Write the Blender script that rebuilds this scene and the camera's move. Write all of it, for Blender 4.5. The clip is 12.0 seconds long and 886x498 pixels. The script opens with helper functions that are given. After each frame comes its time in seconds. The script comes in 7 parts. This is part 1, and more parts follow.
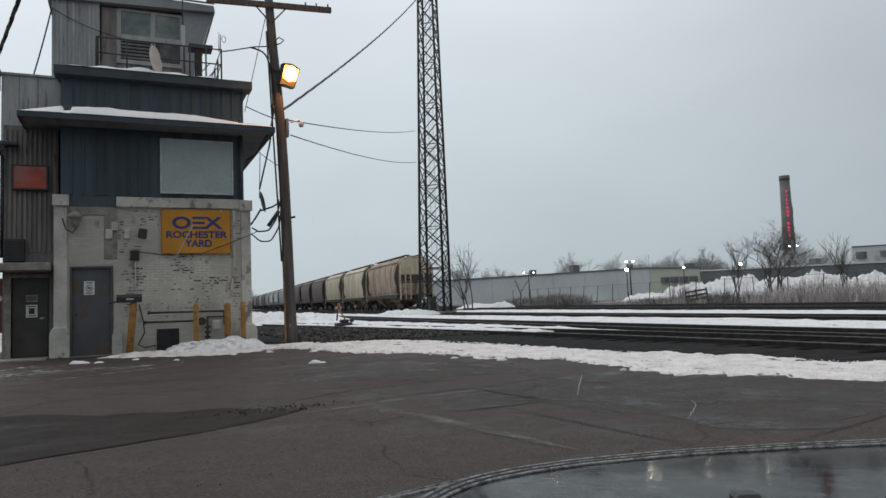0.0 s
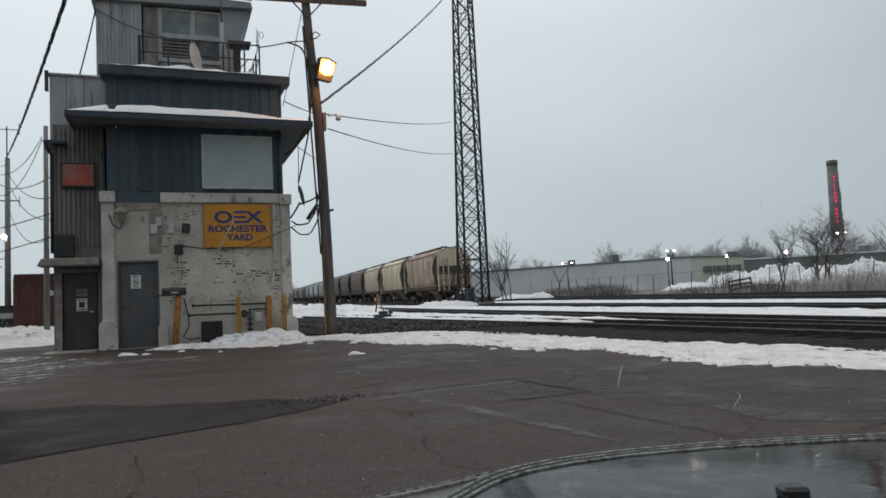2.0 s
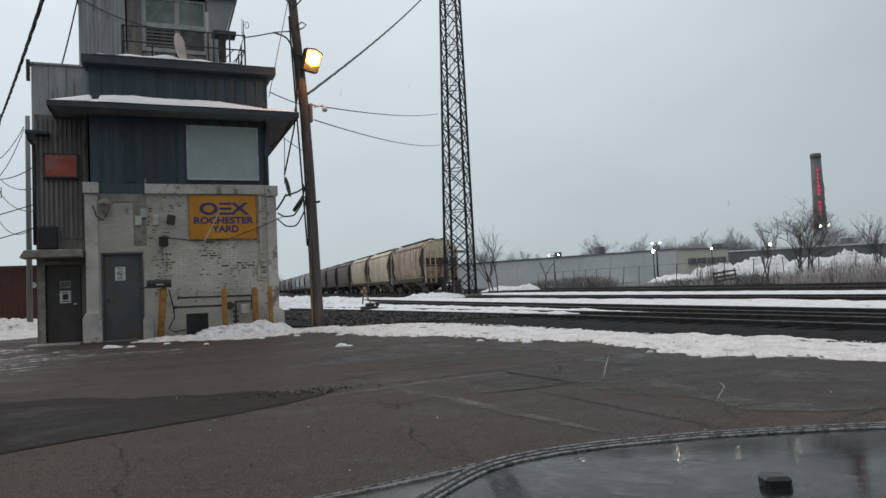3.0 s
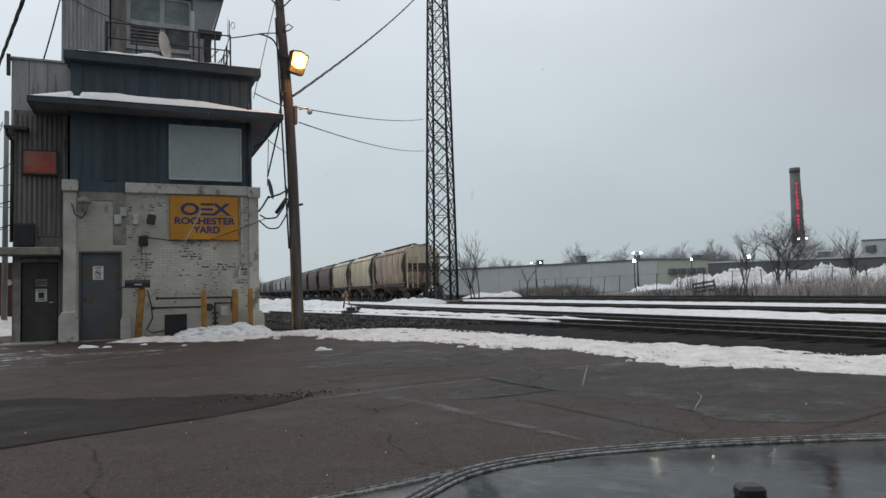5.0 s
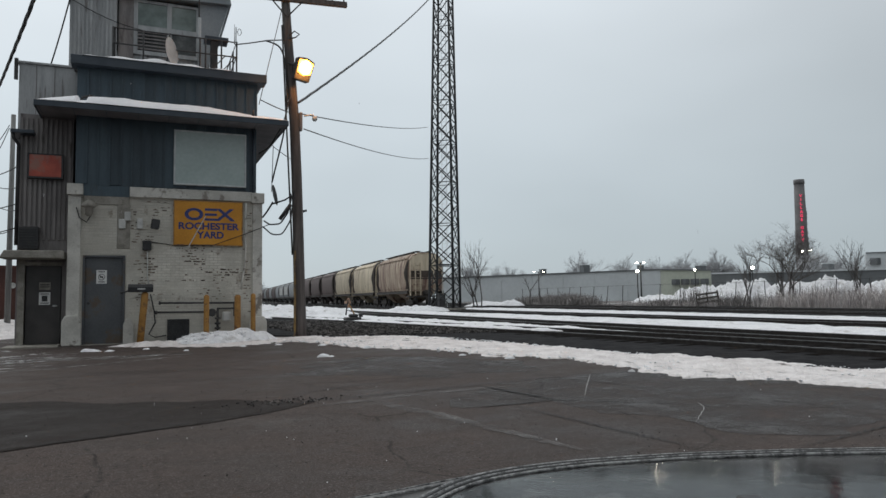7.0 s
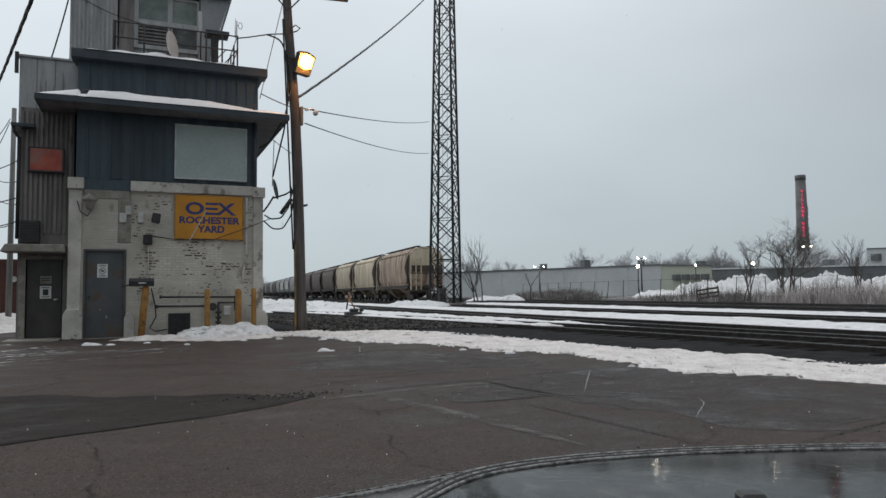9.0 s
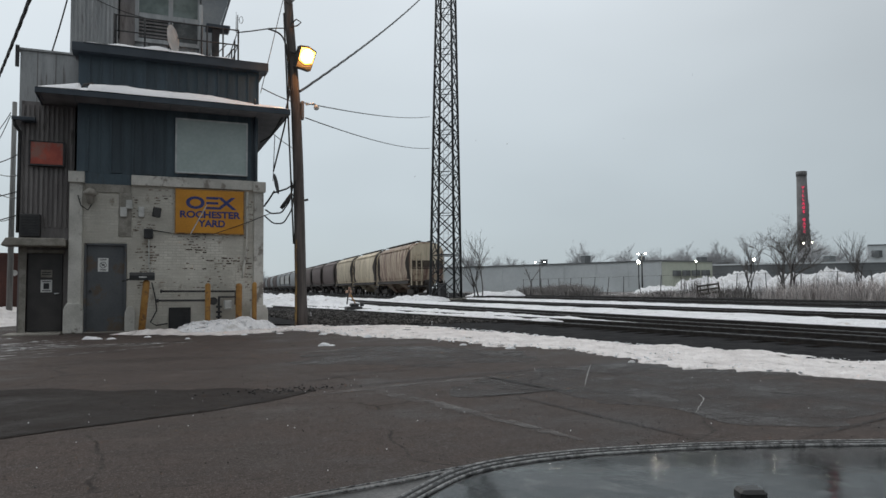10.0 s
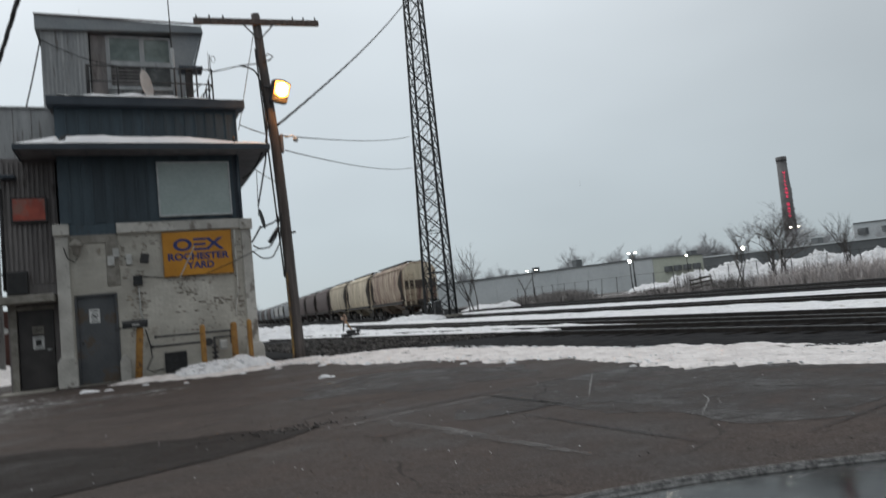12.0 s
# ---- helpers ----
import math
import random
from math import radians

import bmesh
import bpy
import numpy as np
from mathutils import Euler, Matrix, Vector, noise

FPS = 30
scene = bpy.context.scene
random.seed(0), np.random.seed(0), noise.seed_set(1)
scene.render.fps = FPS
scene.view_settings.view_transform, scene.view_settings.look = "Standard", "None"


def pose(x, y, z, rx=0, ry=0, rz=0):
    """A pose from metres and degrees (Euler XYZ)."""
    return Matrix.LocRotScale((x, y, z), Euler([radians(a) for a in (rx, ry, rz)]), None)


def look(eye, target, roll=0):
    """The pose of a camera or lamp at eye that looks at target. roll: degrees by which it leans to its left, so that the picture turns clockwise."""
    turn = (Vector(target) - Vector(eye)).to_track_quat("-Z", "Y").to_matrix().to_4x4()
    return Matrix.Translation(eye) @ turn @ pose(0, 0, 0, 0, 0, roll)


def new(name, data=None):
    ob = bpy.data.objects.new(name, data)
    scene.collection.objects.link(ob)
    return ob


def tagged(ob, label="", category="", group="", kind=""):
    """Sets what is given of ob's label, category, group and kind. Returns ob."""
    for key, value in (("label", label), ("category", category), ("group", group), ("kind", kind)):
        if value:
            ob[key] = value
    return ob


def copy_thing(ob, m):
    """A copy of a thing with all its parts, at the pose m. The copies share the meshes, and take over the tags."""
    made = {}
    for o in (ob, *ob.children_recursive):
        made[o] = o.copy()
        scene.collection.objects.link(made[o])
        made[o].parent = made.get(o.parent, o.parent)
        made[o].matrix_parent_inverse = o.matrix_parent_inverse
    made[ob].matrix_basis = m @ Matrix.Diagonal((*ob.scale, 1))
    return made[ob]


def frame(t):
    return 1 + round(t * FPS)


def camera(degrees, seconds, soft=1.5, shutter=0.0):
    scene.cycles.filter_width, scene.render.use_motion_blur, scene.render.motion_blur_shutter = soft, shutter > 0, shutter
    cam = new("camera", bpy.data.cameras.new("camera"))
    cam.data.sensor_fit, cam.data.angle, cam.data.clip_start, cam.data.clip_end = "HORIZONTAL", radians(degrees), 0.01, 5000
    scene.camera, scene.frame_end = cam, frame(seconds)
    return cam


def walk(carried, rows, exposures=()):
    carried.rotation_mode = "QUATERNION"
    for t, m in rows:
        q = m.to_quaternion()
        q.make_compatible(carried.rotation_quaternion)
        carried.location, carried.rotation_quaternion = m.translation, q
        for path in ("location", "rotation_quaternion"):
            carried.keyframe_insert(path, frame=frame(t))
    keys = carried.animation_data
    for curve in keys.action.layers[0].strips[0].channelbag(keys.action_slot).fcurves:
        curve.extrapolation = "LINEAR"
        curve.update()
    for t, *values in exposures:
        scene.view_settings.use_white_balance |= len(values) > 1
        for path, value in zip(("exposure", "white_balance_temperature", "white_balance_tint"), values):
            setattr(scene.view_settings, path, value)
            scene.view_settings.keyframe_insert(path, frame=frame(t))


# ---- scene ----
cam = camera(64.7, 12.0, soft=1.5, shutter=0.5)
EYE = (0.0, 0.0, 1.02)
PATH = [(0.0, -24.157, 4.188, 2.157), (0.5, -22.889, 4.369, 2.215), (1.0, -19.904, 4.653, 2.38), (1.5, -19.256, 4.915, 2.562),
        (2.0, -21.038, 3.597, 2.579), (2.5, -21.653, 2.868, 2.223), (3.0, -22.112, 2.894, 2.587), (3.5, -22.65, 4.091, 2.051),
        (5.5, -23.675, 3.135, 1.5), (6.0, -23.422, 3.393, 1.391), (6.5, -23.289, 3.483, 1.261), (7.0, -23.395, 3.951, 0.836),
        (9.0, -23.348, 3.522, 0.692), (9.5, -23.533, 3.399, 0.512), (10.0, -23.315, 3.125, 0.504), (10.5, -23.55, 2.512, 0.4),
        (11.0, -24.02, 2.582, 1.815), (11.5, -25.199, 2.002, 2.55), (12.0, -23.748, 4.64, 5.8)]
# the camera is lifted a little at the very end
LIFT = {12.0: 0.07}
walk(cam, [(t, pose(EYE[0], EYE[1], EYE[2] + LIFT.get(t, 0.0), 90 + pitch - 2.8 * LIFT.get(t, 0.0), roll, yaw)) for t, yaw, pitch, roll in PATH])

# ---- light: overcast winter dusk ----
world = bpy.data.worlds.new("overcast")
scene.world = world
world.use_nodes = True
wn, wl = world.node_tree.nodes, world.node_tree.links
wn.clear()
w_out = wn.new("ShaderNodeOutputWorld")
w_bg = wn.new("ShaderNodeBackground")
w_sky = wn.new("ShaderNodeTexSky")
w_sky.sky_type, w_sky.sun_disc = "NISHITA", False
w_sky.sun_elevation, w_sky.sun_rotation = radians(38), radians(-20)
w_dim = wn.new("ShaderNodeMixRGB")
w_dim.blend_type = "MULTIPLY"
w_dim.inputs[0].default_value = 1.0
w_dim.inputs[2].default_value = (0.08, 0.08, 0.08, 1)
w_co = wn.new("ShaderNodeTexCoord")
w_sep = wn.new("ShaderNodeSeparateXYZ")
w_ramp = wn.new("ShaderNodeValToRGB")
w_ramp.color_ramp.interpolation = "B_SPLINE"
w_el = w_ramp.color_ramp.elements
w_el[0].position, w_el[0].color = 0.0, (0.375, 0.440, 0.476, 1)
w_el[1].position, w_el[1].color = 1.0, (1.10, 1.16, 1.23, 1)
mid = w_el.new(0.42)
mid.color = (0.565, 0.612, 0.645, 1)
w_no = wn.new("ShaderNodeTexNoise")
w_no.inputs["Scale"].default_value = 1.6
w_no.inputs["Detail"].default_value = 3
w_map = wn.new("ShaderNodeMapping")
w_map.inputs["Scale"].default_value = (1, 1, 2.2)
w_rng = wn.new("ShaderNodeMapRange")
w_rng.inputs["From Min"].default_value, w_rng.inputs["From Max"].default_value = 0.3, 0.7
w_rng.inputs["To Min"].default_value, w_rng.inputs["To Max"].default_value = 0.90, 1.08
w_mul = wn.new("ShaderNodeMixRGB")
w_mul.blend_type = "MULTIPLY"
w_mul.inputs[0].default_value = 1.0
w_mix = wn.new("ShaderNodeMixRGB")
w_mix.inputs[0].default_value = 0.95
wl.new(w_co.outputs["Generated"], w_sep.inputs[0])
wl.new(w_sep.outputs["Z"], w_ramp.inputs[0])
wl.new(w_co.outputs["Generated"], w_map.inputs[0])
wl.new(w_map.outputs[0], w_no.inputs["Vector"])
wl.new(w_no.outputs["Fac"], w_rng.inputs["Value"])
wl.new(w_ramp.outputs[0], w_mul.inputs[1])
wl.new(w_rng.outputs[0], w_mul.inputs[2])
wl.new(w_sky.outputs[0], w_dim.inputs[1])
wl.new(w_dim.outputs[0], w_mix.inputs[1])
wl.new(w_mul.outputs[0], w_mix.inputs[2])
# the cloud is brighter towards the far end of the yard, where the low sun stands behind it
w_dot = wn.new("ShaderNodeVectorMath")
w_dot.operation = "DOT_PRODUCT"
w_dot.inputs[1].default_value = (-0.2, 0.98, 0.0)
w_side = wn.new("ShaderNodeMapRange")
w_side.inputs["From Min"].default_value, w_side.inputs["From Max"].default_value = -1.0, 1.0
w_side.inputs["To Min"].default_value, w_side.inputs["To Max"].default_value = 0.54, 1.17
w_tint = wn.new("ShaderNodeMixRGB")
w_tint.blend_type = "MULTIPLY"
w_tint.inputs[0].default_value = 1.0
wl.new(w_co.outputs["Generated"], w_dot.inputs[0])
wl.new(w_dot.outputs["Value"], w_side.inputs["Value"])
wl.new(w_mix.outputs[0], w_tint.inputs[1])
wl.new(w_side.outputs[0], w_tint.inputs[2])
wl.new(w_tint.outputs[0], w_bg.inputs[0])
wl.new(w_bg.outputs[0], w_out.inputs[0])
w_bg.inputs[1].default_value = 1.0

sun = new("sun", bpy.data.lights.new("sun", "SUN"))
sun.data.energy, sun.data.angle, sun.data.color = 0.5, radians(60), (1.0, 0.97, 0.93)
sun.matrix_world = look((-25, 70, 60), (0, 10, 0))

lamp_light = new("yard_lamp_light", bpy.data.lights.new("yard_lamp_light", "POINT"))
lamp_light.data.energy, lamp_light.data.color, lamp_light.data.shadow_soft_size = 52, (1.0, 0.40, 0.09), 0.12
lamp_light.location = (4.0, 17.95, 7.1)
scene.view_settings.exposure = 0.10


# ---- materials ----
def mat(name, c1, c2, rough=0.7, metal=0.0, scale=6.0, fine=60.0, bump=0.25, stain=None, stain_at=0.62, stain_scale=1.5, stretch=(1, 1, 1),
        island=0.0, each=0.0, emit=None, power=0.0, spec=0.5, rough_var=0.12, deep=0.02, thin=None):
    m = bpy.data.materials.new(name)
    m.use_nodes = True
    n, l = m.node_tree.nodes, m.node_tree.links
    b = n["Principled BSDF"]
    co = n.new("ShaderNodeTexCoord")
    mp = n.new("ShaderNodeMapping")
    mp.inputs["Scale"].default_value = stretch
    geo = n.new("ShaderNodeNewGeometry")
    l.new(geo.outputs["Position"], mp.inputs[0])
    big = n.new("ShaderNodeTexNoise")
    big.inputs["Scale"].default_value, big.inputs["Detail"].default_value = scale, 5
    l.new(mp.outputs[0], big.inputs["Vector"])
    small = n.new("ShaderNodeTexNoise")
    small.inputs["Scale"].default_value, small.inputs["Detail"].default_value = fine, 4
    l.new(mp.outputs[0], small.inputs["Vector"])
    add = n.new("ShaderNodeMath")
    add.operation = "MULTIPLY_ADD"
    l.new(small.outputs["Fac"], add.inputs[0])
    add.inputs[1].default_value = 0.45
    l.new(big.outputs["Fac"], add.inputs[2])
    r = n.new("ShaderNodeMapRange")
    r.inputs["From Min"].default_value, r.inputs["From Max"].default_value = 0.57, 0.88
    l.new(add.outputs[0], r.inputs["Value"])
    mix = n.new("ShaderNodeMixRGB")
    mix.inputs[1].default_value, mix.inputs[2].default_value = (*c1, 1), (*c2, 1)
    l.new(r.outputs[0], mix.inputs[0])
    col = mix.outputs[0]
    if stain:
        sn = n.new("ShaderNodeTexNoise")
        sn.inputs["Scale"].default_value, sn.inputs["Detail"].default_value = stain_scale, 8
        sn.inputs["Roughness"].default_value = 0.65
        l.new(mp.outputs[0], sn.inputs["Vector"])
        sr = n.new("ShaderNodeMapRange")
        sr.inputs["From Min"].default_value, sr.inputs["From Max"].default_value = stain_at - 0.03, stain_at + 0.05
        l.new(sn.outputs["Fac"], sr.inputs["Value"])
        sm = n.new("ShaderNodeMixRGB")
        sm.inputs[2].default_value = (*stain, 1)
        l.new(sr.outputs[0], sm.inputs[0])
        l.new(col, sm.inputs[1])
        col = sm.outputs[0]
    for amount, node, out in ((island, "ShaderNodeNewGeometry", "Random Per Island"), (each, "ShaderNodeObjectInfo", "Random")):
        if amount:
            src = n.new(node)
            rr = n.new("ShaderNodeMapRange")
            rr.inputs["To Min"].default_value, rr.inputs["To Max"].default_value = 1 - amount, 1 + amount
            l.new(src.outputs[out], rr.inputs["Value"])
            mm = n.new("ShaderNodeMixRGB")
            mm.blend_type = "MULTIPLY"
            mm.inputs[0].default_value = 1.0
            l.new(col, mm.inputs[1])
            l.new(rr.outputs[0], mm.inputs[2])
            col = mm.outputs[0]
    l.new(col, b.inputs["Base Color"])
    rv = n.new("ShaderNodeMapRange")
    rv.inputs["To Min"].default_value, rv.inputs["To Max"].default_value = max(0.02, rough - rough_var), min(1, rough + rough_var)
    l.new(big.outputs["Fac"], rv.inputs["Value"])
    l.new(rv.outputs[0], b.inputs["Roughness"])
    b.inputs["Metallic"].default_value = metal
    b.inputs["Specular IOR Level"].default_value = spec
    if bump:
        bp = n.new("ShaderNodeBump")
        bp.inputs["Strength"].default_value, bp.inputs["Distance"].default_value = bump, deep
        l.new(add.outputs[0], bp.inputs["Height"])
        l.new(bp.outputs[0], b.inputs["Normal"])
    if thin:
        tn = n.new("ShaderNodeTexNoise")
        tn.inputs["Scale"].default_value, tn.inputs["Detail"].default_value, tn.inputs["Roughness"].default_value = thin[0], 8, 0.7
        l.new(mp.outputs[0], tn.inputs["Vector"])
        tr = n.new("ShaderNodeMapRange")
        tr.inputs["From Min"].default_value, tr.inputs["From Max"].default_value = thin[1], thin[2]
        l.new(tn.outputs["Fac"], tr.inputs["Value"])
        l.new(tr.outputs[0], b.inputs["Alpha"])
    if emit:
        b.inputs["Emission Color"].default_value = (*emit, 1)
        b.inputs["Emission Strength"].default_value = power
    return m


def asphalt(name, dark, mid_c, pale, torn=False):
    m = bpy.data.materials.new(name)
    m.use_nodes = True
    n, l = m.node_tree.nodes, m.node_tree.links
    b = n["Principled BSDF"]
    geo = n.new("ShaderNodeNewGeometry")

    def field(scale, stretch, detail=6, rough=0.6, turn=0.0):
        mp = n.new("ShaderNodeMapping")
        mp.inputs["Scale"].default_value = stretch
        mp.inputs["Rotation"].default_value = (0, 0, turn)
        l.new(geo.outputs["Position"], mp.inputs[0])
        t = n.new("ShaderNodeTexNoise")
        t.inputs["Scale"].default_value, t.inputs["Detail"].default_value, t.inputs["Roughness"].default_value = scale, detail, rough
        l.new(mp.outputs[0], t.inputs["Vector"])
        return t.outputs["Fac"]

    def span(v, lo, hi, a=0.0, c=1.0):
        r = n.new("ShaderNodeMapRange")
        for key, x in (("From Min", lo), ("From Max", hi), ("To Min", a), ("To Max", c)):
            r.inputs[key].default_value = x
        l.new(v, r.inputs["Value"])
        return r.outputs[0]

    def mixed(f, a, c):
        x = n.new("ShaderNodeMixRGB")
        l.new(f, x.inputs[0])
        for k, v in ((1, a), (2, c)):
            if isinstance(v, tuple):
                x.inputs[k].default_value = (*v, 1)
            else:
                l.new(v, x.inputs[k])
        return x.outputs[0]
    wide = field(0.7, (0.8, 1.1, 1), 9, 0.72, 0.3)
    streak = field(1.1, (0.9, 1.0, 1), 9, 0.78, 0.22)
    grain = field(34, (1, 1, 1), 4, 0.8)
    blot = field(3.2, (1, 1, 1), 6, 0.7)
    col = mixed(span(wide, 0.38, 0.62), dark, mid_c)
    col = mixed(span(streak, 0.55, 0.72, 0.0, 0.45), col, pale)
    col = mixed(span(blot, 0.52, 0.66, 0.0, 0.4), col, dark)
    speck = field(14, (1, 1, 1), 4, 0.8)
    col = mixed(span(speck, 0.52, 0.62, 0.0, 0.8), col, dark)
    col = mixed(span(grain, 0.55, 0.66, 0.0, 0.8), col, pale)
    grit = field(85, (1, 1, 1), 2, 0.7)
    col = mixed(span(grit, 0.60, 0.68, 0.0, 0.8), col, tuple(min(1, 1.7 * v) for v in pale))
    col = mixed(span(grit, 0.40, 0.33, 0.0, 0.7), col, (0.014, 0.012, 0.011))
    vor = n.new("ShaderNodeTexVoronoi")
    vor.feature = "DISTANCE_TO_EDGE"
    vor.inputs["Scale"].default_value = 0.42
    wob = n.new("ShaderNodeMixRGB")
    wob.blend_type = "ADD"
    wob.inputs[0].default_value = 0.5
    tex = n.new("ShaderNodeTexNoise")
    tex.inputs["Scale"].default_value, tex.inputs["Detail"].default_value = 1.2, 6
    l.new(geo.outputs["Position"], tex.inputs["Vector"])
    l.new(geo.outputs["Position"], wob.inputs[1])
    l.new(tex.outputs["Color"], wob.inputs[2])
    l.new(wob.outputs[0], vor.inputs["Vector"])
    crack = span(vor.outputs["Distance"], 0.002, 0.008, 0.7, 0.0)
    gate = n.new("ShaderNodeMath")
    gate.operation = "MULTIPLY"
    l.new(crack, gate.inputs[0])
    l.new(span(wide, 0.44, 0.56), gate.inputs[1])
    col = mixed(gate.outputs[0], col, (0.020, 0.018, 0.017))
    l.new(col, b.inputs["Base Color"])
    l.new(span(wide, 0.40, 0.60, 0.50, 0.85), b.inputs["Roughness"])
    b.inputs["Specular IOR Level"].default_value = 0.08
    if torn:
        l.new(span(field(1.3, (1, 1, 1), 9, 0.7), 0.36, 0.68), b.inputs["Alpha"])
    bp = n.new("ShaderNodeBump")
    bp.inputs["Strength"].default_value, bp.inputs["Distance"].default_value = 0.8, 0.012
    l.new(grain, bp.inputs["Height"])
    l.new(bp.outputs[0], b.inputs["Normal"])
    return m


def glass(name, tint, rough=0.05):
    m = bpy.data.materials.new(name)
    m.use_nodes = True
    b = m.node_tree.nodes["Principled BSDF"]
    b.inputs["Base Color"].default_value = (*tint, 1)
    b.inputs["Roughness"].default_value = rough
    b.inputs["Transmission Weight"].default_value = 0.6
    b.inputs["IOR"].default_value = 1.45
    return m


M_asphalt = asphalt("wet_asphalt", (0.041, 0.0325, 0.0295), (0.087, 0.069, 0.062), (0.15, 0.13, 0.121))
M_worn = asphalt("worn_asphalt", (0.082, 0.078, 0.077), (0.130, 0.126, 0.125), (0.185, 0.18, 0.178), True)
M_patch = asphalt("fresh_asphalt", (0.016, 0.013, 0.012), (0.031, 0.025, 0.023), (0.055, 0.047, 0.043))
M_crack = mat("crack_filler", (0.010, 0.010, 0.010), (0.02, 0.019, 0.019), 0.85, scale=4)
M_pale = mat("dried_salt", (0.115, 0.108, 0.105), (0.18, 0.17, 0.165), 0.8, scale=3, fine=40, thin=(3.0, 0.40, 0.80))
M_slush = mat("frozen_slush", (0.34, 0.335, 0.335), (0.55, 0.545, 0.545), 0.6, scale=3, fine=40, thin=(4.5, 0.44, 0.58))
M_chalk = mat("white_scratch", (0.20, 0.195, 0.19), (0.42, 0.41, 0.40), 0.8, scale=9)
M_ballast = mat("dark_ballast", (0.010, 0.010, 0.011), (0.034, 0.033, 0.034), 0.9, scale=3, fine=16, bump=0.9, spec=0.05)
M_stonegrey = mat("wet_ballast_stone", (0.028, 0.027, 0.027), (0.115, 0.108, 0.103), 0.85, scale=3, fine=12, island=0.7, spec=0.1)
M_earth = mat("frozen_ground", (0.06, 0.052, 0.047), (0.14, 0.125, 0.115), 0.9, scale=0.3, fine=8, stain=(0.6, 0.6, 0.61), stain_at=0.56, stain_scale=0.08)
M_snow = mat("snow", (0.80, 0.80, 0.82), (0.93, 0.93, 0.94), 0.85, scale=3.5, fine=14, bump=1.0, deep=0.12, stain=(0.60, 0.585, 0.575), stain_at=0.60, stain_scale=1.6)
M_roofsnow = mat("smooth_roof_snow", (0.84, 0.84, 0.86), (0.93, 0.93, 0.94), 0.85, scale=2.0, fine=12, bump=0.25, deep=0.04)
M_snow_dirty = mat("trodden_snow", (0.72, 0.672, 0.655), (0.90, 0.855, 0.835), 0.8, scale=3.5, fine=22, bump=1.0, deep=0.14, stain=(0.20, 0.175, 0.16), stain_at=0.625, stain_scale=2.6, stretch=(1, 0.7, 1))
M_flake = mat("snow_crystal", (0.85, 0.85, 0.86), (0.95, 0.95, 0.95), 0.8, scale=50)
M_rail = mat("worn_rail_steel", (0.022, 0.019, 0.018), (0.045, 0.040, 0.037), 0.7, 0.1, scale=8, spec=0.2)
M_railtop = mat("polished_rail_head", (0.10, 0.097, 0.096), (0.18, 0.176, 0.174), 0.5, 1.0, scale=8)
M_tie = mat("creosoted_tie", (0.010, 0.009, 0.008), (0.024, 0.021, 0.020), 0.95, scale=5, island=0.3, spec=0.0)
M_brick = mat("white_painted_brick", (0.47, 0.445, 0.39), (0.62, 0.595, 0.53), 0.75, scale=1.1, fine=30, bump=0.4, stain=(0.30, 0.26, 0.215), stain_at=0.62, stain_scale=1.6, stretch=(1.6, 1, 1.0), island=0.045, each=0.045)
M_barebrick = mat("bare_sooty_brick", (0.12, 0.09, 0.075), (0.25, 0.195, 0.155), 0.85, scale=9, fine=40, island=0.45)
M_mortar = mat("painted_mortar", (0.43, 0.405, 0.355), (0.56, 0.535, 0.475), 0.85, scale=2, fine=30)
M_stone = mat("painted_concrete", (0.42, 0.405, 0.37), (0.60, 0.58, 0.535), 0.7, scale=2.0, fine=30, stain=(0.22, 0.195, 0.17), stain_at=0.59, stain_scale=3.0)
M_bare = mat("bare_concrete_band", (0.19, 0.175, 0.15), (0.32, 0.30, 0.265), 0.85, scale=4, fine=30)
M_blue = mat("blue_painted_siding", (0.034, 0.054, 0.071), (0.058, 0.087, 0.107), 0.5, scale=1.2, fine=24, bump=0.2, stain=(0.042, 0.055, 0.067), stain_at=0.62, stain_scale=2.2, stretch=(2.5, 2.5, 0.5), each=0.22)
M_bluedark = mat("dark_blue_trim", (0.030, 0.042, 0.058), (0.052, 0.067, 0.085), 0.5, scale=3)
M_soffit = mat("brown_grey_soffit", (0.14, 0.135, 0.142), (0.21, 0.205, 0.21), 0.7, scale=3)
M_zinc = mat("weathered_grey_metal_siding", (0.28, 0.29, 0.295), (0.42, 0.43, 0.435), 0.5, 0.1, scale=1.6, fine=20, stain=(0.19, 0.18, 0.175), stain_at=0.61, stain_scale=2.5, stretch=(3, 3, 0.35), each=0.1)
M_fascia = mat("blue_grey_metal_fascia", (0.22, 0.245, 0.265), (0.30, 0.325, 0.34), 0.5, 0.1, scale=1.2, fine=20, bump=0.1)
M_annex = mat("grimy_dark_siding", (0.15, 0.136, 0.134), (0.24, 0.222, 0.216), 0.6, scale=2, fine=20, stretch=(3, 3, 0.4), stain=(0.10, 0.085, 0.08), stain_at=0.6, stain_scale=2.2, each=0.12)
M_doorgrey = mat("grey_blue_door_paint", (0.068, 0.073, 0.080), (0.096, 0.101, 0.108), 0.45, scale=1.5, fine=25, stain=(0.10, 0.075, 0.055), stain_at=0.57, stain_scale=2)
M_doordark = mat("dark_brown_door_paint", (0.034, 0.030, 0.030), (0.062, 0.056, 0.054), 0.4, scale=2)
M_panel = mat("pale_green_window_board", (0.34, 0.41, 0.395), (0.43, 0.50, 0.485), 0.32, scale=0.7, fine=12, bump=0.05)
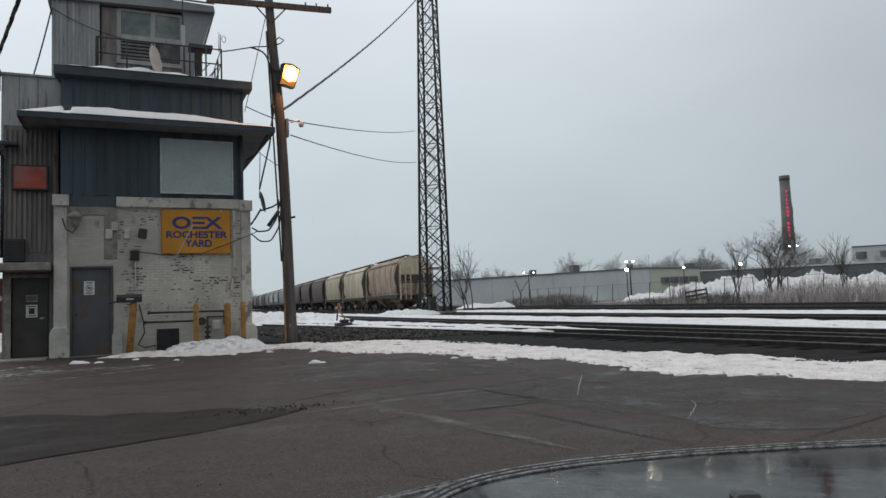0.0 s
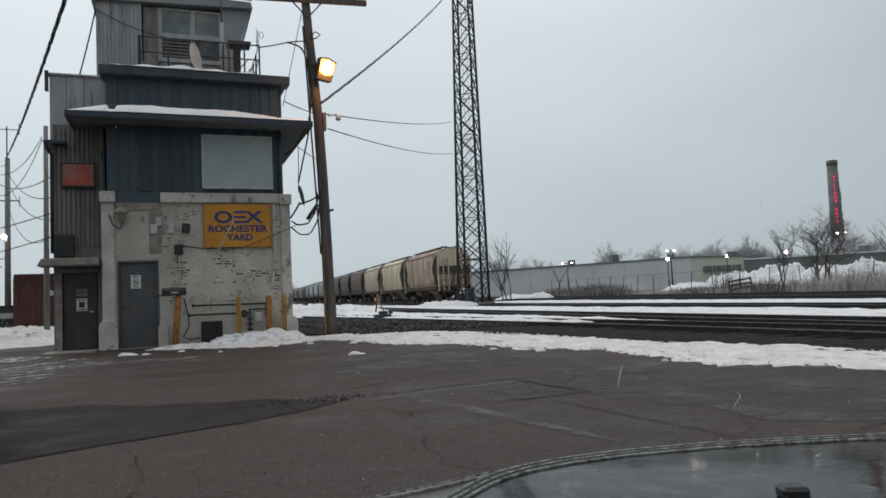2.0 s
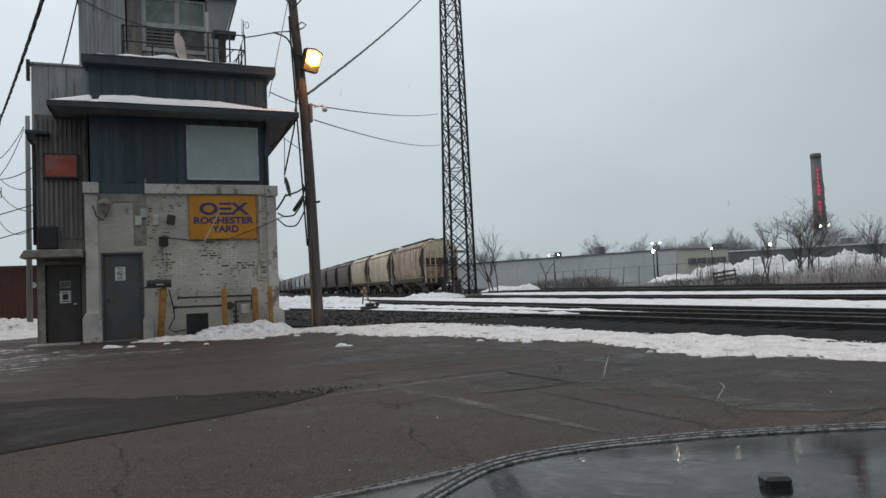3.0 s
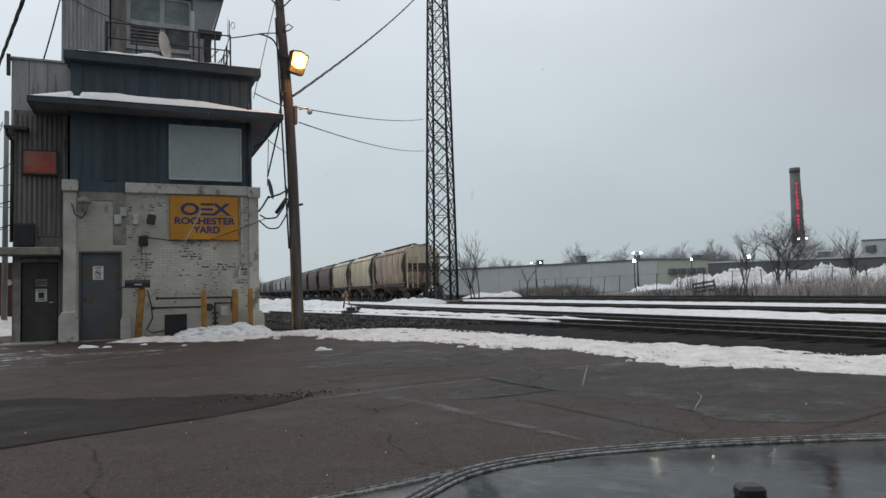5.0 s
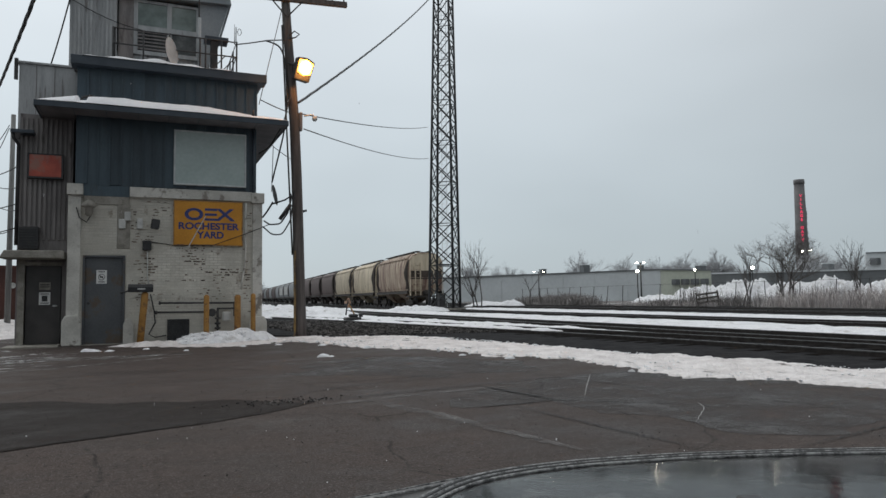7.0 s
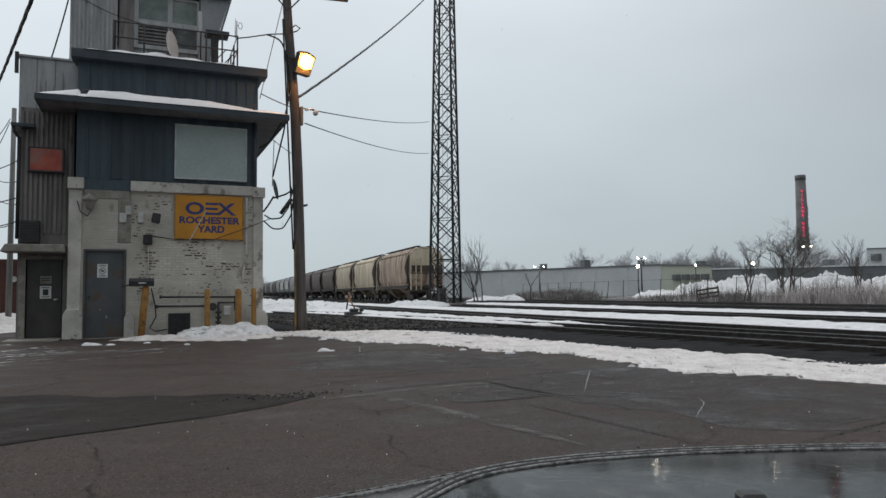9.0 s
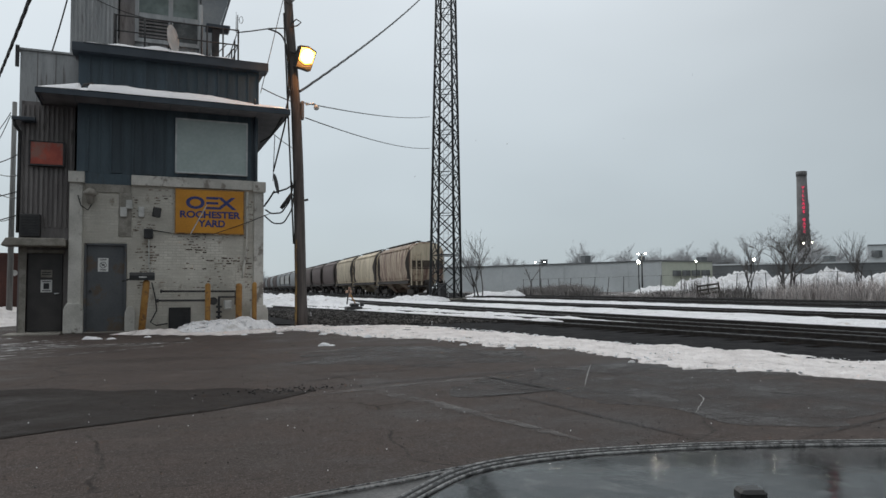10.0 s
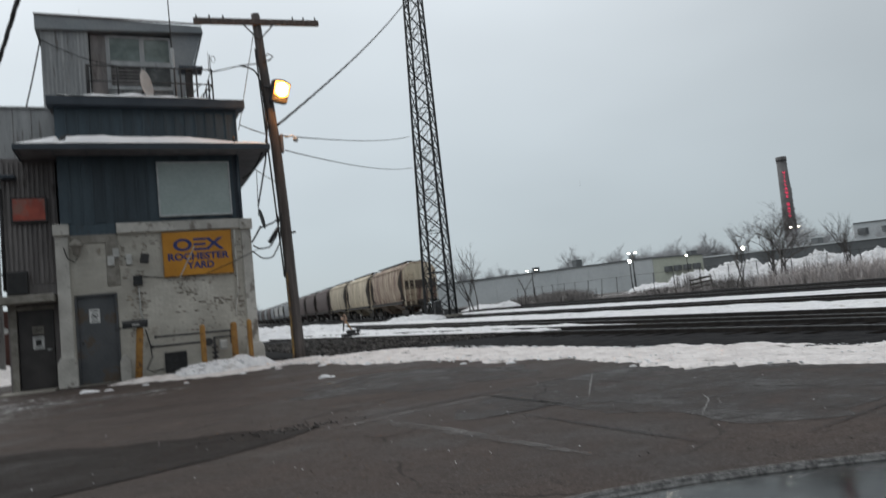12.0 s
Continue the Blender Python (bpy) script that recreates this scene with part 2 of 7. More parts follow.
M_frame = mat("galvanised_window_frame", (0.42, 0.44, 0.44), (0.58, 0.60, 0.60), 0.45, 0.2, scale=6)
M_sign = mat("yellow_sign_paint", (0.50, 0.215, 0.016), (0.64, 0.29, 0.026), 0.45, scale=1.4, fine=20, bump=0.08, stain=(0.42, 0.18, 0.016), stain_at=0.66, stain_scale=3)
M_signblue = mat("blue_letter_paint", (0.022, 0.032, 0.14), (0.04, 0.055, 0.19), 0.5, scale=8)
M_paper = mat("white_paper_notice", (0.62, 0.62, 0.61), (0.74, 0.74, 0.72), 0.7, scale=6)
M_black = mat("black_plastic", (0.012, 0.012, 0.013), (0.028, 0.028, 0.03), 0.45, scale=8)
M_iron = mat("dark_painted_iron", (0.032, 0.032, 0.034), (0.062, 0.060, 0.060), 0.55, 0.3, scale=6)
M_tower = mat("dark_lattice_steel", (0.024, 0.026, 0.028), (0.048, 0.05, 0.052), 0.6, 0.2, scale=3)
M_boxgrey = mat("grey_enamel_box", (0.42, 0.42, 0.40), (0.56, 0.56, 0.54), 0.5, scale=6)
M_bollard = mat("scuffed_yellow_bollard", (0.30, 0.145, 0.035), (0.44, 0.235, 0.06), 0.6, scale=3, fine=25, stain=(0.16, 0.085, 0.04), stain_at=0.57, stain_scale=5)
M_pole = mat("weathered_pole_wood", (0.070, 0.061, 0.057), (0.140, 0.121, 0.113), 0.85, scale=2.2, fine=18, bump=0.6, stretch=(7, 7, 0.4))
# lighter copy of the pole wood, with haze painted into its colour
M_farpole = mat("haze_paled_pole_wood", (0.17, 0.17, 0.165), (0.27, 0.27, 0.26), 0.85, scale=2.2, fine=18, bump=0.5, stretch=(7, 7, 0.4))
M_cable = mat("black_cable", (0.012, 0.012, 0.013), (0.025, 0.025, 0.026), 0.6, scale=10)
M_wire = mat("grey_wire", (0.10, 0.10, 0.105), (0.16, 0.16, 0.165), 0.6, scale=10)
M_white = mat("white_plastic", (0.62, 0.62, 0.61), (0.76, 0.76, 0.75), 0.4, scale=5)
M_sodium = mat("sodium_lens", (0.9, 0.5, 0.15), (0.9, 0.55, 0.2), 0.3, emit=(1.0, 0.40, 0.05), power=7.0)
M_bulb = mat("sodium_bulb", (0.9, 0.7, 0.4), (0.9, 0.75, 0.45), 0.3, emit=(1.0, 0.72, 0.36), power=30)
M_whitelamp = mat("white_lamp_lens", (0.9, 0.9, 0.8), (0.9, 0.9, 0.85), 0.3, emit=(1.0, 0.93, 0.74), power=22)
M_redsign = mat("red_board", (0.34, 0.06, 0.04), (0.48, 0.10, 0.06), 0.45, scale=3, stain=(0.30, 0.14, 0.11), stain_at=0.56, stain_scale=1.6)
M_redglow = mat("red_neon", (0.55, 0.03, 0.07), (0.65, 0.04, 0.10), 0.4, emit=(1.0, 0.05, 0.14), power=0.75)
M_amber = mat("amber_lens", (0.9, 0.45, 0.05), (0.9, 0.5, 0.1), 0.2, emit=(1.0, 0.40, 0.08), power=1.6)
M_tan = mat("dirty_tan_hopper_paint", (0.50, 0.42, 0.30), (0.68, 0.59, 0.45), 0.7, scale=0.7, fine=6, stain=(0.22, 0.14, 0.09), stain_at=0.58, stain_scale=1.2, stretch=(2.6, 2.6, 0.28), each=0.08)
M_browncar = mat("rusty_tan_hopper_paint", (0.31, 0.235, 0.18), (0.50, 0.405, 0.30), 0.75, scale=0.7, fine=6, stain=(0.18, 0.105, 0.085), stain_at=0.52, stain_scale=1.1, stretch=(2.6, 2.6, 0.28))
M_darkcar = mat("brown_hopper_paint", (0.085, 0.060, 0.057), (0.14, 0.105, 0.097), 0.7, scale=0.8, fine=8, stretch=(2, 2, 0.4), each=0.12)
# rust colour that also paints shade at the hopper cars' ends
M_rustshade = mat("dark_rust_and_shade", (0.045, 0.035, 0.030), (0.09, 0.07, 0.057), 0.85, scale=1.2, fine=8)
M_greycar = mat("grey_hopper_paint", (0.24, 0.255, 0.265), (0.33, 0.345, 0.355), 0.7, scale=0.8, fine=8, stain=(0.16, 0.16, 0.16), stain_at=0.6, stain_scale=1)
M_palecar = mat("pale_hopper_panel", (0.46, 0.46, 0.44), (0.58, 0.58, 0.56), 0.7, scale=0.8, fine=8)
# underframe grime; on end shells it paints the shade between cars
M_under = mat("underframe_grime_gap_shade", (0.034, 0.029, 0.026), (0.065, 0.056, 0.05), 0.85, scale=3)
M_bark = mat("bare_bark", (0.095, 0.085, 0.08), (0.16, 0.145, 0.137), 0.9, scale=5)
# far twigs get a pale colour that stands in for haze
M_farbark = mat("haze_paled_twigs", (0.36, 0.36, 0.37), (0.47, 0.47, 0.48), 0.95, scale=3)
M_weed = mat("dry_weeds", (0.40, 0.36, 0.345), (0.62, 0.575, 0.56), 0.95, scale=0.6, fine=5, island=0.35)
M_scrub = mat("dark_scrub", (0.20, 0.185, 0.178), (0.31, 0.29, 0.28), 0.95, scale=0.8, fine=5, island=0.35)
# far siding: distance haze is put into the paled base colours
M_whgrey = mat("haze_paled_grey_siding", (0.58, 0.61, 0.62), (0.68, 0.71, 0.72), 0.6, scale=0.15, fine=2, bump=0.1)
M_whgreen = mat("haze_paled_green_siding", (0.46, 0.49, 0.41), (0.56, 0.585, 0.50), 0.6, scale=0.2, fine=2, bump=0.1)
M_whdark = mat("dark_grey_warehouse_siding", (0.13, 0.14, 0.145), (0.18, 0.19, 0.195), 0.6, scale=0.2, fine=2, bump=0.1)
M_chim = mat("dark_chimney_brick", (0.125, 0.12, 0.121), (0.19, 0.184, 0.185), 0.85, scale=0.5, fine=4)
M_rust = mat("rust_red_container_paint", (0.070, 0.027, 0.021), (0.11, 0.043, 0.032), 0.65, scale=1.2, fine=10, stain=(0.08, 0.03, 0.022), stain_at=0.6)
M_dump = mat("dark_dumpster_paint", (0.025, 0.027, 0.03), (0.06, 0.06, 0.062), 0.6, scale=2)
M_hood = mat("dark_grey_car_paint", (0.040, 0.040, 0.041), (0.075, 0.074, 0.074), 0.075, 0.25, scale=7, fine=60, bump=0.04, stain=(0.17, 0.165, 0.16), stain_at=0.565, stain_scale=16, stretch=(1.6, 0.6, 1), rough_var=0.06, spec=0.75)
M_fender = mat("wet_fender_paint", (0.075, 0.074, 0.073), (0.16, 0.157, 0.155), 0.45, scale=14, fine=160, bump=0.2, spec=0.35)
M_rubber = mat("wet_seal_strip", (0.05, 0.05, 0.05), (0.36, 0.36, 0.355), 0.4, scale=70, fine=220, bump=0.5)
M_rubberdark = mat("black_seal", (0.012, 0.012, 0.012), (0.025, 0.025, 0.025), 0.5, scale=20)
M_carbody = mat("black_car_paint", (0.012, 0.012, 0.014), (0.022, 0.022, 0.024), 0.2, 0.2, scale=3, bump=0.02)
M_glass = glass("dark_window_glass", (0.30, 0.36, 0.36))
# opaque panes: greenish reflections are mottled into the base colour
M_upper = mat("greenish_painted_reflection", (0.13, 0.165, 0.155), (0.24, 0.29, 0.275), 0.12, scale=2.2, fine=6, bump=0.02)
M_dimglass = mat("dim_mottled_glass", (0.035, 0.04, 0.042), (0.10, 0.108, 0.108), 0.25, scale=3.5, fine=9, bump=0.02)
M_pallet = mat("grey_pallet_wood", (0.09, 0.08, 0.07), (0.16, 0.145, 0.13), 0.9, scale=3)
M_orangewood = mat("worn_ochre_paint", (0.16, 0.095, 0.035), (0.30, 0.19, 0.06), 0.7, scale=3, fine=20, stain=(0.10, 0.07, 0.05), stain_at=0.52, stain_scale=4)
M_orange = mat("faded_orange_target", (0.50, 0.30, 0.20), (0.66, 0.44, 0.32), 0.6, scale=5)


# ---- building blocks ----
def box(bm, lo, hi, m=None):
    vs = [bm.verts.new((x, y, z)) for x in (lo[0], hi[0]) for y in (lo[1], hi[1]) for z in (lo[2], hi[2])]
    if m:
        for v in vs:
            v.co = m @ v.co
    for f in ((0, 1, 3, 2), (4, 6, 7, 5), (0, 4, 5, 1), (2, 3, 7, 6), (0, 2, 6, 4), (1, 5, 7, 3)):
        bm.faces.new([vs[i] for i in f])
    return vs


def tube(bm, pts, r, seg=6, r_end=None, caps=True):
    pts = [Vector(p) for p in pts]
    rings = []
    n = len(pts)
    for i, p in enumerate(pts):
        d = (pts[min(i + 1, n - 1)] - pts[max(i - 1, 0)]).normalized()
        a = d.orthogonal().normalized() if i == 0 else (prev - d * prev.dot(d)).normalized()
        prev = a
        c = d.cross(a)
        rad = r if r_end is None else r + (r_end - r) * i / (n - 1)
        rings.append([bm.verts.new(p + (a * math.cos(k * math.tau / seg) + c * math.sin(k * math.tau / seg)) * rad) for k in range(seg)])
    for u, v in zip(rings, rings[1:]):
        for k in range(seg):
            f = bm.faces.new((u[k], u[(k + 1) % seg], v[(k + 1) % seg], v[k]))
            f.smooth = seg > 5
    if caps and seg > 2:
        bm.faces.new(rings[0][::-1])
        bm.faces.new(rings[-1])


def prism(bm, outline, lo, hi, axis="z"):
    put = {"z": lambda a, b, c: (a, b, c), "y": lambda a, b, c: (a, c, b), "x": lambda a, b, c: (c, a, b)}[axis]
    u = [bm.verts.new(put(a, b, lo)) for a, b in outline]
    v = [bm.verts.new(put(a, b, hi)) for a, b in outline]
    n = len(u)
    for i in range(n):
        bm.faces.new((u[i], u[(i + 1) % n], v[(i + 1) % n], v[i]))
    bm.faces.new(u[::-1])
    bm.faces.new(v)


def mesh_of(name, bm, material, bevel=0.0):
    if bevel:
        bmesh.ops.bevel(bm, geom=bm.edges[:], offset=bevel, segments=1, affect="EDGES")
    bmesh.ops.recalc_face_normals(bm, faces=bm.faces[:])
    me = bpy.data.meshes.new(name)
    bm.to_mesh(me)
    bm.free()
    me.materials.append(material)
    return me


def part(name, bm, material, parent=None, label="", bevel=0.0):
    ob = new(name, mesh_of(name, bm, material, bevel))
    ob.parent = parent
    return tagged(ob, label)


def share(name, me, parent, m=None):
    ob = new(name, me)
    ob.parent = parent
    if m is not None:
        ob.matrix_basis = m
    return ob


def boxes(name, material, parent, items, label="", bevel=0.0):
    """One part made of one or a few boxes."""
    bm = bmesh.new()
    for lo, hi in items:
        box(bm, lo, hi)
    return part(name, bm, material, parent, label, bevel)


def thing(name, label, category, at=(0, 0, 0), group="", kind=""):
    ob = new(name)
    ob.empty_display_size = 0.2
    ob.location = at
    return tagged(ob, label, category, group, kind)


def lettering(name, text, size, material, parent, m, thick=0.004, stretch=1.0, bold=0.03, wide=0.0):
    cu = bpy.data.curves.new(name, "FONT")
    cu.body, cu.size, cu.extrude, cu.align_x, cu.align_y = text, size, thick, "CENTER", "CENTER"
    cu.offset = size * bold
    tmp = bpy.data.objects.new("t", cu)
    scene.collection.objects.link(tmp)
    dg = bpy.context.evaluated_depsgraph_get()
    me = bpy.data.meshes.new_from_object(tmp.evaluated_get(dg))
    bpy.data.objects.remove(tmp)
    if wide:
        stretch = wide / (max(v.co.x for v in me.vertices) - min(v.co.x for v in me.vertices))
    for v in me.vertices:
        v.co.x *= stretch
    me.materials.clear()
    me.materials.append(material)
    ob = new(name, me)
    ob.parent = parent
    ob.matrix_basis = m
    return ob


def sag(a, b, drop, n=14):
    a, b = Vector(a), Vector(b)
    return [a.lerp(b, i / n) - Vector((0, 0, drop * 4 * (i / n) * (1 - i / n))) for i in range(n + 1)]


def spline(pts, n):
    """n+1 points evenly along a polyline, softened."""
    pts = [Vector((*p, 0)[:3]) for p in pts]
    lens = [0.0]
    for a, b in zip(pts, pts[1:]):
        lens.append(lens[-1] + (b - a).length)
    out = []
    for i in range(n + 1):
        s = lens[-1] * i / n
        k = max(j for j in range(len(pts) - 1) if lens[j] <= s + 1e-9)
        out.append(pts[k].lerp(pts[k + 1], (s - lens[k]) / max(1e-9, lens[k + 1] - lens[k])))
    for _ in range(3):
        out = [out[0]] + [(out[i - 1] + out[i] * 2 + out[i + 1]) / 4 for i in range(1, n)] + [out[-1]]
    return out


# ---- ground ----
def ground():
    bm = bmesh.new()
    vs = [bm.verts.new(p) for p in ((-1500, -1500, -0.06), (1500, -1500, -0.06), (1500, 1500, -0.06), (-1500, 1500, -0.06))]
    bm.faces.new(vs)
    tagged(part("ground", bm, M_earth), "frozen earth with patches of old snow", "ground", kind="structure")
    # ballast of the yard
    bm = bmesh.new()
    prism(bm, [(3.4, 20.2), (4.6, 18.3), (6.5, 13.6), (8.2, 7), (12, -40), (46, -40), (46, 30), (52, 130), (40, 330), (-10, 330), (-1, 60), (2.8, 26)], -0.05, 0.025)
    tagged(part("ballast_bed", bm, M_ballast), "dark wet ballast under the railway tracks", "ballast", kind="structure")
    # the lot, a rolled sheet with soft waves
    bm = bmesh.new()
    prism(bm, [(-60, -40), (14, -40), (10.5, 2), (8.0, 8), (6.4, 13.8), (4.5, 18.4), (3.2, 20.4), (3.2, 30), (-60, 60)], -0.3, 0.0)
    tagged(part("asphalt_lot", bm, M_asphalt), "worn wet asphalt of the parking lot", "pavement", kind="structure")
    # darker strip of newer asphalt
    edge_low = spline([(-9, 2.6), (-3, 4.9), (-0.87, 5.70), (0.02, 6.03), (0.68, 6.28), (1.2, 6.56), (1.62, 6.98)], 60)
    edge_top = spline([(-9, 9.6), (-3, 9.0), (-1.0, 8.4), (-0.2, 7.9), (0.5, 7.55), (1.1, 7.35), (1.62, 7.06)], 60)
    bm = bmesh.new()
    rows = []
    for i, (a, b) in enumerate(zip(edge_low, edge_top)):
        wob = noise.noise((i * 0.35, 0, 0)) * 0.05
        rows.append([bm.verts.new((a.x, a.y + wob, 0.006)), bm.verts.new((b.x, b.y + noise.noise((i * 0.3, 5, 0)) * 0.3, 0.006))])
    for u, v in zip(rows, rows[1:]):
        bm.faces.new((u[0], v[0], v[1], u[1]))
    tagged(part("asphalt_patch", bm, M_patch), "strip of darker, newer asphalt", "pavement", kind="structure")
    # greyer, smoother slabs laid between the long cracks
    for nm, pts in (("worn_slab", [(2.75, 6.0), (3.0, 6.75), (3.66, 7.15), (5.0, 7.55), (6.3, 7.62), (6.75, 6.57), (7.3, 4.9), (6.6, 3.9), (5.2, 3.62), (4.5, 3.5), (4.0, 3.9), (3.75, 5.0), (3.74, 5.85), (3.2, 5.9)]),
                    ("worn_slab_far", [(1.9, 9.6), (2.5, 9.1), (3.6, 8.45), (5.2, 8.5), (5.4, 9.6), (4.6, 11.3), (3.4, 11.9), (2.3, 11.0)])):
        bm = bmesh.new()
        line = spline(pts + pts[:1], 150)
        bm.faces.new([bm.verts.new((p.x + 0.32 * noise.noise((p.x * 1.7, p.y * 1.7, 4)) + 0.06 * noise.noise((p.x * 9, p.y * 9, 4)), p.y + 0.32 * noise.noise((p.x * 1.7, p.y * 1.7, 9)) + 0.06 * noise.noise((p.x * 9, p.y * 9, 9)), 0.004)) for p in line[:-1]])
        tagged(part(nm, bm, M_worn), "greyer worn slab of damp asphalt", "pavement", kind="structure")


def ribbon(name, pts, width, material, label, z=0.009, rough=1.3, n=70, seed=0):
    bm = bmesh.new()
    line = spline(pts, n)
    last = None
    for i, p in enumerate(line):
        d = (line[min(i + 1, n)] - line[max(i - 1, 0)]).normalized()
        s = Vector((-d.y, d.x, 0))
        jit = noise.noise((i * 0.6, seed, 2.0)) * width * rough * 2
        w = width * (0.55 + 0.6 * abs(noise.noise((i * 0.9, seed + 7, 0)))) * min(1, 0.25 + 4 * min(i, n - i) / n)
        row = [bm.verts.new(p + s * (jit - w) + Vector((0, 0, z))), bm.verts.new(p + s * (jit + w) + Vector((0, 0, z)))]
        if last:
            bm.faces.new((last[0], row[0], row[1], last[1]))
        last = row
    return tagged(part(name, bm, material), label, "pavement mark", kind="structure")


def snow_strip(name, near, far, height, material, label, n=160, across=10, ragged=0.35, seed=0, z=0.0, lump=1.0):
    a, b = spline(near, n), spline(far, n)
    bm = bmesh.new()
    grid = []
    for i in range(n + 1):
        w = (b[i] - a[i]).length
        ja = (noise.noise((a[i].x * 0.9, a[i].y * 0.9, seed)) + 0.5 * noise.noise((a[i].x * 3.1, a[i].y * 3.1, seed)) + 0.35 * noise.noise((a[i].x * 9, a[i].y * 9, seed))) * ragged
        jb = (noise.noise((b[i].x * 0.9, b[i].y * 0.9, seed + 9)) + 0.5 * noise.noise((b[i].x * 3.1, b[i].y * 3.1, seed)) + 0.35 * noise.noise((b[i].x * 9, b[i].y * 9, seed))) * ragged
        row = []
        for k in range(across + 1):
            v = k / across
            p = a[i].lerp(b[i], v)
            if w > 0.01:
                p += (b[i] - a[i]) / w * (ja * (1 - v) + jb * v) * min(1, w / 1.2)
            q = math.sin(math.pi * v) ** 0.55
            taper = min(1, 8 * min(i, n - i) / n)
            h = height * q * taper * (0.75 + lump * 0.3 * noise.noise((p.x * 5.5, p.y * 5.5, seed + 2)) + lump * 0.55 * noise.noise((p.x * 0.8, p.y * 0.8, seed)) + lump * 0.28 * noise.noise((p.x * 2.9, p.y * 2.9, seed)) + lump * 0.2 * noise.noise((p.x * 8, p.y * 8, seed)))
            row.append(bm.verts.new((p.x, p.y, z + max(h, 0.015 * q) + (0.004 if 0 < k < across else -0.02))))
        grid.append(row)
    for u, v in zip(grid, grid[1:]):
        for k in range(across):
            f = bm.faces.new((u[k], u[k + 1], v[k + 1], v[k]))
            f.smooth = True
    return tagged(part(name, bm, material), label, "snow", kind="structure")


def mound(name, x, y, rx, ry, h, material, label, seed=0, z=-0.02, n=64, rings=20, lump=1.5, power=2.6):
    bm = bmesh.new()
    top = None
    grid = []
    for i in range(1, rings + 1):
        s = i / rings
        row = []
        for k in range(n):
            a = math.tau * k / n
            e = 1 + 0.28 * noise.noise((math.cos(a) * 1.5, math.sin(a) * 1.5, seed)) + 0.12 * noise.noise((math.cos(a) * 5, math.sin(a) * 5, seed))
            px, py = x + math.cos(a) * rx * s * e, y + math.sin(a) * ry * s * e
            hh = h * (1 - s ** power) * (1 + 0.22 * lump * noise.noise((px * 1.1, py * 1.1, seed)) + 0.12 * lump * noise.noise((px * 3.3, py * 3.3, seed)) + 0.12 * lump * noise.noise((px * 7, py * 7, seed)) + 0.25 * lump * abs(noise.noise((px * 1.9, py * 1.9, seed + 4))))
            row.append(bm.verts.new((px, py, z + max(0, hh))))
        grid.append(row)
    top = bm.verts.new((x, y, sum(v.co.z for v in grid[0]) / n))
    for k in range(n):
        bm.faces.new((top, grid[0][k], grid[0][(k + 1) % n])).smooth = True
    for u, v in zip(grid, grid[1:]):
        for k in range(n):
            bm.faces.new((u[k], v[k], v[(k + 1) % n], u[(k + 1) % n])).smooth = True
    return tagged(part(name, bm, material), label, "snow", kind="structure")


TRACKS = [[(11.4, -30), (11.0, 8), (10.3, 16), (9.0, 26), (7.0, 40), (2.5, 75), (-3, 120)],
          [(13.2, -30), (13.2, 10), (13.4, 25), (13.7, 40), (15.0, 62), (18.5, 110), (28, 210)],
          [(18.3, -30), (19.9, 13), (20.6, 30), (21.6, 53.8), (24.9, 86), (32.1, 158), (44, 280)],
          [(28.5, -30), (29.0, 20), (31, 50), (35, 90), (47, 210)],
          [(33, -30), (34, 20), (36.5, 50), (41, 90), (53, 210)]]


def track(pts, n=90, ties=True):
    t = thing("railway_track", "railway track with worn steel rails on dark ballast", "railway track", group="yard tracks")
    line = spline(pts, n)
    for side in (-0.7175, 0.7175):
        for nm, w, z0, z1, m in (("rail", 0.034, -0.02, 0.092, M_rail), ("rail_head", 0.036, 0.094, 0.110, M_railtop)):
            bm = bmesh.new()
            last = None
            for i, p in enumerate(line):
                d = (line[min(i + 1, n)] - line[max(i - 1, 0)]).normalized()
                s = Vector((d.y, -d.x, 0))
                row = [bm.verts.new(p + s * (side + o) + Vector((0, 0, z))) for o, z in ((-w, z0), (-w, z1), (w, z1), (w, z0))]
                if last:
                    for k in range(4):
                        bm.faces.new((last[k], last[(k + 1) % 4], row[(k + 1) % 4], row[k]))
                last = row
            part(nm, bm, m, t)
    if ties:
        bm = bmesh.new()
        total = sum((b - a).length for a, b in zip(line, line[1:]))
        fine = spline(pts, int(total / 0.55))
        for i, p in enumerate(fine[:-1]):
            if p.y < -4 or p.y > 70:
                continue
            d = (fine[i + 1] - p).normalized()
            m = Matrix.Translation(p) @ Matrix.Rotation(math.atan2(d.y, d.x), 4, "Z")
            box(bm, (-0.11, -1.25, -0.05), (0.11, 1.25, 0.026 + random.uniform(-0.006, 0.006)), m)
        tagged(part("tie_bed", bm, M_tie, t, "dark creosoted wooden ties"), kind="stuff")
    return t


ground()
for k, pts in enumerate(TRACKS):
    track(pts, ties=k < 3)

snow_strip("snow_bank_kerb", [(0.2, 17.3), (1.6, 16.2), (2.9, 16.6), (3.4, 17.2), (4.0, 14.8), (4.83, 13.5), (5.43, 11.1), (6.2, 9.5), (6.15, 7.9), (6.4, 6.6), (6.97, 5.5), (8.6, 2.8), (12, -3)],
           [(0.3, 18.7), (1.6, 18.75), (3.0, 18.8), (4.83, 19.0), (6.5, 17.4), (7.2, 15.4), (7.6, 13.0), (7.6, 10.5), (8.2, 8.9), (8.3, 7.2), (8.8, 6.2), (11.3, 2.5), (14.5, -3)],
           0.06, M_snow_dirty, "bank of trodden, lumpy snow along the lot's edge", n=560, across=26, seed=3, ragged=0.6, lump=1.5)
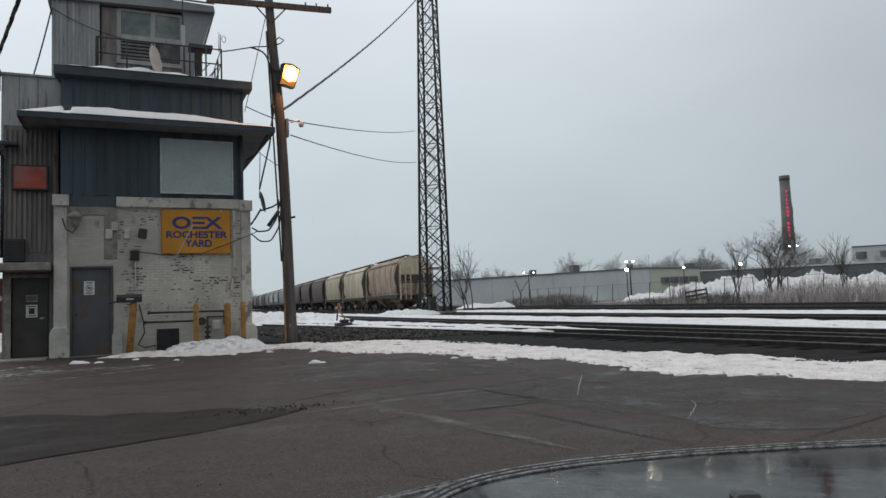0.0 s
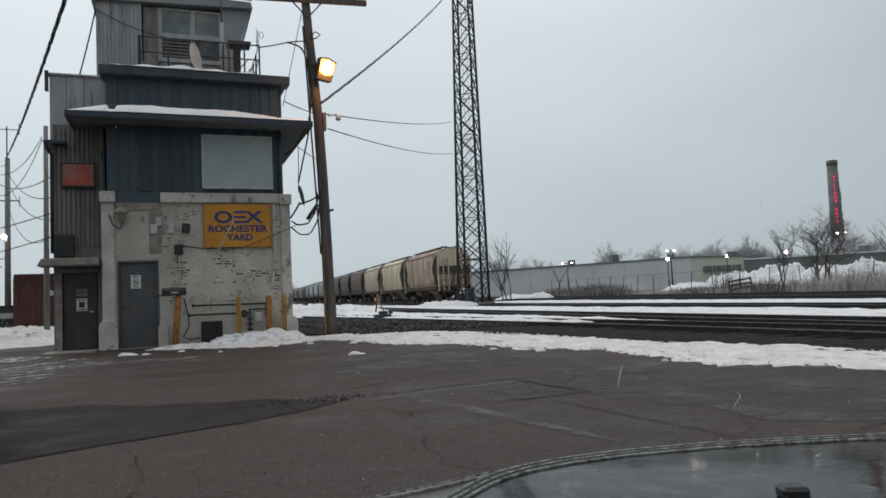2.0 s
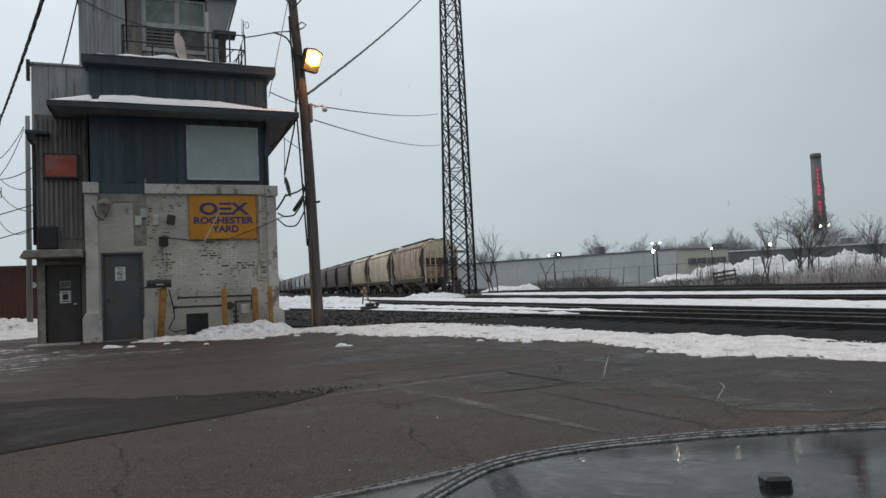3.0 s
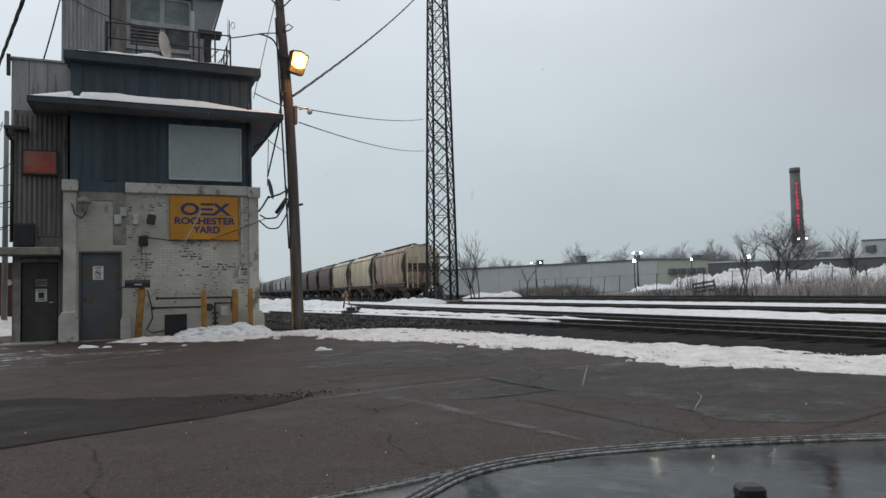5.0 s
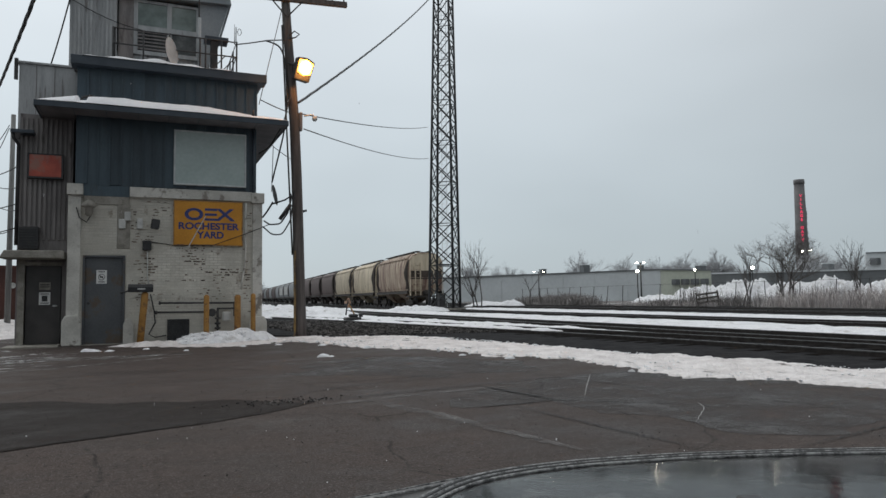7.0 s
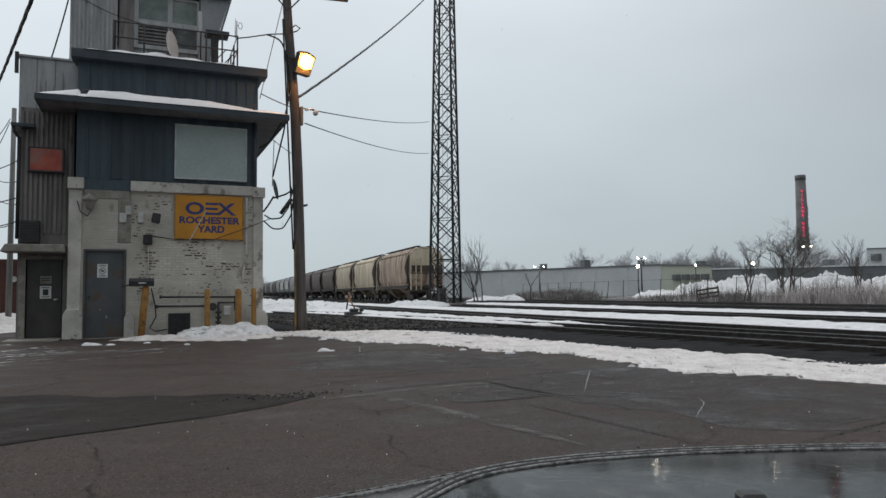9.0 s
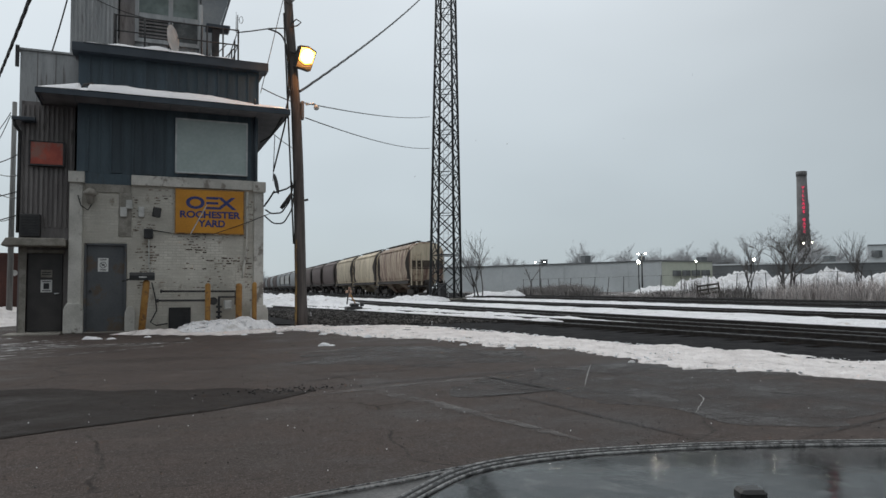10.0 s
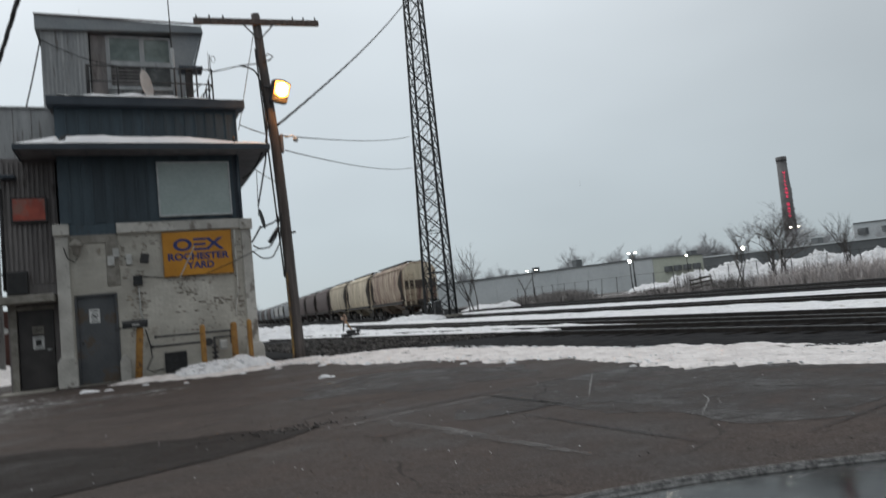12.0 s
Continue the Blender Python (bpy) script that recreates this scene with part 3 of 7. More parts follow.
mound("snow_mound_wall", 1.9, 17.9, 1.30, 0.70, 0.26, M_snow, "pile of lumpy snow against the brick wall", 5, n=90, rings=30, lump=1.9, power=4)
mound("snow_mound_corner", 0.4, 17.8, 1.1, 0.5, 0.10, M_snow_dirty, "low heap of snow by the door", 6, n=70, rings=20, lump=2.4)
snow_strip("snow_strip_first", [(5.3, 46), (6.63, 38.5), (7.97, 29.6), (9.3, 23.4), (10.6, 17.0), (11.8, 13.0)],
           [(11.0, 60), (11.9, 45), (11.9, 34), (11.9, 27), (12.1, 18.1), (12.05, 12.9)], 0.15, M_snow, "strip of snow between two tracks", seed=12, ragged=0.5)
mound("snow_mound_yard", 7.2, 41, 2.6, 3.0, 0.6, M_snow, "ploughed heap of snow between the tracks", 21)
mound("snow_mound_yard_far", 9.6, 44, 3.0, 4.0, 0.48, M_snow, "ploughed heap of snow between the tracks", 25)
mound("snow_mound_tower", 18.4, 47.5, 2.9, 2.2, 0.40, M_snow, "heap of snow beside the lattice tower", 31)
snow_strip("snow_strip_second", [(17.2, 75), (16.2, 60), (15.2, 38), (15.1, 30), (14.9, 19.5), (14.6, 9.5), (14.4, -10)],
           [(19.8, 75), (19.0, 58), (18.6, 45), (18.7, 30), (18.6, 22), (18.0, 11.9), (17.0, -10)], 0.13, M_snow, "broad strip of snow between two tracks", seed=14)
snow_strip("snow_strip_third", [(24.5, 60), (23.6, 45), (22.6, 30), (21.9, 15), (21.0, -10)],
           [(29.0, 62), (28.3, 44), (26.8, 30), (25.6, 17), (24.6, -10)], 0.10, M_snow, "strip of snow between far tracks", seed=15)
ribbon("asphalt_crack", [(1.55, 7.0), (3.12, 7.26), (4.99, 7.59), (6.3, 7.69)], 0.020, M_crack, "long crack across the asphalt", seed=1, rough=2.2, n=140)
ribbon("asphalt_crack", [(-3, 5.0), (-0.87, 5.77), (0.16, 6.11), (1.0, 6.6), (1.62, 7.02)], 0.009, M_crack, "crack along the asphalt strip", z=0.012, seed=2, rough=3.2, n=180)
ribbon("asphalt_crack", [(3.58, 7.25), (3.7, 6.4), (3.74, 5.9)], 0.022, M_crack, "short crack in the asphalt", seed=3)
ribbon("asphalt_crack", [(3.2, 5.75), (3.3, 4.6), (3.4, 3.6)], 0.014, M_crack, "crack in the asphalt", seed=4, rough=2.6, n=140)
ribbon("asphalt_crack", [(1.39, 7.53), (2.42, 8.07), (3.35, 8.24), (4.1, 8.13)], 0.018, M_crack, "long crack beside another in the asphalt", seed=6, rough=2.2, n=140)
ribbon("asphalt_crack", [(3.59, 7.23), (3.65, 6.47), (3.76, 5.92)], 0.02, M_crack, "thin crack in the asphalt", seed=7)
ribbon("asphalt_crack", [(3.76, 5.92), (3.2, 5.88), (2.78, 5.86)], 0.018, M_crack, "thin crack in the asphalt", seed=8)
ribbon("pale_strip", [(2.1, 6.8), (2.32, 5.98), (2.47, 5.21), (2.57, 4.68), (2.63, 4.33)], 0.13, M_pale, "paler strip of asphalt", z=0.006, seed=9, rough=0.25)
ribbon("asphalt_crack", [(3.94, 3.35), (4.5, 3.45), (5.24, 3.6), (7, 4.1)], 0.012, M_crack, "thin crack in the asphalt", seed=5, rough=2.6, n=140)
ribbon("salt_streak", [(2.3, 6.2), (2.41, 5.74), (2.56, 4.67), (2.7, 3.86)], 0.075, M_pale, "pale dried salt streak on the asphalt", z=0.007, seed=6, rough=0.25)
ribbon("salt_streak", [(1.5, 6.65), (2.6, 6.95), (4.2, 7.1)], 0.10, M_pale, "pale dried salt streak on the asphalt", z=0.007, seed=8, rough=0.25)
for k, (pts, w) in enumerate((([(-1.5, 14.5), (-0.6, 14.55), (0.07, 14.35), (0.85, 14.35)], 0.10), ([(-1.6, 12.2), (-0.77, 12.77), (0.16, 13.44), (0.9, 13.95)], 0.05),
                             ([(-2.4, 13.2), (-1.9, 14.3), (-1.3, 15.4)], 0.09), ([(-3.2, 14.2), (-2.2, 15.6), (-1.6, 16.6)], 0.14))):
    ribbon("slush_track", pts, w, M_slush, "thin frozen slush left by a wheel", z=0.008, seed=20 + k, rough=0.6)
for k in range(8):
    ribbon("slush_track", [(-5.5, 8.8 + 0.75 * k), (-3.6, 10.6 + 0.72 * k), (-1.6 + 0.15 * k, 12.0 + 0.55 * k)], 0.05 + 0.03 * (k % 3), M_slush, "thin frozen slush left by a wheel", z=0.008, seed=40 + k, rough=0.6)
ribbon("scratch_mark", [(5.31, 7.56), (4.65, 6.69), (4.11, 5.96)], 0.007, M_chalk, "thin white scratch on the asphalt", seed=9)
ribbon("scratch_mark", [(4.79, 5.12), (4.63, 4.87), (4.06, 4.37)], 0.006, M_chalk, "thin white scratch on the asphalt", seed=10, n=24)
for k, (x, y, s) in enumerate(((3.0, 12.3, 0.13), (3.12, 12.25, 0.07), (-0.95, 16.4, 0.17), (-0.82, 16.3, 0.1), (-0.55, 16.2, 0.1), (0.15, 16.4, 0.08), (0.9, 15.4, 0.06), (2.1, 16.0, 0.08), (4.3, 13.9, 0.1), (5.2, 11.2, 0.08), (5.6, 10.2, 0.1), (3.7, 15.3, 0.1), (2.9, 16.1, 0.09), (6.0, 7.6, 0.06))):
    mound("snow_clump", x, y, s * 0.95, s * 0.55, s * 0.32, M_snow, "small clump of snow on the asphalt", 40 + k, z=0.0, n=24, rings=8, lump=3.0)
for k, (x, y, rx, ry) in enumerate(((2.6, 11.2, 0.6, 0.22), (3.6, 11.6, 0.55, 0.16), (-0.8, 14.3, 1.4, 0.4), (-2.8, 14.6, 1.6, 0.5), (0.3, 14.6, 0.7, 0.2))):
    mound("slush_film", x, y, rx, ry, 0.012, M_pale, "thin film of slush on the asphalt", 60 + k, z=0.0, n=26, rings=5)


def scattered_stones():
    rnd = random.Random(17)
    bm = bmesh.new()
    for k in range(900):
        if k < 130:
            x, y, s = rnd.gauss(1.35, 0.34), rnd.gauss(7.10, 0.11), rnd.uniform(0.003, 0.011)
        else:
            x, y, s = rnd.uniform(-1.5, 5.5), rnd.uniform(2.6, 9.0), rnd.uniform(0.002, 0.0045)
        a = rnd.uniform(0, 6)
        box(bm, (-s, -s * 0.7, -0.002), (s, s * 0.7, s * 0.8), pose(x, y, 0.008, rnd.uniform(-20, 20), 0, math.degrees(a)))
    tagged(part("loose_stones", bm, M_stonegrey), "loose dark gravel crumbs on the asphalt", "gravel", kind="stuff")
    bm = bmesh.new()
    for k in range(5200):
        v = rnd.random()
        y = rnd.uniform(17.6, 32)
        left = 4.6 - (y - 18) * 0.05 if y > 19 else 3.9 + (19 - y) * 0.5
        x = left + v * (9.3 - (y - 18) * 0.1 - left)
        s = rnd.uniform(0.025, 0.055)
        box(bm, (-s, -s * 0.8, -s), (s, s * 0.8, s * 0.7), pose(x, y, 0.03, rnd.uniform(-40, 40), rnd.uniform(-40, 40), rnd.uniform(0, 180)))
    tagged(part("ballast_stones", bm, M_stonegrey), "coarse dark ballast stones beside the track", "gravel", kind="stuff")


scattered_stones()


def snow_rubble():
    """Broken lumps of old snow on the banks, thickest along their edges."""
    rnd = random.Random(31)
    near = spline([(0.2, 17.3), (1.6, 16.2), (2.9, 16.6), (3.4, 17.2), (4.0, 14.8), (4.83, 13.5), (5.43, 11.1), (6.2, 9.5), (6.15, 7.9), (6.4, 6.6), (6.97, 5.5), (8.6, 2.8)], 400)
    far = spline([(0.3, 18.7), (1.6, 18.75), (3.0, 18.8), (4.83, 19.0), (6.5, 17.4), (7.2, 15.4), (7.6, 13.0), (7.6, 10.5), (8.2, 8.9), (8.3, 7.2), (8.8, 6.2), (11.3, 2.5)], 400)
    bm = bmesh.new()

    def lump(x, y, z, r):
        tilt = pose(x, y, z, rnd.uniform(-25, 25), rnd.uniform(-25, 25), rnd.uniform(0, 90))
        ring = [(1, 0, 0), (0, 1, 0), (-1, 0, 0), (0, -1, 0)]
        vs = [bm.verts.new(tilt @ (Vector(q) * r * rnd.uniform(0.7, 1.4))) for q in ring + [(0, 0, 0.45), (0, 0, -0.8)]]
        for k in range(4):
            bm.faces.new((vs[k], vs[(k + 1) % 4], vs[4]))
            bm.faces.new((vs[(k + 1) % 4], vs[k], vs[5]))
    for _ in range(1000):
        i = rnd.randrange(60, 400)
        v = min(1.02, abs(rnd.gauss(0, 0.35))) if rnd.random() < 0.55 else 1 - abs(rnd.gauss(0, 0.10))
        p = near[i].lerp(far[i], v - 0.04)
        lump(p.x, p.y, 0.03, rnd.uniform(0.010, 0.034) * (0.5 + p.y / 22))
    for _ in range(260):
        a, q = rnd.uniform(0, math.tau), math.sqrt(rnd.random())
        x, y = 1.9 + 1.2 * q * math.cos(a), 17.85 + 0.55 * q * math.sin(a)
        lump(x, y, 0.25 * (1 - q ** 4), rnd.uniform(0.025, 0.07))
    tagged(part("snow_rubble", bm, M_snow), "broken lumps of frozen snow", "snow", kind="stuff")


snow_rubble()
mound("snow_patch_annex", -3.6, 17.6, 1.5, 1.0, 0.03, M_slush, "thin trodden snow beside the annex door", 92, lump=2.2)


# ---- the yard office: brick below, blue boards above, a glazed cab on the roof ----
WALL = 18.83
office = thing("yard_office", "three-storey railway yard office, white painted brick below blue boards", "building", (0.65, 19, 0))
office.matrix_basis = Matrix()


def office_shell():
    # brick core with an opening for the door; the bricks are laid in front of it
    boxes("mortar_wall", M_mortar, office, [((-1.55, WALL + 0.012, 0), (-1.27, 24, 3.6)), ((-0.33, WALL + 0.012, 0), (2.92, 24, 3.6)), ((-1.27, WALL + 0.012, 2.16), (-0.33, 24, 3.6)), ((-1.27, WALL + 0.4, 0), (-0.33, 24, 2.16))], "painted mortar between the bricks")
    boxes("upper_wall", M_bluedark, office, [((-1.45, WALL + 0.02, 3.6), (2.76, 24, 6.9))])
    boxes("side_wall", M_annex, office, [((-1.5, 24, 0), (2.9, 24.1, 6.9))])
    boxes("coping", M_stone, office, [((-0.26, WALL - 0.10, 3.60), (2.80, WALL + 0.03, 3.85))], "chipped painted stone coping", 0.012)
    boxes("coping", M_stone, office, [((2.66, WALL - 0.14, 3.56), (2.99, WALL + 0.03, 3.83))], "chipped painted stone coping", 0.012)
    boxes("coping", M_stone, office, [((-1.63, WALL - 0.14, 3.60), (-1.28, WALL + 0.03, 3.87))], "chipped painted stone coping", 0.012)
    boxes("concrete_band", M_bare, office, [((-1.28, WALL - 0.02, 3.40), (-0.26, WALL + 0.03, 3.60))], "bare stained concrete band", 0.006)
    boxes("concrete_band", M_bare, office, [((-0.53, WALL - 0.02, 2.33), (-0.24, WALL + 0.03, 3.40))], "bare stained concrete band", 0.006)
    boxes("pilaster", M_stone, office, [((-1.60, WALL - 0.06, 0.7), (-1.32, WALL + 0.03, 3.60))], "", 0.01)
    boxes("pilaster", M_stone, office, [((2.70, WALL - 0.05, 0.55), (2.95, WALL + 0.03, 3.56))], "", 0.01)
    for x0, x1, h in ((-1.68, -1.26, 0.72), (-0.36, -0.12, 0.62), (2.62, 3.06, 0.60)):
        bm = bmesh.new()
        prism(bm, [(x0, 0), (x1, 0), (x1, h - 0.14), (x1 - 0.07, h), (x0 + 0.07, h), (x0, h - 0.14)], WALL - 0.16, WALL + 0.03, "y")
        part("plinth", bm, M_stone, office, "rounded painted concrete plinth", 0.02)
    # blue vertical boards of the second storey and of the band above the eave
    for z0, z1, x0, x1 in ((3.86, 5.62, -1.47, 2.78), (5.80, 6.86, -1.47, 2.80)):
        n = 17
        w = (x1 - x0) / n
        bm = bmesh.new()
        box(bm, (0.006, -0.022, 0), (w - 0.006, 0.0, z1 - z0))
        box(bm, (w - 0.028, -0.055, 0.0), (w + 0.006, -0.022, z1 - z0))
        me = mesh_of("siding_board", bm, M_blue)
        for k in range(n):
            share("siding_board", me, office, pose(x0 + k * w, WALL, z0 + (0.03 if k % 3 == 0 else 0)))
    boxes("siding_board", M_blue, office, [((-1.28, WALL - 0.02, 3.60), (-0.27, WALL, 3.87))])
    # cornice of the flat roof
    boxes("cornice", M_bluedark, office, [((-1.60, WALL - 0.28, 6.76), (3.02, WALL + 0.2, 6.98))], "dark blue roof fascia", 0.01)
    boxes("flat_roof", M_soffit, office, [((-1.6, WALL + 0.2, 6.9), (3.02, 25, 6.97))])
    boxes("window_jamb", M_bluedark, office, [((2.62, WALL - 0.05, 3.86), (2.78, WALL, 5.62))])


def office_eave():
    y0, y1, z = WALL - 0.80, WALL + 0.02, 5.53
    boxes("soffit", M_soffit, office, [((-2.25, y0 + 0.03, z + 0.02), (3.47, y1, z + 0.07)), ((2.76, y1, z + 0.02), (3.47, 25, z + 0.07)), ((-2.25, y1, z + 0.02), (-1.45, 21.5, z + 0.07))])
    boxes("fascia", M_bluedark, office, [((-2.28, y0, z), (3.50, y0 + 0.03, z + 0.13))], "dark gutter board", 0.006)
    boxes("fascia", M_bluedark, office, [((3.47, y0 + 0.03, z), (3.50, 25, z + 0.13))], "dark gutter board")
    boxes("fascia", M_bluedark, office, [((-2.28, y0 + 0.03, z), (-2.25, 21.5, z + 0.13))], "dark gutter board")
    bm = bmesh.new()
    a = [bm.verts.new(p) for p in ((-2.28, y0, z + 0.135), (3.50, y0, z + 0.135), (2.85, y1 - 0.03, z + 0.36), (-1.5, y1 - 0.03, z + 0.36))]
    bm.faces.new(a)
    b = [bm.verts.new(p) for p in ((3.50, 25, z + 0.135), (2.85, 25, z + 0.36))]
    bm.faces.new((a[1], b[0], b[1], a[2]))
    part("pent_roof", bm, M_soffit, office)
    # seams of the cladding on the right soffit
    for k in range(9):
        boxes("soffit_seam", M_bluedark, office, [((-2.2 + k * 0.7, y0 + 0.05, z + 0.012), (-2.185 + k * 0.7, y1, z + 0.024))])


def roof_snow():
    bm = bmesh.new()
    n, m = 120, 8
    g = []
    for i in range(n + 1):
        x = -2.22 + 5.68 * i / n
        row = []
        for k in range(m + 1):
            v = k / m
            y = WALL - 0.815 + 0.78 * v
            e = min(1, 7 * min(i, n - i) / n)
            gap = 0.35 if abs(x + 1.28) < 0.10 else 1.0
            h = (0.165 + 0.05 * noise.noise((x * 0.9, y * 1.2, 3)) + 0.02 * noise.noise((x * 4, y * 4, 3))) * (math.sin(math.pi * (0.18 + 0.64 * v)) ** 0.8) * e * gap
            if k == 0:
                h *= 0.12
            if x > 1.6:
                h *= min(1.0, 0.18 + 0.75 * abs(x - 2.7))
            row.append(bm.verts.new((x, y, 5.535 + 0.13 + 0.22 * v + h)))
        g.append(row)
    for u, w in zip(g, g[1:]):
        for k in range(m):
            bm.faces.new((u[k], w[k], w[k + 1], u[k + 1])).smooth = True
    tagged(part("roof_snow", bm, M_roofsnow), "thick rounded snow lying on the pent roof", "snow")
    bm = bmesh.new()
    n = 80
    last = None
    for i in range(n + 1):
        x = -1.35 + 3.5 * i / n
        h = 0.08 * max(0.1, 0.6 + noise.noise((x * 1.6, 8, 3))) * min(1, 9 * min(i, n - i) / n)
        row = [bm.verts.new(p) for p in ((x, WALL - 0.31, 6.978), (x, WALL - 0.27, 6.985 + h), (x, WALL + 0.1, 6.985 + h), (x, WALL + 0.3, 6.975))]
        if last:
            for k in range(3):
                bm.faces.new((last[k], row[k], row[k + 1], last[k + 1])).smooth = True
        last = row
    tagged(part("cornice_snow", bm, M_roofsnow), "thin line of snow on the roof edge", "snow")


def office_window():
    w = thing("window_boarded", "", "")
    w.parent = office
    for k in list(w.keys()):
        del w[k]
    x0, x1, z0, z1 = 0.745, 2.52, 3.96, 5.365
    boxes("pane", M_panel, w, [((x0 + 0.04, WALL - 0.095, z0 + 0.04), (x1 - 0.04, WALL - 0.06, z1 - 0.04))], "pale grey-green flat pane")
    for lo, hi in (((x0, WALL - 0.12, z0), (x0 + 0.04, WALL, z1)), ((x1 - 0.04, WALL - 0.12, z0), (x1, WALL, z1)),
                   ((x0 + 0.04, WALL - 0.12, z1 - 0.04), (x1 - 0.04, WALL, z1)), ((x0 + 0.04, WALL - 0.13, z0), (x1 - 0.04, WALL, z0 + 0.04))):
        boxes("window_frame", M_frame, w, [(lo, hi)], "", 0.004)


def office_door():
    d = new("steel_door")
    d.parent = office
    tagged(d, "grey-blue steel door with a posted notice")
    boxes("door_leaf", M_doorgrey, d, [((-1.215, WALL + 0.06, 0.02), (-0.385, WALL + 0.11, 2.105))], "", 0.004)
    for lo, hi in (((-1.265, WALL - 0.01, 0.0), (-1.217, WALL + 0.12, 2.155)), ((-0.383, WALL - 0.01, 0.0), (-0.335, WALL + 0.12, 2.155)), ((-1.217, WALL - 0.01, 2.107), (-0.383, WALL + 0.12, 2.155))):
        boxes("door_frame", M_doorgrey, d, [(lo, hi)], "", 0.004)
    bm = bmesh.new()
    tube(bm, [(-1.13, WALL + 0.06, 1.0), (-1.13, WALL + 0.0, 1.0)], 0.03, 10)
    part("door_knob", bm, M_iron, d)
    boxes("notice", M_paper, d, [((-0.97, WALL + 0.052, 1.47), (-0.74, WALL + 0.058, 1.80))], "white paper notice")
    bm = bmesh.new()
    for z in (1.765, 1.745, 1.52, 1.50):
        box(bm, (-0.93, WALL + 0.048, z), (-0.78, WALL + 0.051, z + 0.010))
    for k in range(16):
        a, b = math.tau * k / 16, math.tau * (k + 1) / 16
        tube(bm, [(-0.855 + 0.07 * math.cos(a), WALL + 0.050, 1.63 + 0.07 * math.sin(a)), (-0.855 + 0.07 * math.cos(b), WALL + 0.050, 1.63 + 0.07 * math.sin(b))], 0.008, 4)
    tube(bm, [(-0.905, WALL + 0.050, 1.68), (-0.805, WALL + 0.050, 1.58)], 0.008, 4)
    box(bm, (-0.89, WALL + 0.048, 1.615), (-0.82, WALL + 0.051, 1.65))
    part("notice_print", bm, M_black, d)
    boxes("threshold", M_bare, d, [((-1.27, WALL - 0.12, -0.005), (-0.33, WALL + 0.06, 0.018))], "", 0.004)


def yard_sign():
    s = thing("yard_sign", "yellow painted sign board with dark blue lettering, fixed to brick", "sign", (1.6, WALL, 3.0))
    y = -0.075
    boxes("board", M_sign, s, [((-0.82, y, -0.545), (0.82, y + 0.04, 0.545))], "", 0.004)
    for lo, hi in (((-0.845, y - 0.008, -0.57), (-0.82, y + 0.045, 0.57)), ((0.82, y - 0.008, -0.57), (0.845, y + 0.045, 0.57)), ((-0.82, y - 0.008, 0.545), (0.82, y + 0.045, 0.57)), ((-0.82, y - 0.008, -0.57), (0.82, y + 0.045, -0.545))):
        boxes("rim", M_bollard, s, [(lo, hi)])
    # the emblem's row: plain rounded shapes in the emblem's colour
    def emblem(x, kind):
        bm = bmesh.new()
        zc = 0.225
        if kind == 0:
            ring = [(math.cos(a), math.sin(a)) for a in [math.tau * i / 24 for i in range(24)]]
            for (c0, s0), (c1, s1) in zip(ring, ring[1:] + ring[:1]):
                prism(bm, [(x + 0.225 * c0, zc + 0.16 * s0), (x + 0.225 * c1, zc + 0.16 * s1), (x + 0.135 * c1, zc + 0.095 * s1), (x + 0.135 * c0, zc + 0.095 * s0)], y - 0.005, y, "y")
        elif kind == 1:
            for dz in (-0.128, 0.0, 0.128):
                box(bm, (x - 0.15, y - 0.005, zc + dz - 0.031), (x + 0.15, y, zc + dz + 0.031))
        else:
            for sgn in (-1, 1):
                prism(bm, [(x - sgn * 0.20 - 0.055, zc - 0.158), (x - sgn * 0.20 + 0.055, zc - 0.158), (x + sgn * 0.17 + 0.055, zc + 0.158), (x + sgn * 0.17 - 0.055, zc + 0.158)], y - 0.005 - 0.001 * (sgn > 0), y, "y")
        part("emblem", bm, M_signblue, s, "dark blue emblem shape")
    for k, x in enumerate((-0.36, 0.05, 0.40)):
        emblem(x, k)
    lettering("lettering_place", "ROCHESTER", 0.235, M_signblue, s, pose(0.0, y - 0.003, -0.085, 90), bold=0.035, wide=1.48)
    lettering("lettering_yard", "YARD", 0.24, M_signblue, s, pose(0.05, y - 0.003, -0.31, 90), bold=0.035, wide=0.66)
    boxes("loose_strip", M_boxgrey, s, [((-0.006, -0.01, 0.0), (0.018, 0.004, 0.92))], "pale strip hanging over the board").matrix_basis = pose(-0.50, y - 0.015, -0.63, 0, 27, 0)


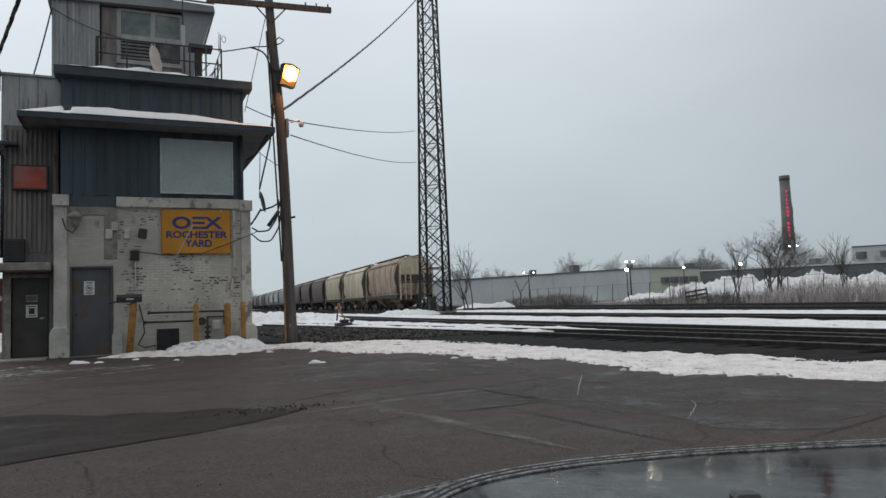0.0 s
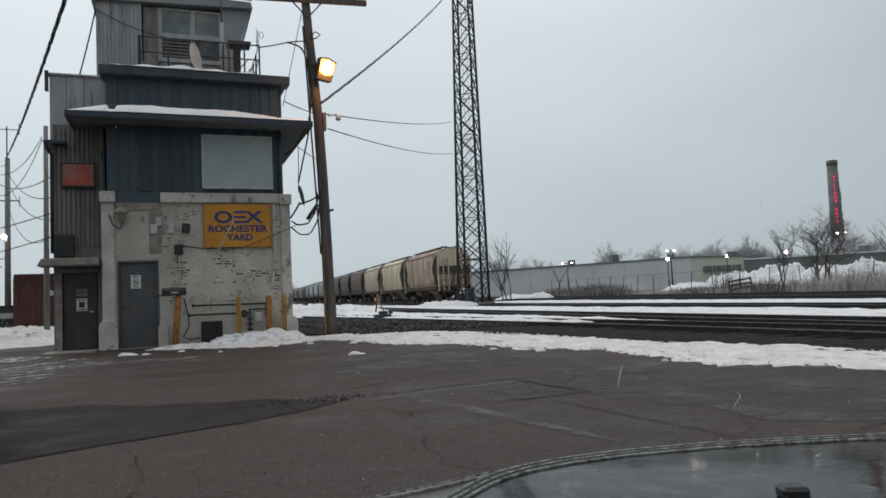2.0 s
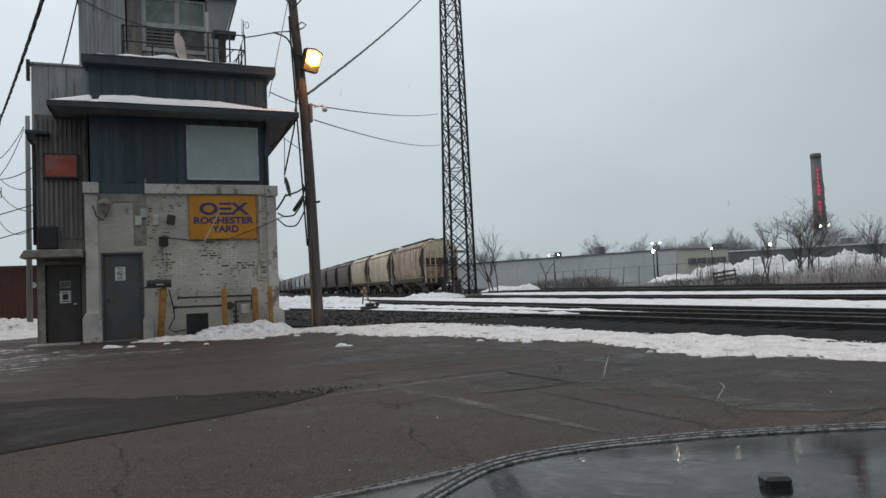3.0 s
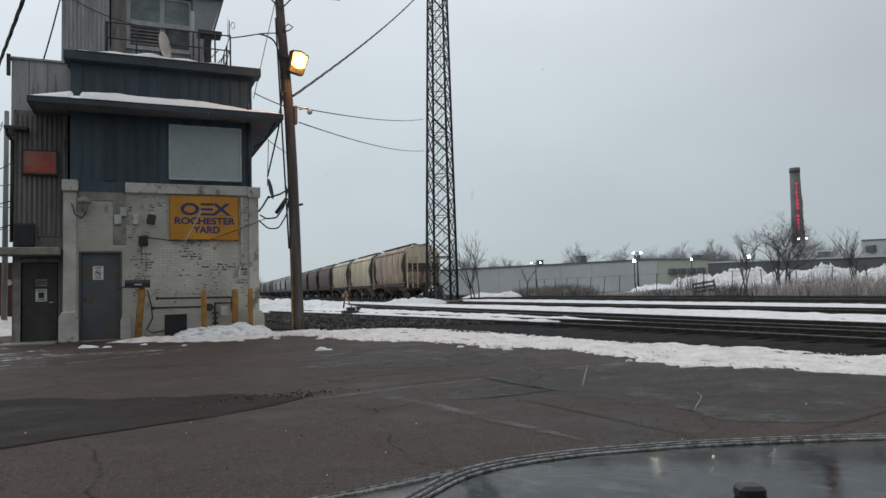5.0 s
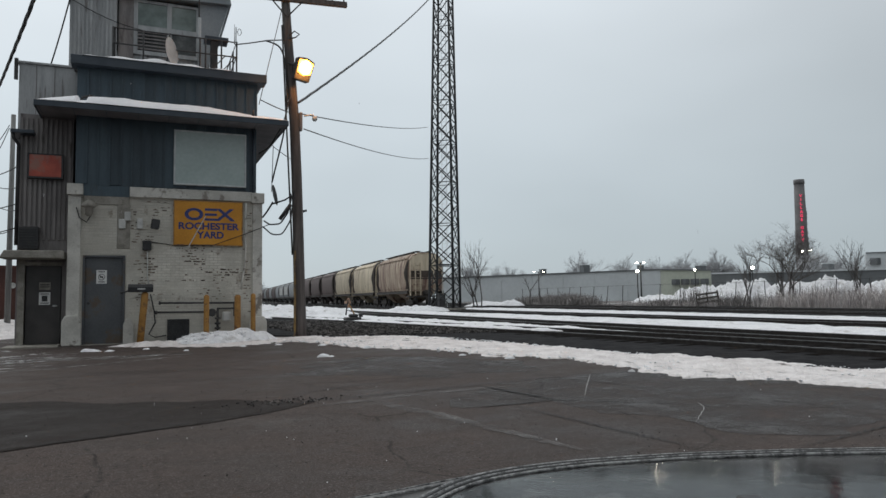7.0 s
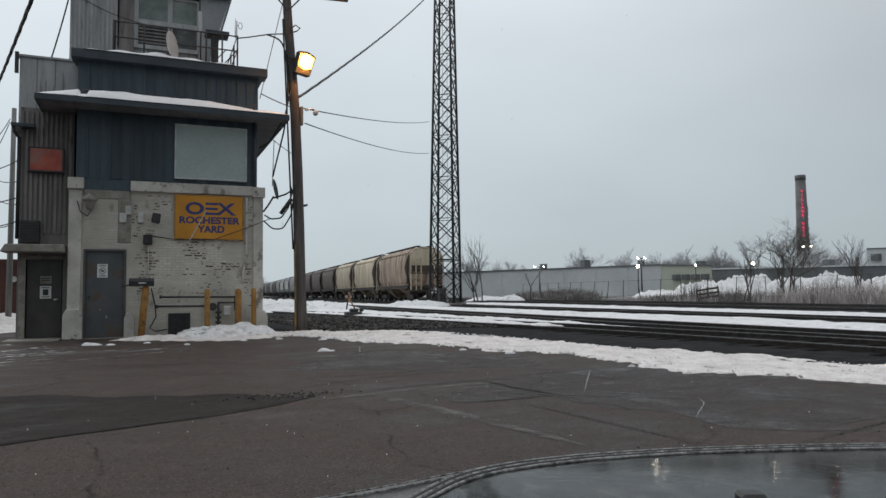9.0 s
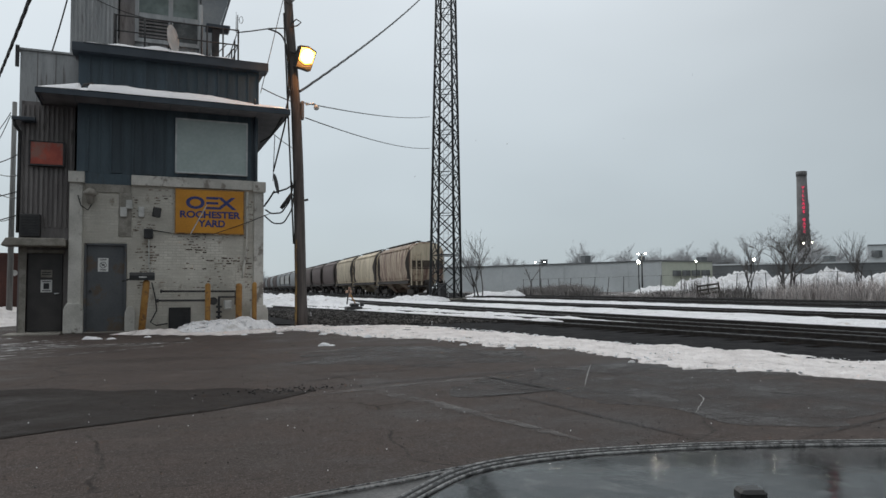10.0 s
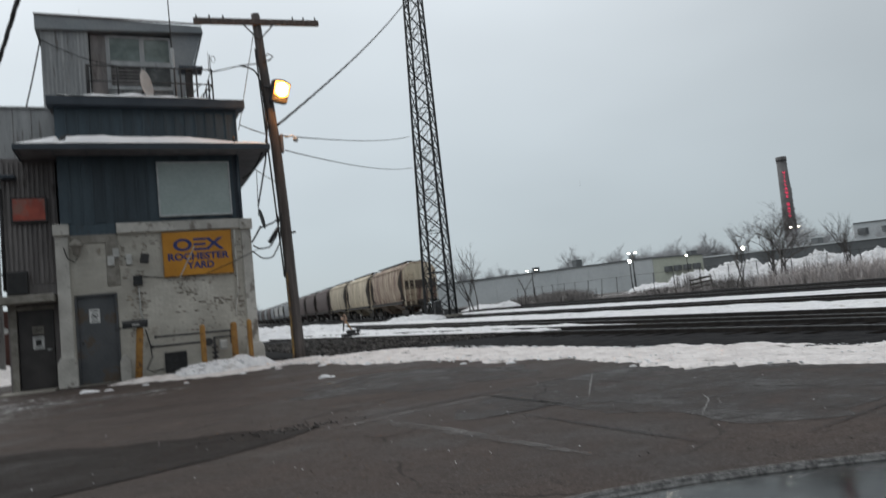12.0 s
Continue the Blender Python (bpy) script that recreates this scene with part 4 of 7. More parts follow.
def wall_fittings():
    lamp = thing("wall_lamp", "old round wall lamp with a wide shade on brick", "lamp", (-1.14, WALL, 3.35))
    bm = bmesh.new()
    prof = [(0.03, 0.12), (0.05, 0.11), (0.16, 0.03), (0.17, -0.03), (0.155, -0.05), (0.09, -0.08), (0.085, -0.22), (0.05, -0.27)]
    rings = [[bm.verts.new((r * math.cos(a), -0.22 + r * math.sin(a), z)) for a in [math.tau * k / 16 for k in range(16)]] for r, z in prof]
    for u, v in zip(rings, rings[1:]):
        for k in range(16):
            bm.faces.new((u[k], u[(k + 1) % 16], v[(k + 1) % 16], v[k])).smooth = True
    bm.faces.new(rings[0]), bm.faces.new(rings[-1][::-1])
    part("shade", bm, M_bare, lamp)
    bm = bmesh.new()
    tube(bm, [(0, 0, 0.05), (0, -0.1, 0.1), (0, -0.22, 0.1)], 0.018)
    part("bracket", bm, M_iron, lamp)
    for nm, x, z, w, h, d, m, lab in (("junction_box", -0.42, 2.93, 0.16, 0.24, 0.09, M_boxgrey, "pale grey electrical box on the wall"), ("junction_box", -0.30, 3.12, 0.15, 0.22, 0.09, M_boxgrey, "pale grey electrical box on the wall"),
                                      ("junction_box", -0.02, 2.94, 0.14, 0.26, 0.10, M_boxgrey, "pale grey electrical box on the wall"), ("cable_box", 0.15, 2.41, 0.21, 0.24, 0.08, M_black, "black square cable box on the wall")):
        b = thing(nm, lab, "box", (x, WALL, z))
        boxes("case", m, b, [((-w / 2, -d, -h / 2), (w / 2, 0.02, h / 2))], "", 0.012)
        boxes("cover", m, b, [((-w / 2 + 0.015, -d - 0.008, -h / 2 + 0.015), (w / 2 - 0.015, -d - 0.001, h / 2 - 0.015))])
    fl = thing("flood_light", "small black wall floodlight", "lamp", (0.24, WALL, 2.93))
    bm = bmesh.new()
    box(bm, (-0.09, -0.28, -0.12), (0.09, -0.16, 0.12), pose(0, 0, 0, 0, 8, 25))
    part("housing", bm, M_iron, fl, "", 0.015)
    bm = bmesh.new()
    tube(bm, [(0, 0.02, 0), (0, -0.18, -0.02)], 0.02)
    part("arm", bm, M_iron, fl)
    for nm, pts, r, m, lab in (("conduit", [(2.52, WALL - 0.10, 3.55), (2.52, WALL - 0.05, 2.0), (2.44, WALL - 0.05, 1.55), (2.42, WALL - 0.05, 1.3)], 0.025, M_stone, "painted conduit down the brick wall"),
                               ("conduit", [(0.16, WALL - 0.03, 2.28), (0.17, WALL - 0.03, 1.6), (0.22, WALL - 0.03, 1.42)], 0.012, M_boxgrey, "thin cable down the brick wall"),
                               ("conduit", [(0.26, WALL - 0.03, 2.50), (0.8, WALL - 0.03, 2.42), (1.7, WALL - 0.13, 2.43), (2.6, WALL - 0.13, 2.78), (3.1, WALL - 0.2, 3.0)], 0.010, M_cable, "thin black cable strung over the wall"),
                               ("conduit", [(-1.42, WALL - 0.09, 3.3), (-1.35, WALL - 0.09, 3.05), (-1.2, WALL - 0.05, 2.95), (-1.12, WALL - 0.05, 3.1)], 0.012, M_cable, "thin black cable hanging on the wall"),
                               ("conduit", [(0.24, WALL - 0.2, 1.2), (0.33, WALL - 0.14, 0.8), (0.36, WALL - 0.1, 0.5), (0.22, WALL - 0.1, 0.22), (0.36, WALL - 0.1, 0.14), (0.62, WALL - 0.05, 0.18)], 0.016, M_cable, "black hose hanging by the mailbox"),
                               ("drain_pipe", [(2.71, WALL - 0.09, 3.84), (2.71, WALL - 0.09, 5.55)], 0.035, M_bluedark, "dark drain pipe beside the window")):
        bm = bmesh.new()
        tube(bm, pts, r, 6)
        tagged(part(nm, bm, m), lab, "pipe")
    # gas pipes and meter
    g = thing("gas_meter", "black gas pipes with a meter and valve along the wall", "gas meter", (1.9, WALL - 0.2, 0))
    for pts, r in (([(-1.42, 0, 0.98), (0.33, 0, 0.96)], 0.026), ([(-1.50, 0, 0.75), (-0.25, 0, 0.74)], 0.026), ([(0.33, 0, 0.99), (0.33, 0, 0.62)], 0.026), ([(-0.08, -0.02, 0.8), (-0.08, -0.02, 0.05)], 0.03), ([(-0.1, 0, 0.82), (0.33, 0, 0.82)], 0.022)):
        bm = bmesh.new()
        tube(bm, pts, r, 8)
        part("pipe", bm, M_iron, g)
    bm = bmesh.new()
    tube(bm, [(-0.22, -0.10, 0.72), (-0.22, 0.02, 0.72)], 0.10, 14)
    part("regulator", bm, M_iron, g)
    for z in (0.3, 0.42, 0.55):
        bm = bmesh.new()
        tube(bm, [(-0.08, -0.02, z), (-0.08, -0.02, z + 0.05)], 0.075, 10)
        part("flange", bm, M_iron, g)
    boxes("meter", M_boxgrey, g, [((0.04, -0.12, 0.50), (0.24, 0.06, 0.74))], "grey meter case", 0.03)
    for x in (-1.42, -1.50):
        bm = bmesh.new()
        tube(bm, [(x, 0, 0.98 if x > -1.45 else 0.75), (x - 0.05, 0, 0.98 if x > -1.45 else 0.75)], 0.045, 10)
        part("cap", bm, M_iron, g)
    v = thing("wall_vent", "dark square vent opening low in the wall", "vent", (0.9, WALL, 0.3))
    boxes("backing", M_black, v, [((-0.26, -0.03, -0.28), (0.26, 0.02, 0.27))])
    for k in range(9):
        boxes("slat", M_black, v, [((-0.25, -0.05, -0.26 + k * 0.058), (0.25, -0.032, -0.232 + k * 0.058))])


def bollards():
    for x, y, h, tilt, r in ((0.02, 18.35, 1.22, 4.5, 0.08), (1.52, 18.25, 1.13, 0, 0.065), (2.27, 18.3, 1.12, 0, 0.078), (2.66, 18.35, 1.15, 0, 0.06)):
        b = thing("bollard", "scuffed yellow steel bollard by the wall", "bollard", (x, y, 0), "bollards along the wall")
        b.matrix_basis = pose(x, y, -0.02, 0, tilt, 0)
        bm = bmesh.new()
        tube(bm, [(0, 0, 0), (0, 0, h), (0, 0, h + 0.02)], r, 14)
        part("post", bm, M_bollard, b)
        bm = bmesh.new()
        tube(bm, [(0, 0, h + 0.021), (0, 0, h + 0.045), (0, 0, h + 0.06)], r, 14, r * 0.4)
        part("cap", bm, M_bollard, b)
    mb = thing("mailbox", "black metal mailbox on a yellow post", "mailbox", (0.02, 18.33, 1.25))
    bm = bmesh.new()
    prism(bm, [(-0.10, 0.0), (0.10, 0.0), (0.10, 0.12), (0.06, 0.19), (-0.06, 0.19), (-0.10, 0.12)], -0.28, 0.28, "x")
    part("box", bm, M_black, mb, "", 0.008)
    bm = bmesh.new()
    tube(bm, [(-0.27, 0, 0.03), (-0.36, 0, 0.0), (-0.44, 0, -0.02)], 0.018, 6)
    part("latch", bm, M_iron, mb)
    boxes("label_strip", M_boxgrey, mb, [((-0.07, -0.108, 0.06), (0.1, -0.101, 0.09))])


def annex():
    a = thing("annex", "narrow dark metal-clad annex beside the office", "building", (0, 0, 0))
    y = 19.25
    for lo, hi in (((-2.70, y + 0.02, 1.95), (-1.55, 24, 5.6)), ((-2.70, y + 0.02, 0), (-2.52, 24, 1.95)), ((-1.74, y + 0.02, 0), (-1.55, 24, 1.95)), ((-2.52, y + 0.3, 0), (-1.74, 24, 1.95))):
        boxes("wall_block", M_annex, a, [(lo, hi)])
    bm = bmesh.new()
    box(bm, (0, -0.02, 0), (0.055, 0.018, 2.95))
    me = mesh_of("rib", bm, M_annex)
    for k in range(11):
        share("rib", me, a, pose(-2.69 + k * 0.104, y + 0.002, 2.55))
    # grey block above
    boxes("upper_block", M_zinc, a, [((-2.82, 19.75, 5.0), (-1.5, 23.5, 6.98))], "weathered grey metal sheets")
    for x in (-2.45, -2.05):
        boxes("sheet_seam", M_annex, a, [((x, 19.735, 5.6), (x + 0.012, 19.75, 6.98))])
    boxes("roof_edge", M_zinc, a, [((-2.86, 19.70, 6.98), (-1.5, 23.6, 7.03))])
    boxes("corner_post", M_iron, a, [((-2.92, 19.68, 6.55), (-2.84, 19.76, 7.08))])
    # little shed roof at the left and its gutter
    boxes("gutter", M_bluedark, a, [((-2.86, 18.95, 5.06), (-2.37, 20.5, 5.15))], "", 0.01)
    mdown = bmesh.new()
    tube(mdown, [(-2.82, 19.05, 5.06), (-2.80, 19.05, 4.95), (-2.71, 19.17, 4.82), (-2.71, 19.17, 4.1), (-2.71, 19.17, 2.4)], 0.04, 8)
    part("downpipe", mdown, M_iron, a)
    # canopy over the door
    bm = bmesh.new()
    prism(bm, [(-2.95, 2.06), (-1.66, 2.06), (-1.66, 2.24), (-2.85, 2.24)], y - 0.75, y + 0.02, "y")
    part("canopy", bm, M_bare, a, "concrete canopy over the door", 0.015)
    boxes("jamb", M_bare, a, [((-2.66, y - 0.03, 0), (-2.52, y + 0.02, 2.06))])
    boxes("lintel", M_bare, a, [((-2.52, y - 0.03, 1.92), (-1.72, y + 0.02, 2.0))])
    d = new("dark_door")
    d.parent = a
    tagged(d, "dark brown door with two posted notices")
    boxes("door_leaf", M_doordark, d, [((-2.50, y + 0.06, 0.04), (-1.76, y + 0.1, 1.91))], "", 0.004)
    boxes("notice", M_paper, d, [((-2.22, y + 0.052, 0.98), (-1.98, y + 0.058, 1.28))])
    boxes("notice", M_bare, d, [((-2.22, y + 0.052, 1.34), (-1.98, y + 0.058, 1.52))])
    for x, z0, z1 in ((0.06, 1.06, 1.2), (0.09, 1.23, 1.25), (0.09, 1.01, 1.03), (0.1, 1.40, 1.42), (0.1, 1.45, 1.47)):
        boxes("notice_print", M_black, d, [((-2.1 - x, y + 0.047, z0), (-2.1 + x, y + 0.051, z1))])
    bm = bmesh.new()
    tube(bm, [(-1.84, y + 0.06, 0.95), (-1.84, y - 0.02, 0.95), (-1.92, y - 0.03, 0.95)], 0.018, 8)
    part("door_handle", bm, M_frame, d)
    boxes("doorstep", M_bare, a, [((-2.85, y - 0.9, -0.02), (-1.72, y + 0.06, 0.035))], "", 0.01)
    s = thing("red_board", "faded red sign board on the dark annex wall", "sign", (-2.13, y - 0.12, 4.32))
    boxes("face", M_redsign, s, [((-0.34, -0.02, -0.26), (0.34, 0.0, 0.27))])
    for lo, hi in (((-0.38, -0.03, -0.30), (0.38, 0.12, -0.26)), ((-0.38, -0.03, 0.27), (0.38, 0.12, 0.30)), ((-0.38, -0.03, -0.26), (-0.34, 0.12, 0.27)), ((0.34, -0.03, -0.26), (0.38, 0.12, 0.27))):
        boxes("rim", M_iron, s, [(lo, hi)])
    ac = thing("window_unit", "dark box unit on the annex wall", "box", (-2.44, y, 2.57))
    boxes("case", M_iron, ac, [((-0.21, -0.25, -0.27), (0.21, 0.02, 0.27))], "", 0.012)
    for k in range(7):
        boxes("slat", M_black, ac, [((-0.18, -0.262, -0.22 + k * 0.065), (0.18, -0.251, -0.19 + k * 0.065))])


def roof_cab():
    c = new("roof_cab")
    c.parent = office
    tagged(c, "grey metal lookout cab with wide windows")
    y = 20.2
    boxes("wall", M_zinc, c, [((-1.78, y, 6.9), (-0.66, 24, 9.3)), ((-0.66, y + 0.15, 6.9), (1.72, 24, 7.75)), ((-0.66, y + 0.7, 7.7), (1.72, 24, 9.3))])
    bm = bmesh.new()
    box(bm, (0, -0.018, 0), (0.045, 0.001, 2.3))
    me = mesh_of("rib", bm, M_zinc)
    for k in range(12):
        share("rib", me, c, pose(-1.77 + k * 0.094, y, 6.95))
    # sloping fascia of the shed roof
    bm = bmesh.new()
    prism(bm, [(-1.89, 9.22), (2.28, 9.38), (2.24, 9.57), (-1.89, 9.64)], y - 0.12, 25, "y")
    part("roof", bm, M_fascia, c, "blue-grey metal roof edge", 0.01)
    boxes("drip_edge", M_annex, c, [((-1.90, y - 0.16, 9.60), (2.26, y - 0.121, 9.64))])
    # outward leaning end wall
    bm = bmesh.new()
    vs = [bm.verts.new(p) for p in ((1.40, y + 0.02, 6.98), (1.58, y + 0.02, 6.98), (1.62, y + 0.02, 7.4), (2.22, y + 0.02, 9.37), (1.40, y + 0.02, 9.34))]
    ws = [bm.verts.new(v.co + Vector((0, 3.5, 0))) for v in vs]
    bm.faces.new(vs), bm.faces.new(ws[::-1])
    for k in range(5):
        bm.faces.new((vs[k], vs[(k + 1) % 5], ws[(k + 1) % 5], ws[k]))
    part("end_wall", bm, M_fascia, c)
    boxes("door_leaf", M_annex, c, [((-0.62, y + 0.08, 7.1), (-0.25, y + 0.15, 9.22))], "dark door of the cab")
    for x0, x1, z0, z1 in ((-0.18, 0.62, 8.5, 9.2), (0.68, 1.38, 8.5, 9.2), (-0.18, 0.62, 7.8, 8.42), (0.68, 1.38, 7.8, 8.42)):
        w = new("cab_window")
        w.parent = c
        boxes("pane", M_upper if z0 > 8.4 else M_dimglass, w, [((x0 + 0.03, y + 0.09, z0 + 0.03), (x1 - 0.03, y + 0.10, z1 - 0.03))])
        for lo, hi in (((x0, y + 0.06, z0), (x0 + 0.03, y + 0.15, z1)), ((x1 - 0.03, y + 0.06, z0), (x1, y + 0.15, z1)), ((x0 + 0.03, y + 0.06, z0), (x1 - 0.03, y + 0.15, z0 + 0.03)), ((x0 + 0.03, y + 0.06, z1 - 0.03), (x1 - 0.03, y + 0.15, z1))):
            boxes("frame", M_zinc, w, [(lo, hi)])
    for lo, hi in (((-0.25, y + 0.06, 7.72), (-0.18, y + 0.15, 9.22)), ((1.38, y + 0.06, 7.72), (1.44, y + 0.15, 9.22)), ((0.62, y + 0.06, 7.80), (0.68, y + 0.15, 9.20)),
                   ((-0.18, y + 0.06, 8.42), (0.62, y + 0.15, 8.50)), ((0.68, y + 0.06, 8.42), (1.38, y + 0.15, 8.50)), ((-0.18, y + 0.06, 7.72), (1.38, y + 0.15, 7.80)), ((-0.18, y + 0.06, 9.20), (1.38, y + 0.15, 9.24))):
        boxes("mullion", M_zinc, c, [(lo, hi)])
    for k in range(6):
        boxes("louvre", M_annex, c, [((-0.15, y + 0.045, 7.86 + k * 0.095), (0.60, y + 0.088, 7.90 + k * 0.095))], "grey metal louvre")
    for k in range(14):
        boxes("rib", M_zinc, c, [((-0.2 + k * 0.115, y + 0.13, 7.2), (-0.15 + k * 0.115, y + 0.149, 7.72))])


def roof_clutter():
    r = thing("roof_railing", "dark pipe railing along the roof edge", "railing", (0, 0, 0))
    y, zb = 18.95, 6.98
    for z in (7.50, 7.90):
        bm = bmesh.new()
        tube(bm, [(-0.70, y, z), (2.28, y, z), (2.30, y + 2.4, z)], 0.018, 6)
        part("rail", bm, M_iron, r)
    for x, yy in ((-0.70, y), (-0.66, y + 0.02), (0.0, y), (0.62, y), (1.36, y), (1.50, y), (1.9, y), (2.29, y), (2.29, y + 0.8), (2.30, y + 1.6), (2.30, y + 2.4)):
        bm = bmesh.new()
        tube(bm, [(x, yy, zb), (x, yy, 7.92)], 0.022, 6)
        part("post", bm, M_iron, r)
    for x in (1.75, 2.02):
        bm = bmesh.new()
        tube(bm, [(x - 0.15, y, 7.02), (x + 0.25, y, 7.5)], 0.014, 5)
        part("brace", bm, M_iron, r)
    b = thing("roof_cabinet", "dark equipment post with a flat cap on the roof", "cabinet", (1.75, 19.3, 6.97))
    boxes("post", M_iron, b, [((-0.1, -0.1, 0), (0.08, 0.1, 1.0))], "", 0.01)
    boxes("cap", M_bluedark, b, [((-0.25, -0.16, 1.0), (0.35, 0.3, 1.1))], "", 0.01)
    d = thing("roof_dish", "grey satellite dish on the roof edge", "satellite dish", (0.6, 18.75, 7.35))
    d.matrix_basis = pose(0.62, 18.72, 7.36, 82, 14, 58)
    bm = bmesh.new()
    rings = [[bm.verts.new((r_ * math.cos(a) * 0.82, r_ * math.sin(a), 0.35 * r_ * r_)) for a in [math.tau * k / 20 for k in range(20)]] for r_ in (0.03, 0.15, 0.28, 0.38)]
    for u, v in zip(rings, rings[1:]):
        for k in range(20):
            bm.faces.new((u[k], u[(k + 1) % 20], v[(k + 1) % 20], v[k])).smooth = True
    bm.faces.new(rings[0])
    bmesh.ops.solidify(bm, geom=bm.faces[:], thickness=0.015)
    part("reflector", bm, M_white, d)
    bm = bmesh.new()
    tube(bm, [(0, -0.02, -0.02), (0, -0.36, -0.10)], 0.02, 6)
    part("mount", bm, M_iron, d)
    for nm, pts, rad, lab in (("whip_antenna", [(1.36, 19.1, 6.97), (1.34, 19.1, 9.2), (1.32, 19.1, 11.5)], 0.022, "tall thin whip antenna on the roof"), ("whip_antenna", [(2.25, 19.1, 7.9), (2.25, 19.1, 8.45)], 0.012, "short whip antenna on the railing")):
        bm = bmesh.new()
        tube(bm, pts, rad, 6, rad * 0.4)
        tagged(part(nm, bm, M_iron), lab, "antenna")
    bm = bmesh.new()
    tube(bm, [(1.36, 19.1, 6.97), (1.35, 19.1, 8.5)], 0.045, 8)
    tagged(part("antenna_mast", bm, M_zinc), "grey mast holding an antenna", "antenna")
    an = thing("loop_antenna", "small loop antenna on the railing", "antenna", (2.27, 18.95, 7.9))
    bm = bmesh.new()
    tube(bm, [(0, 0, 0), (0, 0, 0.42)], 0.012, 6)
    part("mast", bm, M_iron, an)
    bm = bmesh.new()
    tube(bm, [(0.09 + 0.05 * math.cos(a), 0, 0.30 + 0.09 * math.sin(a)) for a in [math.tau * k / 14 for k in range(15)]], 0.008, 4)
    tube(bm, [(0, 0, 0.30), (0.05, 0, 0.30)], 0.008, 4)
    part("loop", bm, M_iron, an)
    v = thing("roof_hook", "bent metal bracket standing in the roof snow", "bracket", (-1.3, 18.3, 5.75))
    bm = bmesh.new()
    tube(bm, [(-0.06, 0, 0), (0.0, 0, 0.12), (0.18, 0.1, 0.2)], 0.035, 6)
    part("arm", bm, M_iron, v)
    bm = bmesh.new()
    tube(bm, [(2.62, 18.2, 5.7), (2.62, 18.2, 5.9)], 0.03, 8)
    tagged(part("vent_stub", bm, M_iron), "short vent pipe in the roof snow", "pipe")


office_shell()
office_eave()
roof_snow()
office_window()
office_door()
yard_sign()
wall_fittings()
bollards()
annex()
roof_cab()
roof_clutter()


# ---- pole, lamp, cables ----
def utility_pole():
    p = thing("utility_pole", "leaning weathered wooden utility pole with a crossarm", "utility pole", (3.93, 18.6, 0))
    p.matrix_basis = Matrix()
    base, top = Vector((3.93, 18.6, -0.05)), Vector((3.50, 18.6, 9.38))
    bm = bmesh.new()
    tube(bm, [base, (3.91, 18.6, 0.6), (3.89, 18.6, 1.3), (3.86, 18.6, 2.8), (3.82, 18.6, 4.3), (3.76, 18.6, 5.8), (3.67, 18.6, 7.0), (3.575, 18.6, 8.2), top], 0.165, 16, 0.115)
    part("shaft", bm, M_pole, p)
    bm = bmesh.new()
    box(bm, (-1.66, -0.17, -0.075), (1.66, -0.06, 0.075), pose(3.54, 18.6, 9.12, 0, -2.8, 0))
    part("crossarm", bm, M_pole, p, "grey wooden crossarm", 0.01)
    for x in (-1.58, -1.25, -0.9, 0.95, 1.25, 1.58):
        bm = bmesh.new()
        m = pose(3.54, 18.6, 9.12, 0, -2.8, 0)
        tube(bm, [m @ Vector((x, -0.11, 0.07)), m @ Vector((x, -0.11, 0.17))], 0.02, 6)
        part("pin", bm, M_iron, p)
    for s in (-1, 1):
        bm = bmesh.new()
        tube(bm, [(3.53 + 0.02 * s, 18.44, 8.62), (3.53 + 0.42 * s, 18.44, 9.06 + 0.02 * s)], 0.02, 5)
        part("brace", bm, M_iron, p)
    bm = bmesh.new()
    tube(bm, [(3.58, 18.45, 8.0), (3.75, 18.4, 8.05), (3.85, 18.4, 8.15), (3.72, 18.4, 8.22), (3.6, 18.45, 8.1)], 0.018, 6)
    part("hook", bm, M_iron, p)
    boxes("guard", M_orangewood, p, [((3.735, 18.44, 0.0), (3.765, 18.58, 2.3))], "worn yellow cable guard").matrix_basis = pose(0, 0, 0, 0, 0, 0)
    boxes("equipment_box", M_annex, p, [((3.88, 18.5, 5.55), (3.96, 18.65, 6.05))], "narrow grey bracket on the pole", 0.01)
    bm = bmesh.new()
    tube(bm, [(3.55 + 0.045 * (9 - z) - 0.16, 18.55, z) for z in (8.4, 7, 5.5, 4, 3.2, 2.2)], 0.022, 6)
    part("riser_cable", bm, M_cable, p)
    lamp = thing("yard_lamp", "glowing orange sodium yard lamp on the pole", "lamp", (4.02, 18.2, 7.2))
    lamp.matrix_basis = pose(3.93, 18.22, 7.10, 12, 12, 10)
    bm = bmesh.new()
    prism(bm, [(-0.24, 0.30), (0.0, 0.36), (0.24, 0.30), (0.22, -0.26), (-0.20, -0.28)], -0.02, 0.24, "y")
    part("housing", bm, M_iron, lamp, "dark metal lamp housing", 0.02)
    bm = bmesh.new()
    prism(bm, [(-0.20, 0.25), (0.0, 0.30), (0.20, 0.25), (0.19, -0.06), (0.0, -0.14), (-0.18, -0.08)], -0.06, -0.022, "y")
    part("lens", bm, M_sodium, lamp, "glowing orange lens", 0.015)
    bm = bmesh.new()
    prism(bm, [(0.145 * math.cos(math.tau * k / 16), 0.08 + 0.165 * math.sin(math.tau * k / 16)) for k in range(16)], -0.10, -0.061, "y")
    part("bulb", bm, M_bulb, lamp, "white-hot sodium bulb", 0.015)
    bm = bmesh.new()
    tube(bm, [(-0.38, 0.3, 0.1), (-0.1, 0.2, 0.1)], 0.03, 6)
    part("arm", bm, M_iron, lamp)
    cctv = thing("security_camera", "small white dome security camera on the pole", "camera", (4.0, 18.5, 5.95))
